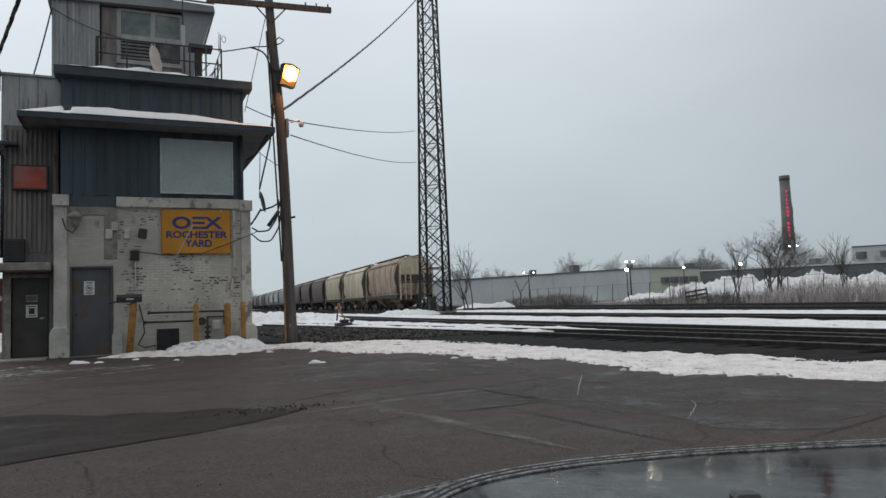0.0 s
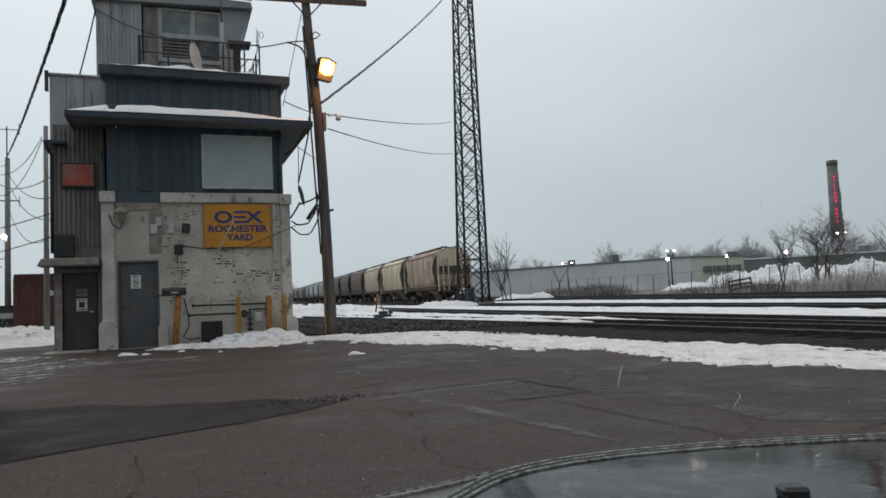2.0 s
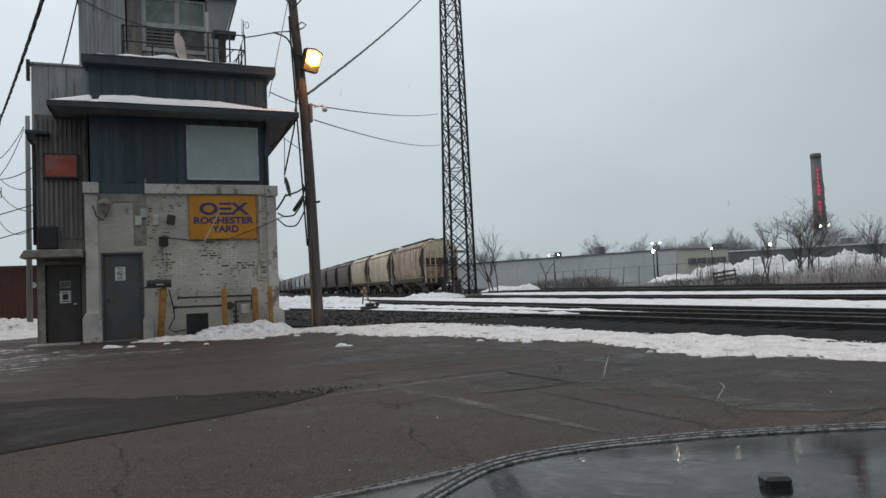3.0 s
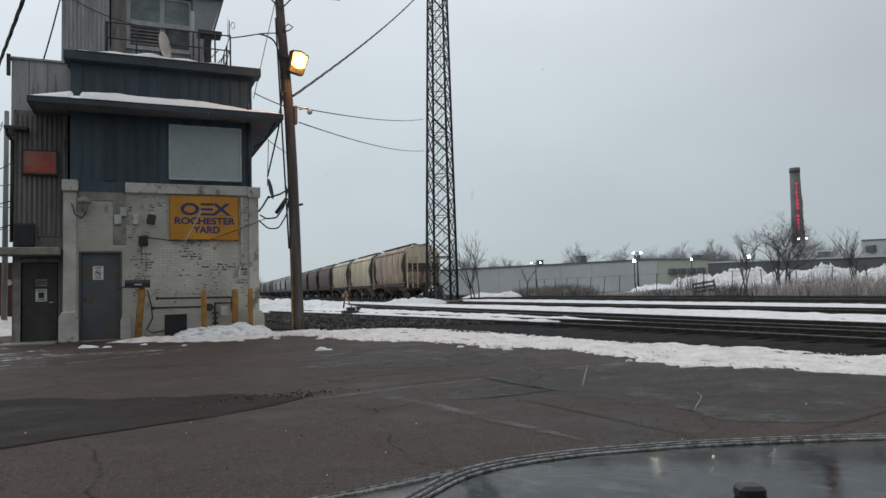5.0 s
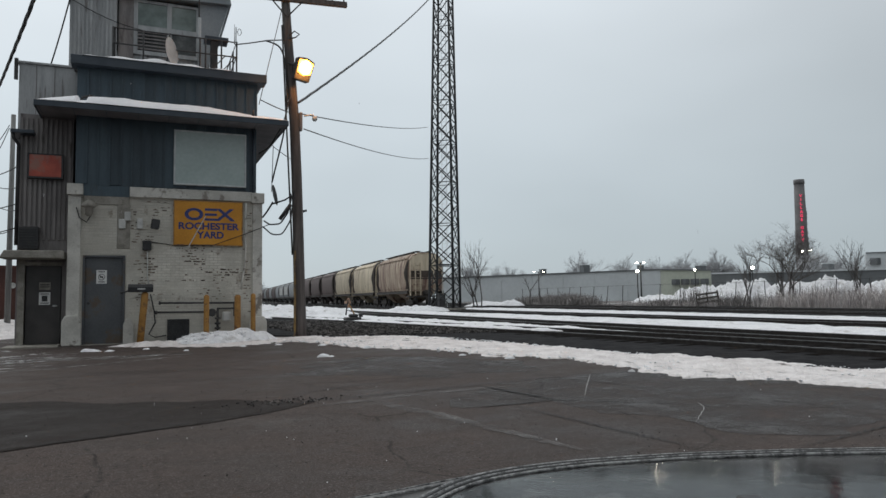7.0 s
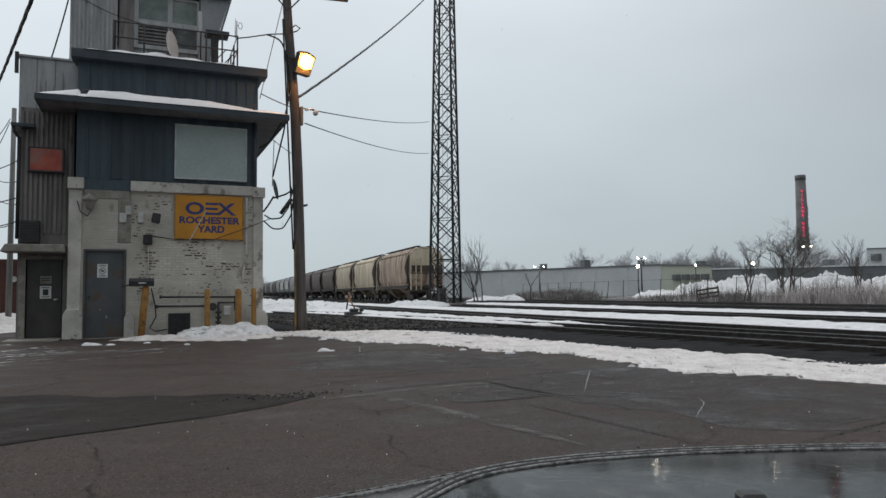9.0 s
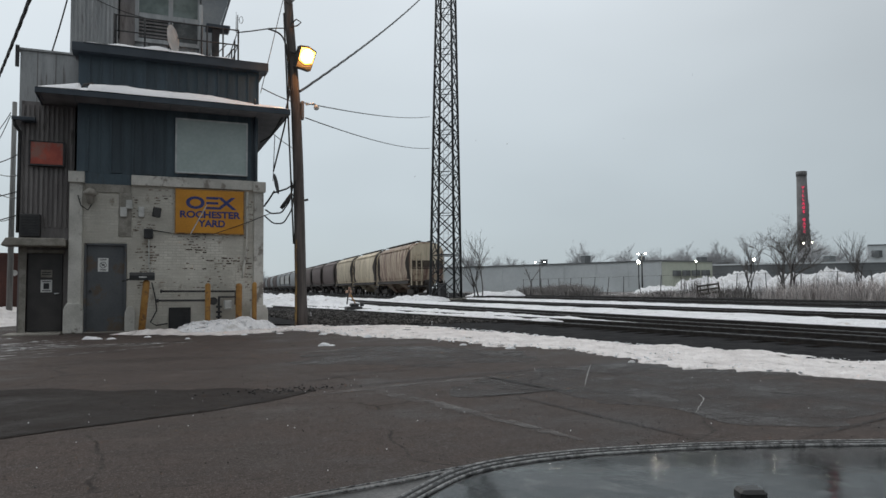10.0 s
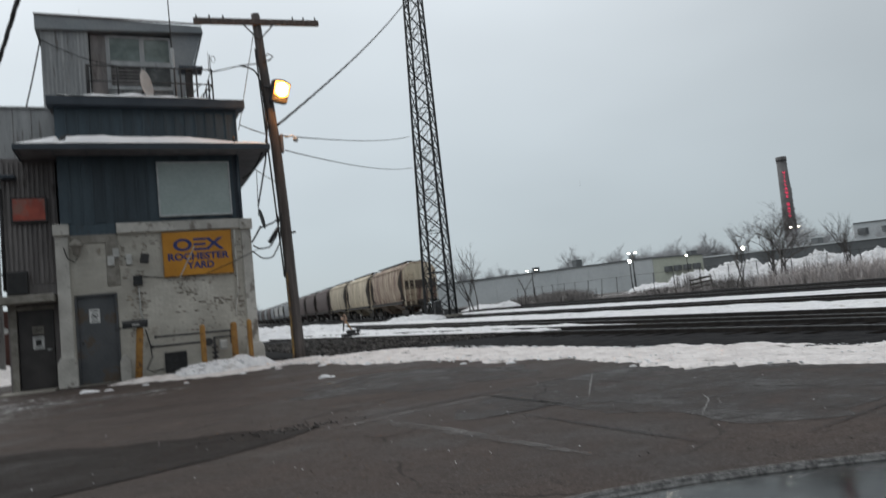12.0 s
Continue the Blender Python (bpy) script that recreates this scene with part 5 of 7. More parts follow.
    bm = bmesh.new()
    tube(bm, [(0, 0, 0), (0.22, -0.03, 0.05), (0.27, -0.04, 0.0)], 0.022, 6)
    part("arm", bm, M_white, cctv)
    bm = bmesh.new()
    bmesh.ops.create_uvsphere(bm, u_segments=12, v_segments=8, radius=0.075, matrix=pose(0.28, -0.04, -0.06))
    part("dome", bm, M_boxgrey, cctv)
    bolt = bmesh.new()
    tube(bolt, [(3.95, 18.42, 3.35), (4.05, 18.40, 3.38)], 0.03, 6)
    part("bolt", bolt, M_iron, p)
    # wall dish and its feed arm
    d = thing("wall_dish", "black satellite dish at the building's corner", "satellite dish", (3.05, 18.7, 3.6))
    d.matrix_basis = pose(3.22, 18.62, 3.78, 80, 0, 65)
    bm = bmesh.new()
    rings = [[bm.verts.new((r_ * math.cos(a) * 0.8, r_ * math.sin(a), 0.4 * r_ * r_)) for a in [math.tau * k / 18 for k in range(18)]] for r_ in (0.03, 0.12, 0.22, 0.28)]
    for u, v in zip(rings, rings[1:]):
        for k in range(18):
            bm.faces.new((u[k], u[(k + 1) % 18], v[(k + 1) % 18], v[k])).smooth = True
    bm.faces.new(rings[0])
    bmesh.ops.solidify(bm, geom=bm.faces[:], thickness=0.012)
    part("reflector", bm, M_black, d)
    inv = d.matrix_basis.inverted()
    bm = bmesh.new()
    tube(bm, [inv @ Vector(q) for q in ((3.2, 18.6, 3.55), (3.45, 18.3, 3.62), (3.6, 18.2, 3.72), (3.56, 18.2, 3.82))], 0.022, 6)
    part("feed_arm", bm, M_black, d)
    bm = bmesh.new()
    tube(bm, [inv @ Vector(q) for q in ((3.2, 18.62, 3.6), (3.06, 18.7, 3.35), (2.96, 18.8, 3.2))], 0.025, 6)
    part("mount", bm, M_black, d)


def cable(name, pts, r, material, label, knots=0):
    bm = bmesh.new()
    tube(bm, spline(pts, 36) if 2 < len(pts) < 9 else pts, r, 6)
    ob = tagged(part(name, bm, material), label, "cable")
    return ob


def twisted(name, a, b, drop, r, label):
    pts = sag(a, b, drop, 60)
    bm = bmesh.new()
    for ph in (0, 2.1, 4.2):
        tube(bm, [p + Vector((math.cos(i * 1.1 + ph), 0, math.sin(i * 1.1 + ph))) * r * 0.8 for i, p in enumerate(pts)], r, 5)
    return tagged(part(name, bm, M_cable), label, "cable")


def cables():
    twisted("service_cable", (3.85, 18.5, 6.30), (20.3, 46.9, 24.2), 0.35, 0.022, "thick twisted black cable running up to the tower")
    cable("overhead_wire", sag((3.95, 18.6, 6.03), (19.4, 47.2, 13.6), 0.22, 24), 0.018, M_wire, "thin grey wire from pole to tower")
    cable("overhead_wire", sag((4.02, 18.6, 5.62), (19.4, 47.2, 11.25), 0.28, 24), 0.018, M_wire, "thin grey wire from pole to tower")
    cable("overhead_wire", sag((2.9, 18.9, 6.4), (3.9, 18.7, 6.0), 0.03, 8), 0.014, M_wire, "thin grey wire from building to pole")
    cable("service_drop", [(2.28, 18.95, 7.85), (2.57, 18.8, 7.87), (3.09, 18.65, 7.97), (3.5, 18.55, 8.0)], 0.016, M_cable, "black cable from roof railing to pole")
    cable("service_drop", [(3.0, 18.65, 7.95), (3.38, 18.55, 7.84), (3.5, 18.5, 7.4), (3.55, 18.5, 6.3), (3.45, 18.45, 5.4), (3.15, 18.5, 4.1)], 0.022, M_cable, "black cable hanging beside the pole")
    cable("service_drop", [(3.6, 18.45, 6.4), (3.45, 18.45, 5.7), (3.1, 18.6, 5.05), (2.85, 18.75, 4.9)], 0.02, M_cable, "black cable sagging to the wall")
    cable("service_drop", [(3.65, 18.4, 3.75), (3.55, 18.4, 3.3), (3.35, 18.4, 3.0), (3.1, 18.5, 2.98), (2.98, 18.7, 3.1)], 0.02, M_cable, "black cable looping to the wall")
    cable("service_drop", [(3.72, 18.4, 3.9), (3.62, 18.4, 3.1), (3.4, 18.4, 2.72), (3.15, 18.5, 2.72), (2.95, 18.7, 2.95)], 0.018, M_cable, "black cable looping to the wall")
    cable("cable_splice", [(3.34, 18.4, 3.12), (3.62, 18.4, 3.52)], 0.05, M_cable, "thick black cable splice")
    cable("guy_wire", [(3.15, 18.55, 3.85), (3.2, 18.6, 5.1)], 0.010, M_wire, "thin stay wire beside the dish")
    cable("overhead_wire", sag((3.1, 18.7, 5.2), (3.8, 18.6, 4.7), 0.03, 8), 0.010, M_wire, "thin grey wire from wall to pole")
    cable("guy_wire", [(3.42, 18.5, 8.9), (2.84, 18.7, 6.2)], 0.010, M_wire, "thin stay wire from the pole")
    # cables that come in over the lot
    twisted("service_cable", (-0.90, 9.0, 5.4), (-7.14, 37.3, 8.2), 0.25, 0.019, "thick twisted black cable over the lot")
    cable("service_drop", sag((-1.78, 20.18, 8.98), (-2.2, 20.1, 7.03), 0.06, 10), 0.02, M_cable, "black cable down the cab's corner")
    cable("service_drop", sag((-1.82, 20.15, 9.0), (0.9, 20.0, 8.3), 0.25, 12), 0.01, M_cable, "thin cable across the cab")


def lattice_tower():
    t = thing("lattice_tower", "tall dark steel lattice tower with an inner ladder", "tower", (20.72, 47.69, 0))
    t.matrix_basis = pose(20.78, 47.69, 0, 0, 0.55, 0) @ pose(0, 0, 0, 0, 0, 4.3)
    H, a0, a1 = 31.0, 1.31, 0.80

    def corner(k, z):
        r = a0 + (a1 - a0) * z / 24.5
        a = math.tau * k / 4
        return Vector((r * math.cos(a), r * math.sin(a), z))
    for k in range(4):
        bm = bmesh.new()
        tube(bm, [corner(k, 0), corner(k, H)], 0.10, 6, 0.075)
        part("leg", bm, M_tower, t)
        c = corner(k, 0)
        boxes("footing", M_bare, t, [((c.x - 0.3, c.y - 0.3, -0.1), (c.x + 0.3, c.y + 0.3, 0.22))], "concrete footing", 0.02)
    zs = [0.25]
    while zs[-1] < H - 1.6:
        zs.append(zs[-1] + 1.55)
    for k in range(4):
        bm = bmesh.new()
        for i, (z0, z1) in enumerate(zip(zs, zs[1:])):
            tube(bm, [corner(k, z0), corner(k + 1, z1)], 0.042, 4)
            tube(bm, [corner(k + 1, z0), corner(k, z1)], 0.042, 4)
            if i % 2 == 0:
                tube(bm, [corner(k, z0), corner(k + 1, z0)], 0.032, 4)
        tagged(part("bracing", bm, M_tower, t), kind="stuff")
    bm = bmesh.new()
    for x in (-0.2, 0.2):
        tube(bm, [(x, 0, 0.3), (x, 0, H)], 0.02, 4)
    for i in range(int(H / 0.33)):
        tube(bm, [(-0.2, 0, 0.4 + i * 0.33), (0.2, 0, 0.4 + i * 0.33)], 0.014, 4)
    part("ladder", bm, M_frame, t, "grey ladder inside the tower")
    boxes("cabinet", M_iron, t, [((-0.55, -0.2, 0.1), (-0.05, 0.2, 1.3))], "dark equipment cabinet at the foot", 0.02)
    boxes("platform", M_tower, t, [((-0.6, -0.6, 3.4), (0.6, 0.6, 3.46))])


def switch_stand():
    s = thing("switch_stand", "low track switch stand with a faded orange target", "switch stand", (8.45, 30.1, 0))
    boxes("base", M_iron, s, [((-0.15, -0.25, 0.0), (0.55, 0.25, 0.20))], "", 0.03)
    boxes("gear_case", M_black, s, [((0.05, -0.16, 0.20), (0.42, 0.16, 0.34))], "", 0.04)
    bm = bmesh.new()
    tube(bm, [(-0.1, 0, 0.3), (0.0, 0, 1.0)], 0.03, 6)
    part("mast", bm, M_iron, s)
    bm = bmesh.new()
    tube(bm, [(0.3, 0, 0.3), (0.05, 0, 0.75)], 0.03, 6)
    part("lever", bm, M_bollard, s)
    boxes("target", M_orange, s, [((-0.16, -0.02, 0.80), (0.12, 0.02, 0.92))], "faded orange target", 0.01)
    boxes("target", M_orange, s, [((-0.04, -0.02, 0.62), (0.06, 0.02, 1.05))], "faded orange target", 0.01)
    boxes("weight", M_black, s, [((0.50, -0.1, 0.20), (0.66, 0.1, 0.36))], "", 0.03)
    boxes("rod", M_iron, s, [((0.55, -0.04, 0.06), (1.9, 0.04, 0.10))])


# ---- the standing train of covered hoppers ----
def hopper(paint, panel=None, label="", gap=None):
    """Car along +y from its near end at y = 0; rail head at z = 0.18."""
    c = thing("hopper_car", label, "railway car", group="standing freight train")
    L, w, zs, zt = 12.6, 1.55, 1.55, 4.78
    # bulging side sheets: one rounded section swept along the car, narrower towards its ends
    half = [(0.86, zs), (0.93, 1.9), (0.985, 2.5), (1.0, 3.1), (0.99, 3.6), (0.95, 4.02), (0.86, 4.36), (0.70, 4.60), (0.48, 4.74), (0.24, zt)]
    section = [(-a, z) for a, z in half] + [(a, z) for a, z in half[::-1]]

    def shell(stations, material, name):
        bm = bmesh.new()
        rings = [[bm.verts.new((a * w * k, y, zs + (z - zs) * q)) for a, z in section] for y, k, q in stations]
        for u, v in zip(rings, rings[1:]):
            for k in range(len(section) - 1):
                bm.faces.new((u[k], u[k + 1], v[k + 1], v[k])).smooth = True
            bm.faces.new((u[-1], u[0], v[0], v[-1]))
        bm.faces.new(rings[0][::-1])
        bm.faces.new(rings[-1])
        return part(name, bm, material, c)
    shell([(0.75, 1.0, 1.0)] + [(0.75 + (L - 1.5) * k / 10, 1.0, 1.0) for k in range(1, 10)] + [(L - 0.75, 1.0, 1.0)], paint, "body")
    for sgn, y0, y1 in ((-1, 0.12, 0.75), (1, L - 0.12, L - 0.75)):
        lo, hi = min(y0, y1), max(y0, y1)
        st = [(y1, 0.995, 0.998), (y0 + 0.25 * -sgn, 0.985, 0.992), (y0, 0.955, 0.975)]
        # inner end shells are coloured dark for the shade between coupled cars
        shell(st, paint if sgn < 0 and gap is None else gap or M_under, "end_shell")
        yy = y0 + 0.05 * sgn
        # end sheet: pale head plate above the dark slope sheet, with ladder, posts and grab irons
        bm = bmesh.new()
        prism(bm, [(-w * 0.90, 3.25), (w * 0.90, 3.25), (w * 0.90, 4.0), (w * 0.74, 4.42), (w * 0.45, 4.6), (-w * 0.45, 4.6), (-w * 0.74, 4.42), (-w * 0.90, 4.0)], min(yy, y0), max(yy, y0), "y")
        part("head_plate", bm, M_tan if gap is None else paint, c, "pale head plate", 0.01)
        # sheet coloured dark for stain and for the slope's shadow
        boxes("slope_sheet", M_rustshade, c, [((-w * 0.88, min(yy, y0), 2.7), (w * 0.88, max(yy, y0), 3.24))], "slope sheet, dark with stain and painted shade")
        boxes("lower_sheet", paint, c, [((-w * 0.88, min(yy, y0), 1.7), (w * 0.88, max(yy, y0), 2.69))])
        out = yy + 0.10 * sgn
        for x in (-w * 0.90, -w * 0.62, -w * 0.34, w * 0.4, w * 0.88):
            boxes("corner_post", M_tan if gap is None else paint, c, [((x - 0.045, min(yy, out), 1.15), (x + 0.045, max(yy, out), 3.9 if abs(x) < w * 0.8 else 3.3))], "", 0.01)
        for k in range(8):
            bm = bmesh.new()
            tube(bm, [(-w * 0.62, out, 1.3 + k * 0.34), (-w * 0.34, out, 1.3 + k * 0.34)], 0.022, 4)
            part("rung", bm, paint, c)
        for z in (1.55, 2.05, 2.55):
            boxes("end_beam", paint if z < 2.4 else M_rustshade, c, [((-w * 0.9, min(yy, out), z), (w * 0.9, max(yy, out) - 0.02, z + 0.11))])
        boxes("end_platform", M_under, c, [((-w, lo - 0.25 if sgn < 0 else lo, 1.05), (w, hi if sgn < 0 else hi + 0.25, 1.2))])
        boxes("coupler", M_under, c, [((-0.15, min(y0, y0 + 0.8 * sgn), 0.8), (0.15, max(y0, y0 + 0.8 * sgn), 1.05))])
        bm = bmesh.new()
        tube(bm, [(-w * 0.2, out, 1.42), (w * 0.1, out, 1.42)], 0.22, 12)
        part("brake_cylinder", bm, M_under, c)
    for k in range(6):
        y = 1.6 + k * (L - 3.2) / 5
        bm = bmesh.new()
        tube(bm, [(0, y, zt - 0.02), (0, y, zt + 0.10)], 0.38, 14)
        part("roof_hatch", bm, M_under, c)
    for z in (1.64, 4.26):
        boxes("side_rail", paint, c, [((-w * (0.92 if z > 3 else 0.90) - 0.03, 0.8, z), (-w * 0.86, L - 0.8, z + 0.07))])
    if panel:
        for y0, y1 in ((2.0, 4.6), (5.2, 7.8), (8.4, 10.8)):
            boxes("side_panel", panel, c, [((-w - 0.014, y0, 2.15), (-w * 0.95, y1, 4.0))], "pale panel", 0.01)
    # wavy dark plates on each side end imitate rust and the cut-in's shade
    for e, s in ((0.0, 1), (L, -1)):
        bm = bmesh.new()
        cut = [(zs, 1.75), (1.9, 1.30), (2.3, 1.05), (2.7, 1.35), (3.1, 1.55), (3.5, 1.20), (3.9, 0.80), (4.15, 0.55)]
        rows = []
        for z, reach in cut:
            k = next(q for q in range(len(half) - 1) if half[q + 1][1] >= z - 1e-6)
            f = (z - half[k][1]) / (half[k + 1][1] - half[k][1])
            x = -w * (half[k][0] + (half[k + 1][0] - half[k][0]) * f) - 0.012
            rows.append([bm.verts.new((x, e + s * 0.25, z)), bm.verts.new((x, e + s * reach, z))])
        for u, v in zip(rows, rows[1:]):
            bm.faces.new((u[0], u[1], v[1], v[0]))
        bmesh.ops.solidify(bm, geom=bm.faces[:], thickness=0.01)
        part("rust_shade_patch", bm, M_rustshade, c, "dark rust and painted shade at the car's end")
    boxes("side_sill", M_under, c, [((-w - 0.05, 0.4, 1.35), (-w + 0.12, L - 0.4, 1.58))])
    boxes("side_sill", M_under, c, [((w - 0.12, 0.4, 1.35), (w + 0.05, L - 0.4, 1.58))])
    boxes("running_board", M_under, c, [((-0.75, 0.6, zt + 0.09), (-0.35, L - 0.6, zt + 0.13)), ((0.35, 0.6, zt + 0.09), (0.75, L - 0.6, zt + 0.13)), ((-0.7, 1.5, zt), (-0.6, L - 1.5, zt + 0.09)), ((0.6, 1.5, zt), (0.7, L - 1.5, zt + 0.09))], "roof walkway grating")
    for y in (3.6, 9.0):
        bm = bmesh.new()
        vs = [bm.verts.new(q) for q in ((-w, y - 1.5, zs), (w, y - 1.5, zs), (w, y + 1.5, zs), (-w, y + 1.5, zs), (-0.4, y - 0.4, 0.55), (0.4, y - 0.4, 0.55), (0.4, y + 0.4, 0.55), (-0.4, y + 0.4, 0.55))]
        for f in ((0, 1, 5, 4), (1, 2, 6, 5), (2, 3, 7, 6), (3, 0, 4, 7), (4, 5, 6, 7)):
            bm.faces.new([vs[i] for i in f])
        part("hopper_chute", bm, paint, c)
    for y in (1.5, L - 1.5):
        tr = new("truck")
        tr.parent = c
        boxes("side_frame", M_under, tr, [((-1.12, y - 1.1, 0.45), (-0.98, y + 1.1, 0.85))], "", 0.04)
        boxes("side_frame", M_under, tr, [((0.98, y - 1.1, 0.45), (1.12, y + 1.1, 0.85))], "", 0.04)
        for dy in (-0.87, 0.87):
            for x in (-0.76, 0.76):
                bm = bmesh.new()
                tube(bm, [(x - 0.06, y + dy, 0.62), (x + 0.06, y + dy, 0.62)], 0.44, 18)
                part("wheel", bm, M_under, tr)
    return c


def train():
    d = Vector((0.10, 0.995, 0)).normalized()
    p0 = Vector((21.75, 53.6, 0.0))
    kinds = {}
    order = [("rust", M_browncar, None, "rusty tan covered hopper car at the train's end"), ("tan", M_tan, None, "dirty tan covered hopper car"), ("tan", M_tan, None, "dirty tan covered hopper car"),
             ("dark", M_darkcar, None, "dark brown covered hopper car"), ("dark", M_darkcar, None, "dark brown covered hopper car"), ("dark", M_darkcar, None, "dark brown covered hopper car"),
             ("grey", M_greycar, None, "grey covered hopper car"), ("grey", M_greycar, None, "grey covered hopper car"), ("pale", M_greycar, M_palecar, "grey hopper car with pale panels"), ("pale", M_greycar, M_palecar, "grey hopper car with pale panels"), ("grey", M_greycar, None, "grey covered hopper car"), ("dark", M_darkcar, None, "dark brown covered hopper car")] + [("grey", M_greycar, None, "grey covered hopper car"), ("dark", M_darkcar, None, "dark brown covered hopper car")] * 4
    for k, (key, paint, panel, label) in enumerate(order):
        p = p0 + d * (13.3 * k)
        m = pose(p.x, p.y, p.z, 0, 0, -math.degrees(math.atan2(d.x, d.y)))
        if key not in kinds:
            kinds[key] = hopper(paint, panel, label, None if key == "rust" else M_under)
            kinds[key].matrix_basis = m
        else:
            copy_thing(kinds[key], m)


utility_pole()
cables()
lattice_tower()
switch_stand()
train()


# ---- far side: scrub, snow piles, warehouses, chimney ----
def bare_tree(name, x, y, h, spread, label, seed, material=None, z=-0.05, stems=1, depth=5, r0=0.1, first=0.36):
    rnd = random.Random(seed)
    t = thing(name, label, "tree", (x, y, z))
    trunk, crown = bmesh.new(), bmesh.new()

    def grow(p, d, length, r, level):
        bm = trunk if level < 2 else crown
        q = p
        pts = [p]
        for _ in range(3):
            d = (d + Vector((rnd.uniform(-1, 1), rnd.uniform(-1, 1), rnd.uniform(-0.3, 0.6))) * 0.16).normalized()
            q = q + d * length / 3
            pts.append(q)
        tube(bm, pts, r, 5 if level < 2 else 3, r * 0.6, caps=False)
        if level >= depth:
            return
        for k in range(rnd.choice((2, 3, 3)) + (1 if level > 1 else 0)):
            a = rnd.uniform(0, math.tau)
            nd = (d + Vector((math.cos(a), math.sin(a), rnd.uniform(-0.15, 0.45))) * spread * rnd.uniform(0.5, 1.1)).normalized()
            grow(pts[rnd.choice((1, 2, 3, 3))], nd, length * rnd.uniform(0.55, 0.82), r * 0.56, level + 1)
    for s in range(stems):
        d0 = Vector((rnd.uniform(-0.3, 0.3) * (stems > 1), rnd.uniform(-0.3, 0.3) * (stems > 1), 1)).normalized()
        grow(Vector((rnd.uniform(-0.4, 0.4) * (stems > 1), rnd.uniform(-0.4, 0.4) * (stems > 1), 0)), d0, h * first, r0, 0)
    tall = max(v.co.z for b_ in (trunk, crown) for v in b_.verts)
    for b_ in (trunk, crown):
        for v in b_.verts:
            v.co *= h / tall
    part("trunk", trunk, material or M_bark, t)
    part("crown", crown, material or M_bark, t, "bare twigs")
    return t


def brush(name, pts, width, h, count, material, label, seed, blade=0.012, arch=0.95):
    rnd = random.Random(seed)
    line = spline(pts, 200)
    centres = [(rnd.randrange(200), rnd.uniform(0.15, 0.75), (rnd.gauss(0, width / 2), rnd.gauss(0, width / 2))) for _ in range(150)]
    bm = bmesh.new()
    for _ in range(count):
        i, spread, push = rnd.choice(centres)
        p = line[i] + Vector((rnd.gauss(0, spread), rnd.gauss(0, spread), 0))
        dens = noise.noise((p.x * 0.15, p.y * 0.15, seed)) + 0.35 * noise.noise((p.x * 0.6, p.y * 0.6, seed))
        hh = h * (0.35 + 0.75 * max(0, 0.55 + dens)) * rnd.uniform(0.45, 1.1)
        o = Vector((push[0], push[1], -0.05))
        a = rnd.uniform(0, math.tau)
        lean = Vector((math.cos(a), math.sin(a), 0)) * hh * arch * rnd.random()
        b = p + o
        s = Vector((math.cos(a + 1.5), math.sin(a + 1.5), 0)) * blade * rnd.uniform(0.6, 1.6)
        m1 = b + lean * 0.35 + Vector((0, 0, hh * 0.6))
        e = b + lean + Vector((0, 0, hh))
        v = [bm.verts.new(q) for q in (b - s, b + s, m1 + s, m1 - s, e)]
        bm.faces.new(v[:4])
        bm.faces.new((v[3], v[2], v[4]))
        for _k in range(2):
            f = m1.lerp(e, rnd.random())
            g = f + Vector((rnd.uniform(-1, 1), rnd.uniform(-1, 1), rnd.uniform(0.1, 0.9))) * hh * 0.22
            w = [bm.verts.new(q) for q in (f - s * 0.7, f + s * 0.7, g)]
            bm.faces.new(w)
    return tagged(part(name, bm, material), label, "plants", kind="stuff")


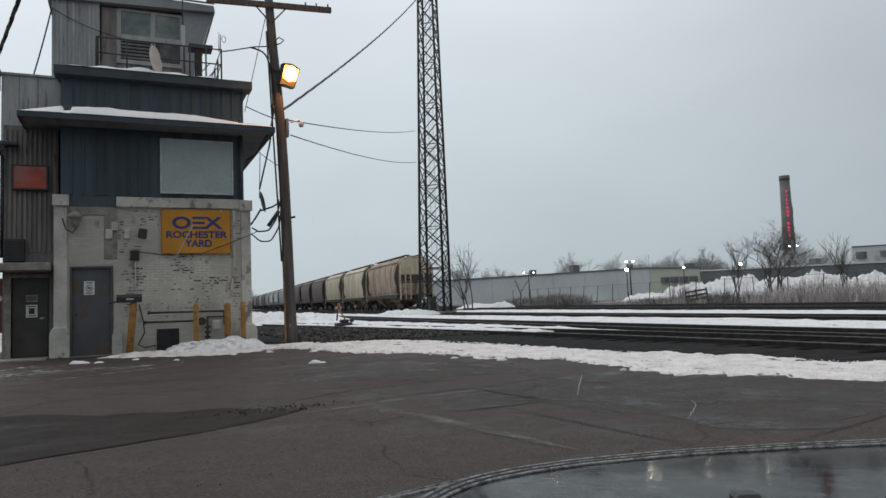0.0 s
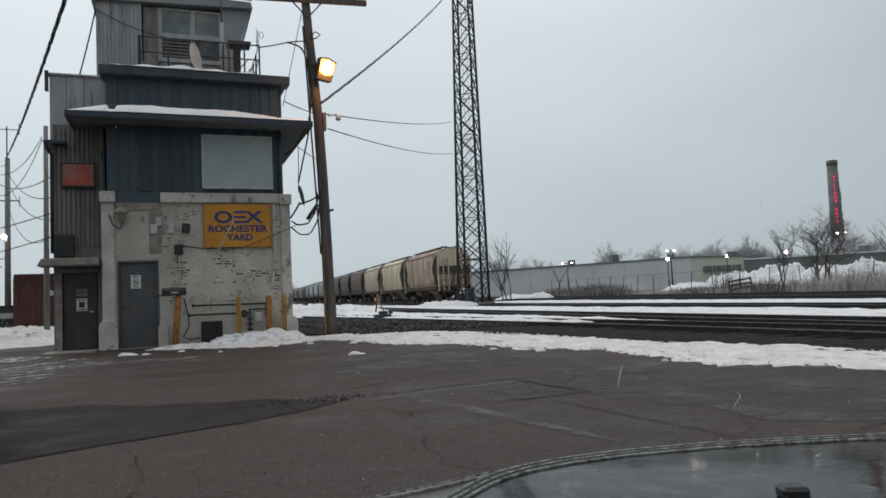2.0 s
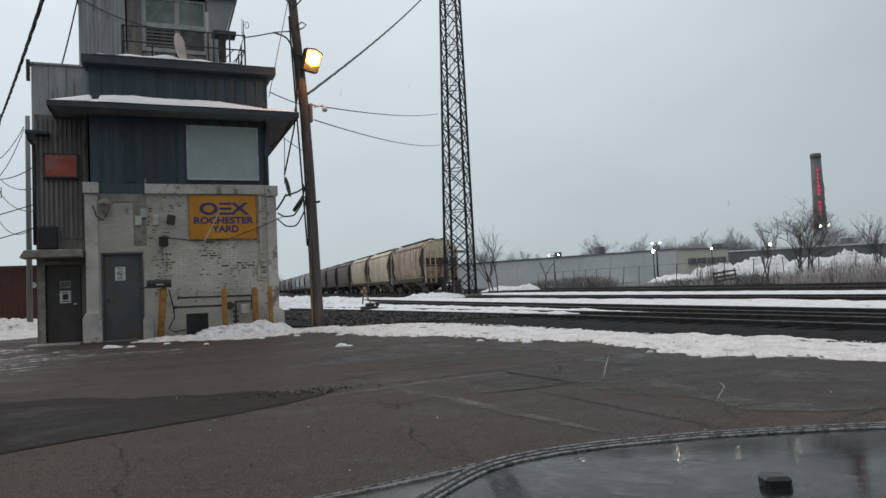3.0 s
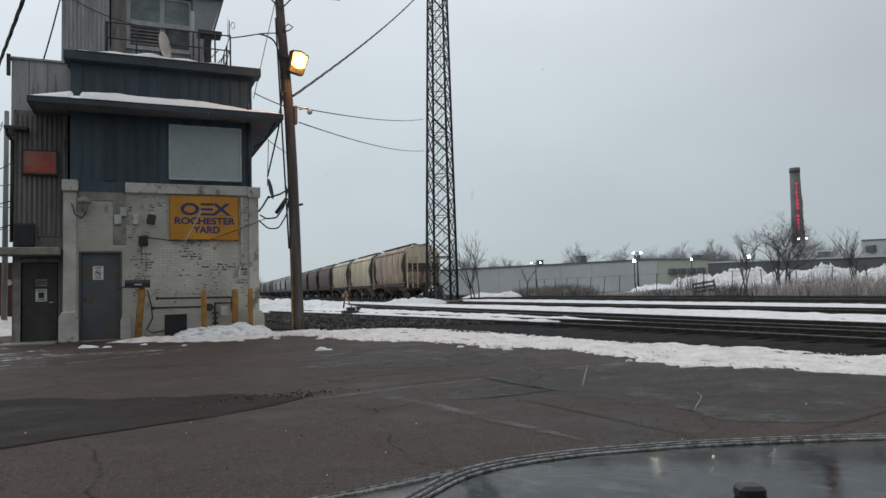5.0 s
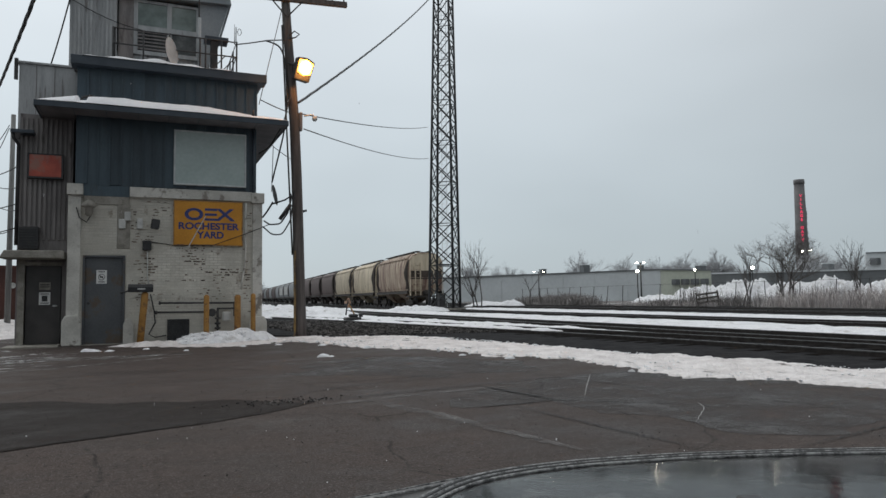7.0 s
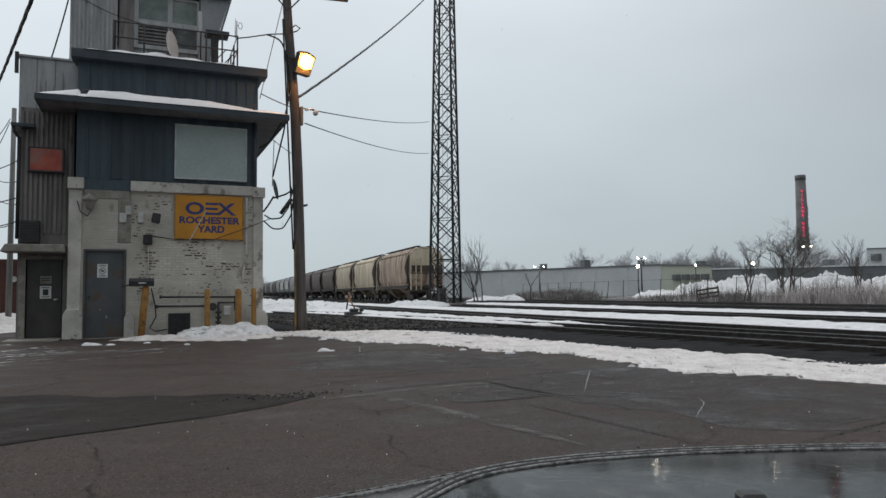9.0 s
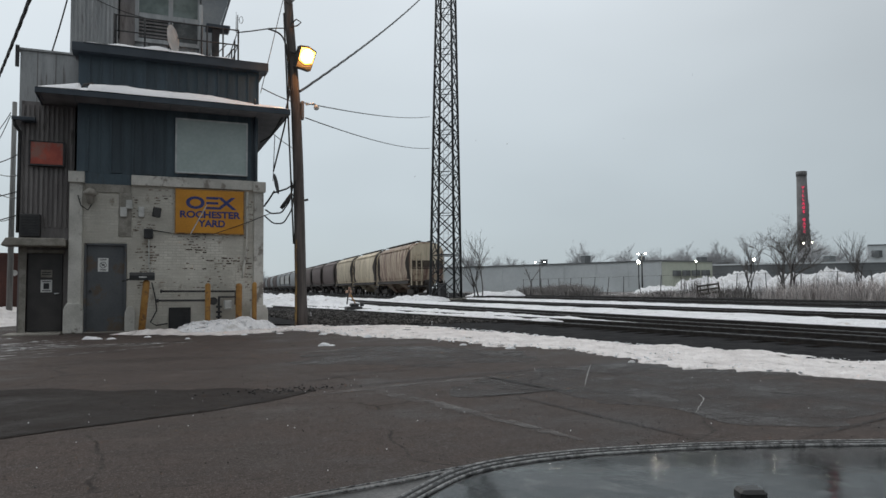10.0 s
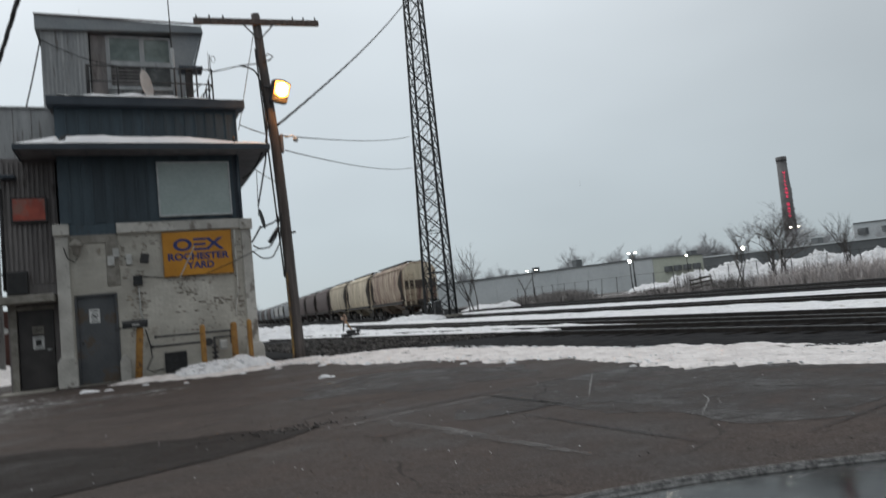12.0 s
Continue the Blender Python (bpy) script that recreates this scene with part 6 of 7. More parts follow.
def far_side():
    brush("weeds", [(44, 24), (44, 33), (41, 42), (41, 55), (44, 75), (47, 100)], 2.0, 0.50, 5000, M_weed, "dry frosted weeds along the fence", 4, 0.012)
    brush("weeds", [(38.5, 22), (39, 28), (38.5, 33)], 2.0, 1.6, 3600, M_weed, "tall dry frosted weeds", 8, 0.011)
    brush("scrub", [(45.5, 30), (44.5, 36), (43, 42), (42, 47)], 1.5, 2.1, 1100, M_scrub, "sparse dark stems before the snow piles", 9, 0.012, 0.35)
    brush("scrub", [(40, 57), (43, 66), (45, 76)], 2.0, 1.5, 5200, M_scrub, "dark leafless scrub by the fence", 5, 0.02)
    brush("scrub", [(43, 35), (42, 45), (43, 52)], 1.6, 0.8, 2200, M_scrub, "low leafless scrub by the fence", 6, 0.02)
    for k, (x, y, rx, ry, h) in enumerate(((46.8, 48.5, 3.6, 3.4, 1.4), (48, 45.0, 3.6, 3.6, 1.75), (49.5, 41.5, 3.4, 3.6, 1.55), (50.5, 38.5, 3.4, 3.4, 1.7), (52, 35.0, 3.0, 3.0, 1.5), (54, 30.0, 3.0, 3.0, 1.45), (55, 27, 3.0, 3, 1.6), (46, 54, 3, 3, 0.8), (34.2, 67, 2.6, 2.0, 0.45), (36.4, 66, 1.8, 1.5, 0.5))):
        mound("snow_pile", x, y, rx, ry, h, M_snow, "ploughed pile of snow behind the fence", 70 + k)
    # chain fence posts
    f = thing("fence", "leaning wire fence posts among dry weeds", "fence", (45, 40, 0))
    f.matrix_basis = Matrix()
    line = spline([(47, 22), (46.5, 34), (43.5, 48), (43.5, 60), (46, 80)], 22)
    bm = bmesh.new()
    tube(bm, [(0, 0, 0), (0, 0, 2.0)], 0.035, 6)
    me = mesh_of("post", bm, M_iron)
    rnd = random.Random(3)
    for p in line:
        share("post", me, f, pose(p.x, p.y, -0.05, rnd.uniform(-6, 6), rnd.uniform(-6, 6), 0))
    bm = bmesh.new()
    tube(bm, [p + Vector((0, 0, 1.9)) for p in line], 0.012, 4)
    part("top_wire", bm, M_iron, f)
    pal = thing("pallet_crate", "broken grey wooden crate in the weeds", "crate", (41.5, 42.9, 0))
    pal.matrix_basis = pose(41.5, 42.9, 0.35, 12, -8, -38)
    for z in (0.0, 0.34, 0.68):
        boxes("slat", M_pallet, pal, [((-0.85, -0.4, z), (0.85, -0.36, z + 0.14))])
    for y in (-0.1, 0.2):
        boxes("slat", M_pallet, pal, [((-0.85, y, 0.0), (0.85, y + 0.14, 0.04))])
    for x in (-0.8, 0, 0.8):
        boxes("batten", M_pallet, pal, [((x - 0.05, -0.36, -0.3), (x + 0.05, -0.28, 0.9))])
        boxes("batten", M_pallet, pal, [((x - 0.05, -0.28, -0.08), (x + 0.05, 0.42, 0.0))])
    tree_specs = [(42.6, 36.0, 6.2, 1.15, "bare dark tree beside the snow piles", 11, None, 4, 6, 0.085), (41.6, 39.2, 5.0, 0.5, "thin bare sapling by the fence", 12, None, 3, 4, 0.05),
                  (31.5, 64.0, 7.3, 0.45, "thin bare tree behind the tower", 13, None, 3, 4, 0.07), (40.0, 68, 4.1, 0.6, "small bare tree by the scrub", 14, None, 1, 4, 0.08)]
    for x, y, h, sp, lab, seed, m, st, dp, r0 in tree_specs:
        near = bare_tree("bare_tree", x, y, h, sp, lab, seed, m, stems=st, depth=dp, r0=r0)
        if seed == 12:
            for k, (sx, sy) in enumerate(((42.9, 37.4), (46.2, 33.4))):
                copy_thing(near, pose(sx, sy, -0.05, 0, 0, 50 + 70 * k))
    wood = []
    far = ((112, 165, 11.0), (107.5, 165, 9.8), (84.6, 150, 8.6), (70, 150, 8.2), (115.5, 165, 11.0), (110, 168, 10.4), (118.5, 166, 10.0), (121.5, 165, 9.2), (116, 150, 9.4), (119.5, 151, 9.8),
           (122.5, 152, 9.2), (125.5, 150, 8.6), (87, 152, 7.4), (66, 152, 8.2), (73, 150, 7.2), (61.5, 150, 8.4), (103.5, 167, 8.6), (113.5, 170, 11.2), (109, 164, 10.2), (111.2, 163, 10.6), (114, 163, 10.9), (117, 164, 10.3), (106, 166, 9.2), (119.8, 166, 9.6), (20, 260, 9), (28, 262, 9), (38, 255, 9))
    for k, (px, dist, h) in enumerate(far):
        dx, dy = px, math.sqrt(max(1, dist * dist - px * px))
        if k < 4:
            wood.append(bare_tree("far_tree", dx, dy, 9.0, 0.85, "distant bare tree, paled for haze", 100 + k, M_farbark, depth=6, r0=0.16, stems=4, first=0.3))
            wood[-1].matrix_basis = pose(dx, dy, 0, 0, 0, k * 40) @ Matrix.Scale(h / 9.0, 4)
        else:
            copy_thing(wood[k % 4], pose(dx, dy, 0, 0, 0, k * 67))
    # long low warehouses
    def hall(name, label, a, b, depth, h0, h1, material, ribs=0):
        w = thing(name, label, "building", (0, 0, 0))
        a, b = Vector((*a, 0)), Vector((*b, 0))
        d = (b - a).normalized()
        nrm = Vector((d.y, -d.x, 0))
        if nrm.dot(a) < 0:
            nrm = -nrm
        bm = bmesh.new()
        vs = [bm.verts.new(q) for q in (a + Vector((0, 0, -1)), b + Vector((0, 0, -1)), b + Vector((0, 0, h1)), a + Vector((0, 0, h0)))]
        ws = [bm.verts.new(v.co + nrm * depth) for v in vs]
        bm.faces.new(vs), bm.faces.new(ws[::-1])
        for k in range(4):
            bm.faces.new((vs[k], vs[(k + 1) % 4], ws[(k + 1) % 4], ws[k]))
        part("wall", bm, material, w)
        bm = bmesh.new()
        vs = [bm.verts.new(q) for q in (a - nrm * 0.2 + Vector((0, 0, h0 - 0.02)), b - nrm * 0.2 + Vector((0, 0, h1 - 0.02)), b - nrm * 0.2 + Vector((0, 0, h1 + 0.22)), a - nrm * 0.2 + Vector((0, 0, h0 + 0.22)))]
        ws = [bm.verts.new(v.co + nrm * (depth + 0.4)) for v in vs]
        bm.faces.new(vs), bm.faces.new(ws[::-1])
        for k in range(4):
            bm.faces.new((vs[k], vs[(k + 1) % 4], ws[(k + 1) % 4], ws[k]))
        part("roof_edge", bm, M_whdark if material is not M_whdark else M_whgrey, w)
        n = int((b - a).length / 5)
        for k in range(1, n):
            p = a.lerp(b, k / n)
            bm = bmesh.new()
            tube(bm, [p - nrm * 0.05 + Vector((0, 0, -0.5)), p - nrm * 0.05 + Vector((0, 0, h0 + (h1 - h0) * k / n - 0.1))], 0.07, 4)
            part("downspout" if ribs else "seam", bm, material, w)
        return w, a, b, nrm
    hall("warehouse", "long grey metal warehouse, paled for distance haze", (52, 121), (84.9, 98.8), 25, 4.5, 5.3, M_whgrey)
    g, a, b, nrm = hall("warehouse", "green stretch of warehouse with loading doors, paled for haze", (84.95, 98.75), (91, 93), 20, 5.25, 4.95, M_whgreen)
    for k in range(4):
        p = a.lerp(b, 0.3 + 0.19 * k) - nrm * 0.12
        boxes("window", M_whdark, g, [((p.x - 0.5, p.y - 0.5, 2.6), (p.x + 0.5, p.y + 0.5, 3.6))])
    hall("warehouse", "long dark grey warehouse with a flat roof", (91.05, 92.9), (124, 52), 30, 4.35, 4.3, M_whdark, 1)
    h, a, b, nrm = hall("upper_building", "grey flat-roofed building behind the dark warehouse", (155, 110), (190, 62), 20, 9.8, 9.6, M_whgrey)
    for k in range(4):
        p = a.lerp(b, 0.03 + 0.08 * k) - nrm * 0.1
        boxes("window", M_whdark, h, [((p.x - 0.6, p.y - 0.9, 7.1), (p.x + 0.6, p.y + 0.9, 8.6))])
    for k, (x, y, z, w) in enumerate(((92.5, 97, 5, 1.3), (76, 109, 5.3, 1.3), (70, 114, 5.0, 1.0), (106, 82, 4.4, 1.3), (84, 103, 5.3, 0.9))):
        u = thing("roof_unit", "small rooftop ventilation unit", "ventilation unit", (x, y, z))
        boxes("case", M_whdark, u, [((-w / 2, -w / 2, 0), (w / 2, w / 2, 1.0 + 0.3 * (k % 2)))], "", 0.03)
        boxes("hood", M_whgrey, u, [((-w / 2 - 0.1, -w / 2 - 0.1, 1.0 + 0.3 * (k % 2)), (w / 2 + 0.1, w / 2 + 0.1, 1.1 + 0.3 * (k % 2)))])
    # chimney with glowing vertical letters
    c = thing("brick_chimney", "tall dark brick chimney with glowing red letters", "chimney", (147.0, 120.4, 0))
    c.matrix_basis = pose(147.0, 120.4, 0, 0, 0, -50.6)
    bm = bmesh.new()
    tube(bm, [(0, 0, -1), (0, 0, 13), (0, 0, 27.2)], 1.62, 16, 1.14)
    part("shaft", bm, M_chim, c)
    bm = bmesh.new()
    tube(bm, [(0, 0, 27.2), (0, 0, 28.3)], 1.22, 16)
    part("crown_ring", bm, M_chim, c)
    # dead creeper up one flank
    rnd = random.Random(41)
    bm = bmesh.new()
    for k in range(150):
        z = rnd.uniform(0.5, 22.0)
        q = rnd.uniform(0.04, 0.10)
        x = 1.14 + 0.48 * (1 - (z + 1) / 28.2) + rnd.uniform(-0.2, 0.07)
        box(bm, (-q, -q, -q), (q, q, q * 1.6), pose(x, rnd.uniform(-0.5, 0.5), z, rnd.uniform(0, 90), rnd.uniform(0, 90), 0))
    part("creeper", bm, M_chim, c, "dead creeper clinging to the brick")
    for k, ch in enumerate("VILLAGE GATE"):
        if ch != " ":
            z = 24.2 - k * 0.97
            lettering("letter", ch, 0.88, M_redglow, c, pose(0.22, -1.36 - 0.016 * k, z, 90), 0.05)
    # yard lamps far off
    def post_lamp(x, y, h, double, label, heads=0.45):
        p = thing("street_lamp", label, "street lamp", (x, y, 0))
        bm = bmesh.new()
        tube(bm, [(0, 0, -0.1), (0, 0, h)], 0.09, 8, 0.06)
        part("post", bm, M_iron, p)
        for sgn in ((-1, 1) if double else (1,)):
            ox, oy = 0.78 * heads * sgn * 1.3, -0.62 * heads * sgn * 1.3
            bm = bmesh.new()
            tube(bm, [(0, 0, h), (ox, oy, h + 0.05)], 0.04, 5)
            part("arm", bm, M_iron, p)
            bm = bmesh.new()
            bmesh.ops.create_uvsphere(bm, u_segments=10, v_segments=6, radius=0.10, matrix=pose(ox, oy, h + 0.03) @ Matrix.Diagonal((1.3, 1.3, 0.65, 1)))
            part("lens", bm, M_whitelamp, p, "glowing white lamp head")
    post_lamp(47.4, 58.1, 4.25, True, "double-headed street lamp, lit", 0.27)
    post_lamp(51.8, 85.5, 4.4, True, "double-headed street lamp, lit", 0.5)
    for x, y, z, r in ((84.94, 90.34, 4.95, 0.15), (87.44, 80.72, 4.9, 0.24), (116.0, 95.06, 8.83, 0.17), (116.9, 93.99, 8.87, 0.17), (61.6, 76.2, 4.18, 0.22)):
        w = thing("wall_light", "lit white lamp at the warehouse", "lamp", (x, y, z))
        bm = bmesh.new()
        bmesh.ops.create_uvsphere(bm, u_segments=10, v_segments=6, radius=r)
        part("lens", bm, M_whitelamp, w)
        bm = bmesh.new()
        tube(bm, [(0, 0, -z), (0, 0, 0)], 0.07, 5)
        part("post", bm, M_iron, w)


# ---- behind the annex: container, dumpster, poles ----
def left_side():
    c = thing("shipping_container", "rust red shipping container standing in snow", "container", (-5.1, 33, 0))
    c.matrix_basis = pose(-5.35, 32.9, 0, 0, 0, 4)
    boxes("body", M_rust, c, [((-0.65, 0.03, 0.1), (2.4, 6.1, 2.5))])
    for k in range(16):
        boxes("rib", M_rust, c, [((-0.62 + k * 0.19, 0.0, 0.2), (-0.54 + k * 0.19, 0.03, 2.4))])
    for lo, hi in (((-0.7, -0.02, 0.0), (2.45, 0.12, 0.16)), ((-0.7, -0.02, 2.42), (2.45, 0.12, 2.56)), ((-0.72, -0.02, 0.16), (-0.6, 0.12, 2.42))):
        boxes("frame", M_rust, c, [(lo, hi)])
    bm = bmesh.new()
    tube(bm, [(0.62, -0.02, 1.75), (0.62, 0.03, 1.75)], 0.12, 14)
    part("round_mark", bm, M_boxgrey, c, "pale round sticker")
    d = thing("dumpster", "dark dumpster with white scrawled marks", "dumpster", (-7, 33, 0))
    d.matrix_basis = pose(-6.85, 33.0, 0, 0, 0, 6)
    bm = bmesh.new()
    prism(bm, [(-1.2, 0.1), (1.1, 0.1), (1.15, 1.25), (-1.2, 1.25)], 0, 1.6, "y")
    part("bin", bm, M_dump, d, "", 0.02)
    boxes("lid", M_black, d, [((-1.22, -0.05, 1.25), (1.17, 1.65, 1.31))], "", 0.01)
    boxes("sticker", M_boxgrey, d, [((0.0, -0.012, 0.78), (0.75, -0.002, 1.0))])
    bm = bmesh.new()
    rnd = random.Random(2)
    for k in range(9):
        x, z = -0.4 + k * 0.15, rnd.uniform(0.3, 0.6)
        tube(bm, [(x, -0.006, z), (x + rnd.uniform(-0.05, 0.1), -0.006, z + 0.2), (x + 0.12, -0.006, z + rnd.uniform(0, 0.2))], 0.012, 4)
    part("scrawl", bm, M_boxgrey, d, "white scrawled paint")
    mound("snow_heap_left", -5.2, 30.5, 3.0, 2.0, 0.38, M_snow_dirty, "trampled heap of snow before the container", 90)
    mound("snow_heap_annex", -4.6, 25.5, 2.2, 2.2, 0.16, M_snow_dirty, "thin trampled snow beside the annex", 91)
    for x, y, h, r, arm in ((-7.05, 32.2, 8.5, 0.15, 0), (-7.1, 37.3, 8.2, 0.14, 1), (-4.40, 29.7, 8.0, 0.105, 0), (-14.0, 68.6, 6.1, 0.12, 2)):
        p = thing("utility_pole", "weathered wooden utility pole with many wires", "utility pole", (x, y, 0), "poles behind the annex")
        bm = bmesh.new()
        tube(bm, [(0, 0, -0.1), (0.02, 0, h)], r, 10, r * 0.75)
        part("shaft", bm, M_farpole, p)
        if arm == 1:
            bm = bmesh.new()
            tube(bm, [(0, 0, h), (0, 0, h + 1.5)], 0.03, 5)
            tube(bm, [(-0.5, 0, h + 1.35), (0.5, 0, h + 1.35)], 0.02, 5)
            for s in (-0.5, 0.5):
                tube(bm, [(s, 0, h + 1.1), (s, 0, h + 1.65)], 0.02, 5)
            part("antenna", bm, M_iron, p)
            bm = bmesh.new()
            tube(bm, [(-0.3, 0, h - 2.0), (0.5, 0, h - 2.0)], 0.03, 5)
            tube(bm, [(0.5, 0, h - 2.3), (0.5, 0, h - 1.8)], 0.02, 5)
            part("bracket", bm, M_iron, p)
            bm = bmesh.new()
            bmesh.ops.create_uvsphere(bm, u_segments=10, v_segments=6, radius=0.11, matrix=pose(-0.12, -0.1, h - 3.7))
            part("lamp_lens", bm, M_whitelamp, p, "glowing white lamp")
        if arm == 2:
            bm = bmesh.new()
            tube(bm, [(-0.5, 0, h - 1.2), (0.5, 0, h - 1.2)], 0.05, 5)
            tube(bm, [(0, 0, h - 0.6), (1.2, 0, h - 0.4)], 0.04, 5)
            part("crossarm", bm, M_pole, p)
    for a, b, s in (((-7.05, 32.2, 7.0), (-4.5, 29.7, 7.6), 0.9), ((-7.05, 32.2, 7.2), (-7.1, 37.3, 7.9), 0.2), ((-7.1, 37.3, 7.6), (-2.8, 20.5, 4.0), 0.5), ((-7.1, 37.3, 7.2), (-2.8, 20.5, 3.4), 0.6),
                    ((-7.05, 32.2, 6.8), (-2.8, 20.5, 4.6), 0.6), ((-7.05, 32.2, 6.6), (-10.5, 25, 4.2), 0.4), ((-4.5, 29.7, 7.5), (-7.05, 32.2, 6.2), 1.2), ((-7.1, 37.3, 6.0), (-2.8, 20.6, 3.1), 0.9), ((-16, 40, 4.2), (-2.8, 20.6, 3.6), 0.5), ((-16, 41, 3.6), (-2.8, 20.7, 3.0), 0.6), ((-7.05, 32.2, 6.4), (-9.5, 22, 3.4), 0.5)):
        cable("overhead_wire", sag(a, b, s, 18), 0.014, M_cable, "thin black overhead wire")
    # car with its amber lamps lit
    v = thing("parked_car", "dark parked car with amber front lamps lit", "car", (-2.1, 5.9, 0))
    v.matrix_basis = pose(-1.285, 6.0, 0, 0, 0, 14)
    bm = bmesh.new()
    prism(bm, [(-1.75, 0.22), (-0.08, 0.2), (0.0, 0.34), (0.0, 0.56), (-0.06, 0.68), (-0.2, 0.74), (-1.75, 0.78)], 0.0, 4.0, "y")
    part("body", bm, M_carbody, v, "", 0.05)
    bm = bmesh.new()
    prism(bm, [(-1.6, 0.78), (-0.3, 0.76), (-0.5, 1.4), (-1.4, 1.42)], 1.1, 3.6, "y")
    part("cabin", bm, M_glass, v, "", 0.05)
    for z0, z1, x0 in ((0.565, 0.64, -0.20), (0.435, 0.495, -0.16)):
        bm = bmesh.new()
        bmesh.ops.create_uvsphere(bm, u_segments=14, v_segments=8, radius=0.5, matrix=pose(-0.06, 0.0, (z0 + z1) / 2) @ Matrix.Diagonal((-x0 * 0.8, 0.1, z1 - z0, 1)))
        part("front_lamp", bm, M_amber, v, "amber glow of a front lamp")
    # no lamp: a glowing box put in for the front lamps' reflection
    boxes("lamp_reflection", M_amber, v, [((-0.09, -0.02, 0.235), (-0.04, 0.02, 0.265))], "amber glow of a front lamp", 0.01)
    for y in (0.75, 3.2):
        bm = bmesh.new()
        tube(bm, [(-0.22, y, 0.31), (0.005, y, 0.31)], 0.31, 20)
        part("wheel", bm, M_rubberdark, v)
    t = thing("parked_van", "dark van with a pale grille by the dumpster", "van", (-6, 25, 0))
    t.matrix_basis = pose(-7.0, 24.6, 0, 0, 0, 4)
    boxes("body", M_dump, t, [((-0.9, 0, 0.35), (0.95, 4.4, 1.25))], "", 0.08)
    boxes("cabin", M_dump, t, [((-0.85, 0.9, 1.2), (0.88, 4.3, 1.95))], "", 0.1)
    boxes("windscreen", M_glass, t, [((-0.75, 0.88, 1.3), (0.78, 0.91, 1.85))])
    boxes("grille", M_boxgrey, t, [((-0.6, -0.02, 0.5), (0.9, 0.01, 0.62)), ((-0.6, -0.02, 0.75), (0.9, 0.01, 1.0))], "pale grille bars")
    for x in (-0.92, 0.72):
        for y in (0.8, 3.5):
            bm = bmesh.new()
            tube(bm, [(x, y, 0.35), (x + 0.22, y, 0.35)], 0.35, 16)
            part("wheel", bm, M_rubberdark, t)


def car_bonnet():
    c = thing("own_car", "dark grey car bonnet, wet with melting snow", "car", (1.2, 0.3, 0))
    c.matrix_basis = Matrix()
    n, m = 30, 24

    edge = [(0.33, 0.93), (0.39, 0.98), (0.43, 1.012), (0.47, 1.043), (0.53, 1.068), (0.62, 1.080), (0.74, 1.075), (0.93, 1.036), (1.13, 0.968), (1.30, 0.897), (1.58, 0.779), (2.02, 0.592)]

    def left_edge(x):
        for (x0, y0), (x1, y1) in zip(edge, edge[1:]):
            if x <= x1:
                return y0 + (y1 - y0) * (x - x0) / (x1 - x0)
        return edge[-1][1]

    def surf(x, v):
        y1 = left_edge(x)
        d = v * 1.4
        return Vector((x, y1 - d, 0.716 + 0.125 * d - 0.03 * d * d))
    bm = bmesh.new()
    g = [[bm.verts.new(surf(0.335 + 1.665 * i / n, k / m)) for k in range(m + 1)] for i in range(n + 1)]
    for u, w in zip(g, g[1:]):
        for k in range(m):
            bm.faces.new((u[k], w[k], w[k + 1], u[k + 1])).smooth = True
    bmesh.ops.solidify(bm, geom=bm.faces[:], thickness=0.02)
    part("bonnet", bm, M_hood, c)
    # two beads of the seal along the edge, and the fender outside
    rim = spline([(x, y, 0.716) for x, y in edge], 70)
    lead = [Vector((0.28, 0.89, 0.710))]
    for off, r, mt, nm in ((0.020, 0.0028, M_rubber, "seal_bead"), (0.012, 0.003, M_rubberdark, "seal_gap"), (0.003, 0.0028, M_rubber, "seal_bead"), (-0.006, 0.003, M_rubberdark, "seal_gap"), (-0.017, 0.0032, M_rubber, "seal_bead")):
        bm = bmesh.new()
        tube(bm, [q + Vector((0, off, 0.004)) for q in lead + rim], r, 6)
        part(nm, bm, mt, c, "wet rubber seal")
    swell = spline([(-0.05, 1.02, 0.70), (0.10, 1.03, 0.706), (0.25, 1.04, 0.712), (0.38, 1.052, 0.714), (0.46, 1.064, 0.716), (0.55, 1.078, 0.716)], 20) + [q for q in rim if q.x > 0.57]
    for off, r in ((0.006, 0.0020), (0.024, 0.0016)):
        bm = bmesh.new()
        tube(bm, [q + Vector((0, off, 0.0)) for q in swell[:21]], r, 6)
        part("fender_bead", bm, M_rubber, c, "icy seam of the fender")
    bm = bmesh.new()
    last = None
    for i, p in enumerate(swell):
        wide = min(1.0, 0.35 + 0.2 * i)
        row = [bm.verts.new(p + Vector(o)) for o in ((0, -0.12, -0.03), (0, 0.012, -0.001), (0, 0.012 + 0.03 * wide, -0.006), (0, 0.03 + 0.05 * wide, -0.05), (0, 0.03 + 0.05 * wide, -0.70))]
        if last:
            for k in range(4):
                bm.faces.new((last[k], row[k], row[k + 1], last[k + 1])).smooth = True
        last = row
    part("fender", bm, M_fender, c, "dull wet grey fender edge")
    boxes("cowl", M_rubberdark, c, [((0.05, -0.40, 0.56), (0.44, 0.90, 0.65))])
    boxes("door_panel", M_carbody, c, [((-1.15, 0.93, 0.22), (0.36, 1.0, 0.66))], "dark lower door", 0.02)
    boxes("underbody", M_rubberdark, c, [((-1.1, -0.7, 0.18), (1.85, 0.66, 0.50))], "", 0.03)
    boxes("bumper", M_carbody, c, [((1.80, -0.78, 0.22), (2.06, 0.60, 0.58))], "dark front bumper", 0.05)
    for wy in (0.72, -0.78):
        bm = bmesh.new()
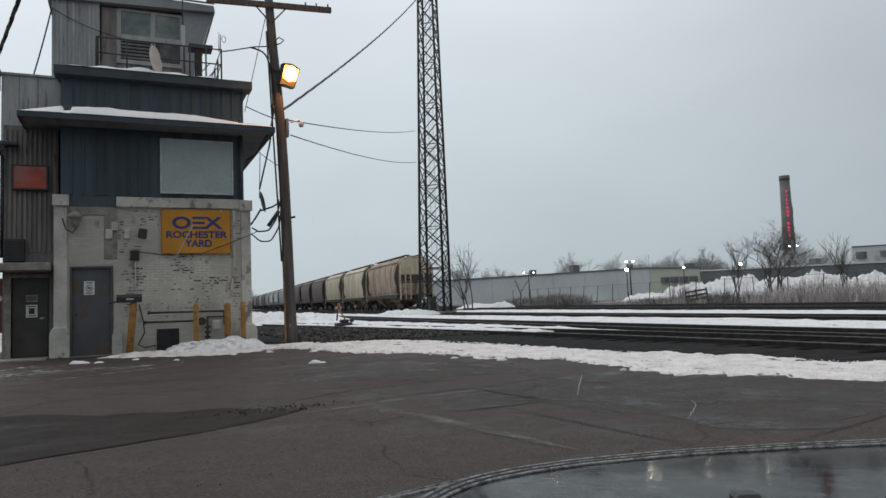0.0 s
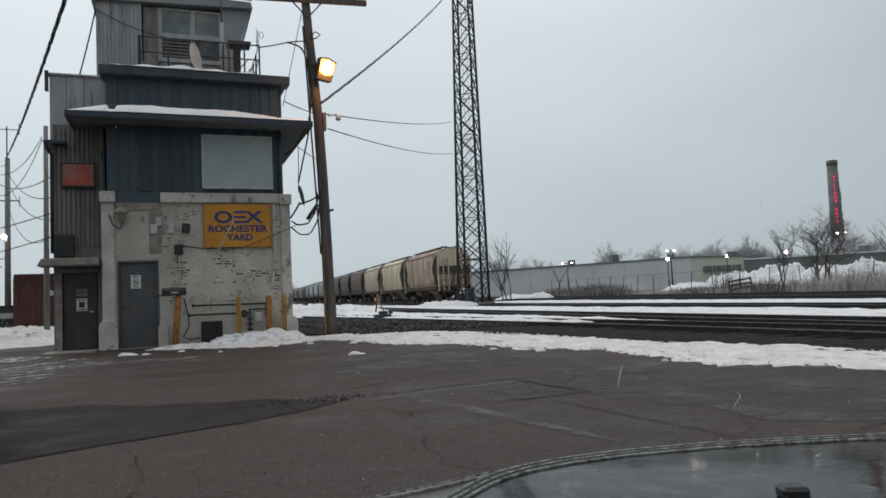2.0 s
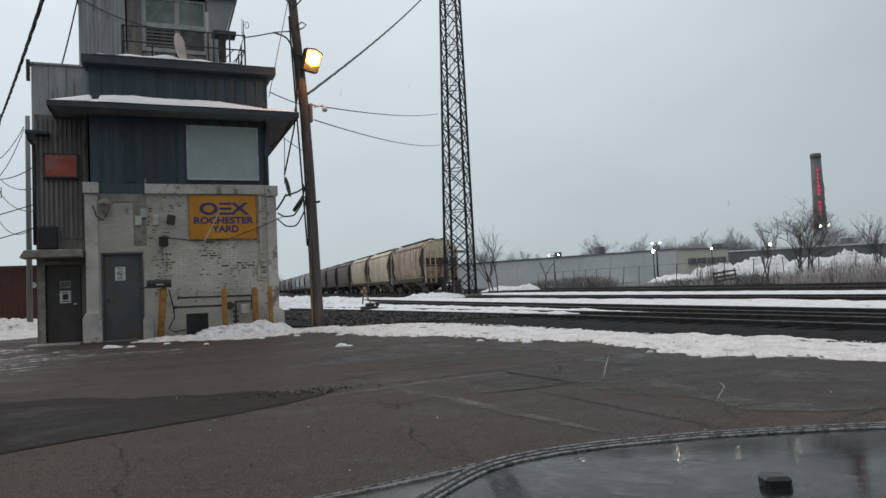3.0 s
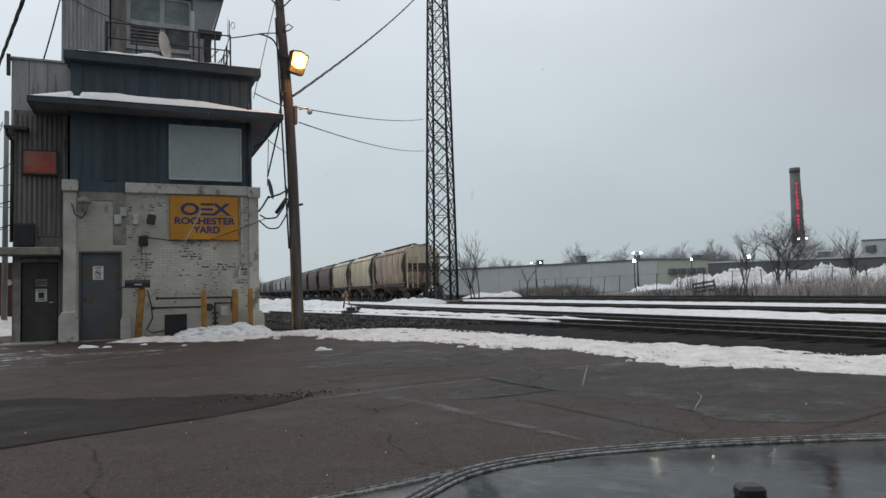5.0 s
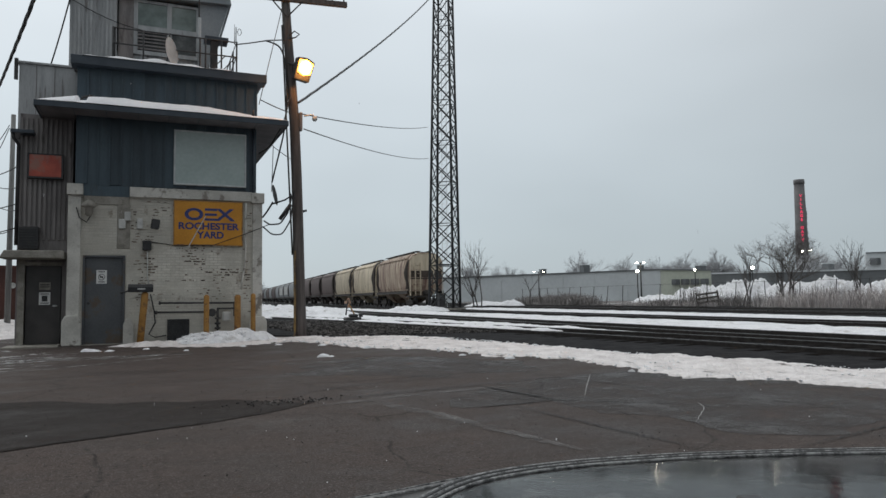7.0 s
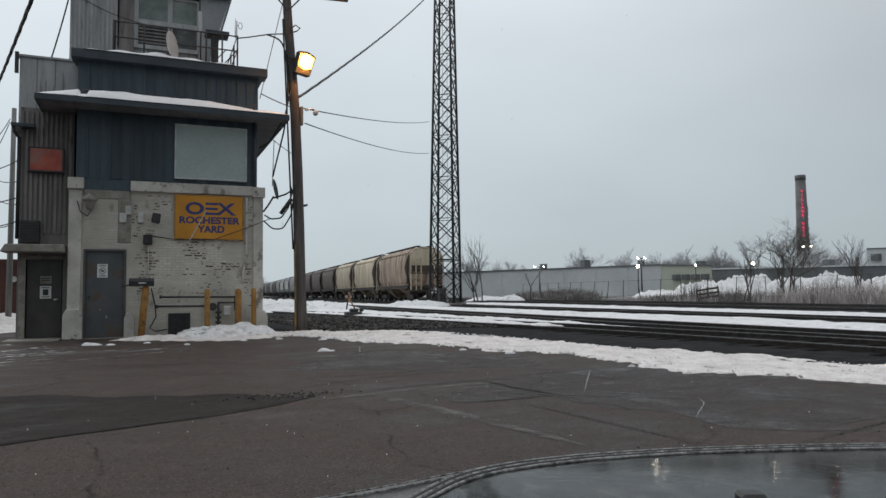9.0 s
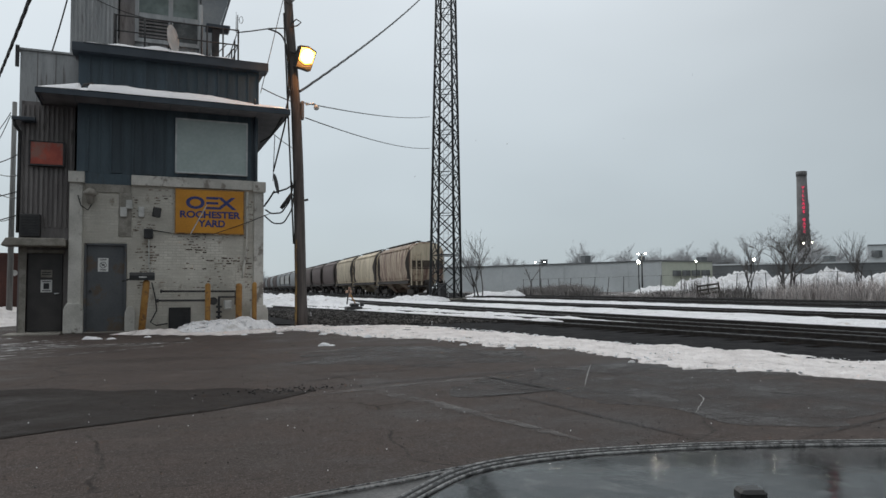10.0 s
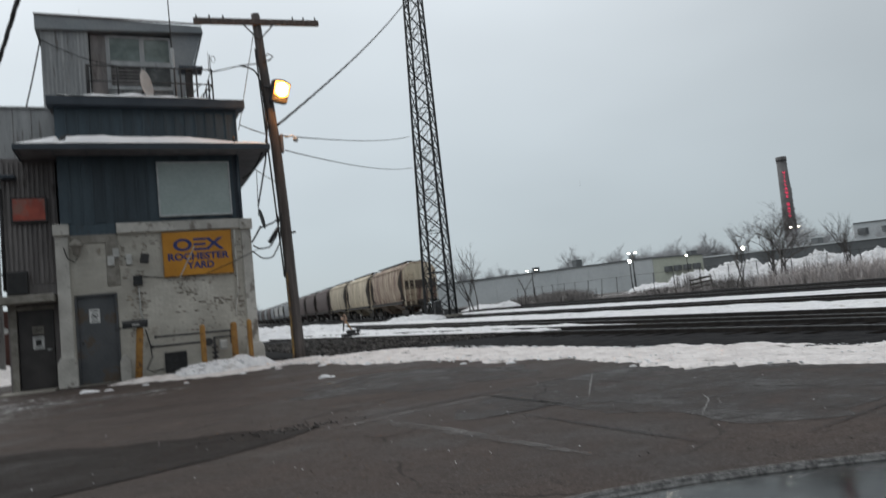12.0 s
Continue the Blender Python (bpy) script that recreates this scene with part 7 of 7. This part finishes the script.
        tube(bm, [(1.30, wy - 0.1, 0.31), (1.30, wy + 0.1, 0.31)], 0.31, 20)
        part("wheel", bm, M_rubberdark, c)
    bm = bmesh.new()
    box(bm, (-0.016, -0.014, 0), (0.015, 0.014, 0.017), pose(0.668, 0.632, 0.762, 0, 0, -24))
    part("washer_nozzle", bm, M_rubberdark, c, "small black washer nozzle", 0.004)


far_side()
left_side()
car_bonnet()


# ---- bricks, last ----
def bricks():
    L, h, g = 0.205, 0.068, 0.010
    rnd = random.Random(7)
    bm = bmesh.new()
    box(bm, (0, 0, 0), (L - g, 0.03, h - g))
    me = mesh_of("brick", bm, M_brick)
    joined = bmesh.new()
    count = 0
    openings = [(-1.30, -0.31, -1, 2.17), (-0.53, -0.24, 2.33, 3.7), (-1.4, -0.26, 3.40, 4)]
    for row in range(53):
        z = 0.02 + row * h
        x = -1.34 - (L / 2 if row % 2 else 0)
        while x < 2.72:
            a, b = max(x, -1.33), min(x + L - g, 2.71)
            x += L
            if b - a < 0.03:
                continue
            skip = False
            for o in openings:
                if z + h > o[2] and z < o[3] and b > o[0] and a < o[1]:
                    if a < o[0] - 0.04:
                        b = min(b, o[0])
                    elif b > o[1] + 0.04:
                        a = max(a, o[1])
                    else:
                        skip = True
            if skip:
                continue
            y = WALL - rnd.uniform(0.0, 0.006)
            if b - a > L - g - 0.002 and count < 300 and 0.15 < a < 2.6 and 1.15 < z < 2.45:
                share("brick", me, office, pose(a, y, z))
                count += 1
            else:
                box(joined, (a, y, z), (b, WALL + 0.03, z + h - g))
    tagged(part("brickwork", joined, M_brick, office, "white painted bricks"), kind="stuff")
    # flakes where the paint has come off, course by course
    flakes = bmesh.new()
    for cx, cz, sx, sz, many in ((0.15, 1.75, 0.16, 0.22, 48), (-0.18, 2.9, 0.08, 0.4, 22), (0.55, 3.25, 0.2, 0.12, 22), (1.25, 2.27, 0.22, 0.10, 32), (1.30, 1.98, 0.13, 0.06, 22), (2.1, 1.72, 0.34, 0.05, 36), (1.75, 1.55, 0.3, 0.12, 16),
                                 (2.3, 2.35, 0.3, 0.05, 14), (0.0, 1.2, 0.12, 0.2, 24), (2.6, 1.3, 0.1, 0.3, 26), (2.62, 3.2, 0.06, 0.25, 14), (-0.5, 2.25, 0.3, 0.03, 6), (1.6, 1.15, 0.8, 0.1, 14), (0.1, 2.62, 0.12, 0.1, 12), (1.9, 0.9, 0.6, 0.3, 18)):
        for _ in range(many):
            x, z = rnd.gauss(cx, sx), rnd.gauss(cz, sz)
            z = 0.02 + round((z - 0.02) / h) * h + rnd.uniform(0.004, 0.02)
            if not 0.7 < z < 3.5 or not -0.22 < x < 2.66:
                continue
            a, b = rnd.uniform(0.012, 0.075), rnd.uniform(0.008, 0.02)
            prism(flakes, [(x + a * math.cos(q) * rnd.uniform(0.6, 1.2), z + b + b * math.sin(q) * rnd.uniform(0.6, 1.2)) for q in [math.tau * i / 7 for i in range(7)]], WALL - 0.0085, WALL + 0.002, "y")
    tagged(part("flaked_paint", flakes, M_barebrick, office, "dark brick where the paint has flaked off"), kind="stuff")


bricks()


# ---- falling snow ----
def snowfall():
    rnd = random.Random(23)
    flakes = []
    for k in range(70):
        d = rnd.uniform(1.6, 9.0)
        a = radians(23.5 + rnd.uniform(-30, 30))
        r = rnd.uniform(0.0028, 0.0048)
        bm = bmesh.new()
        bmesh.ops.create_icosphere(bm, subdivisions=1, radius=r)
        for v in bm.verts:
            v.co *= rnd.uniform(0.75, 1.25)
        ob = tagged(part("snowflake", bm, M_flake), "small white falling snowflake", "snowflake", "falling snowflakes")
        ob["speed"] = rnd.uniform(0.95, 1.35)
        flakes.append((ob, d * math.sin(a), d * math.cos(a), rnd.uniform(0.4, 15.0), rnd.uniform(0.95, 1.35), rnd.uniform(-0.18, 0.05), rnd.uniform(0, 6)))
        del ob["speed"]
    return flakes


FLAKES = snowfall()


def motions():
    for ob, x, y, z, speed, drift, phase in FLAKES:
        rows = []
        for k in range(13):
            fall = min(speed * k, z - 0.02)
            t = fall / speed
            rows.append((float(k), pose(x + drift * t + 0.05 * math.sin(phase + t), y + 0.04 * math.cos(phase + t), z - fall, 0, 0, 20 * t)))
        walk(ob, rows)


motions()
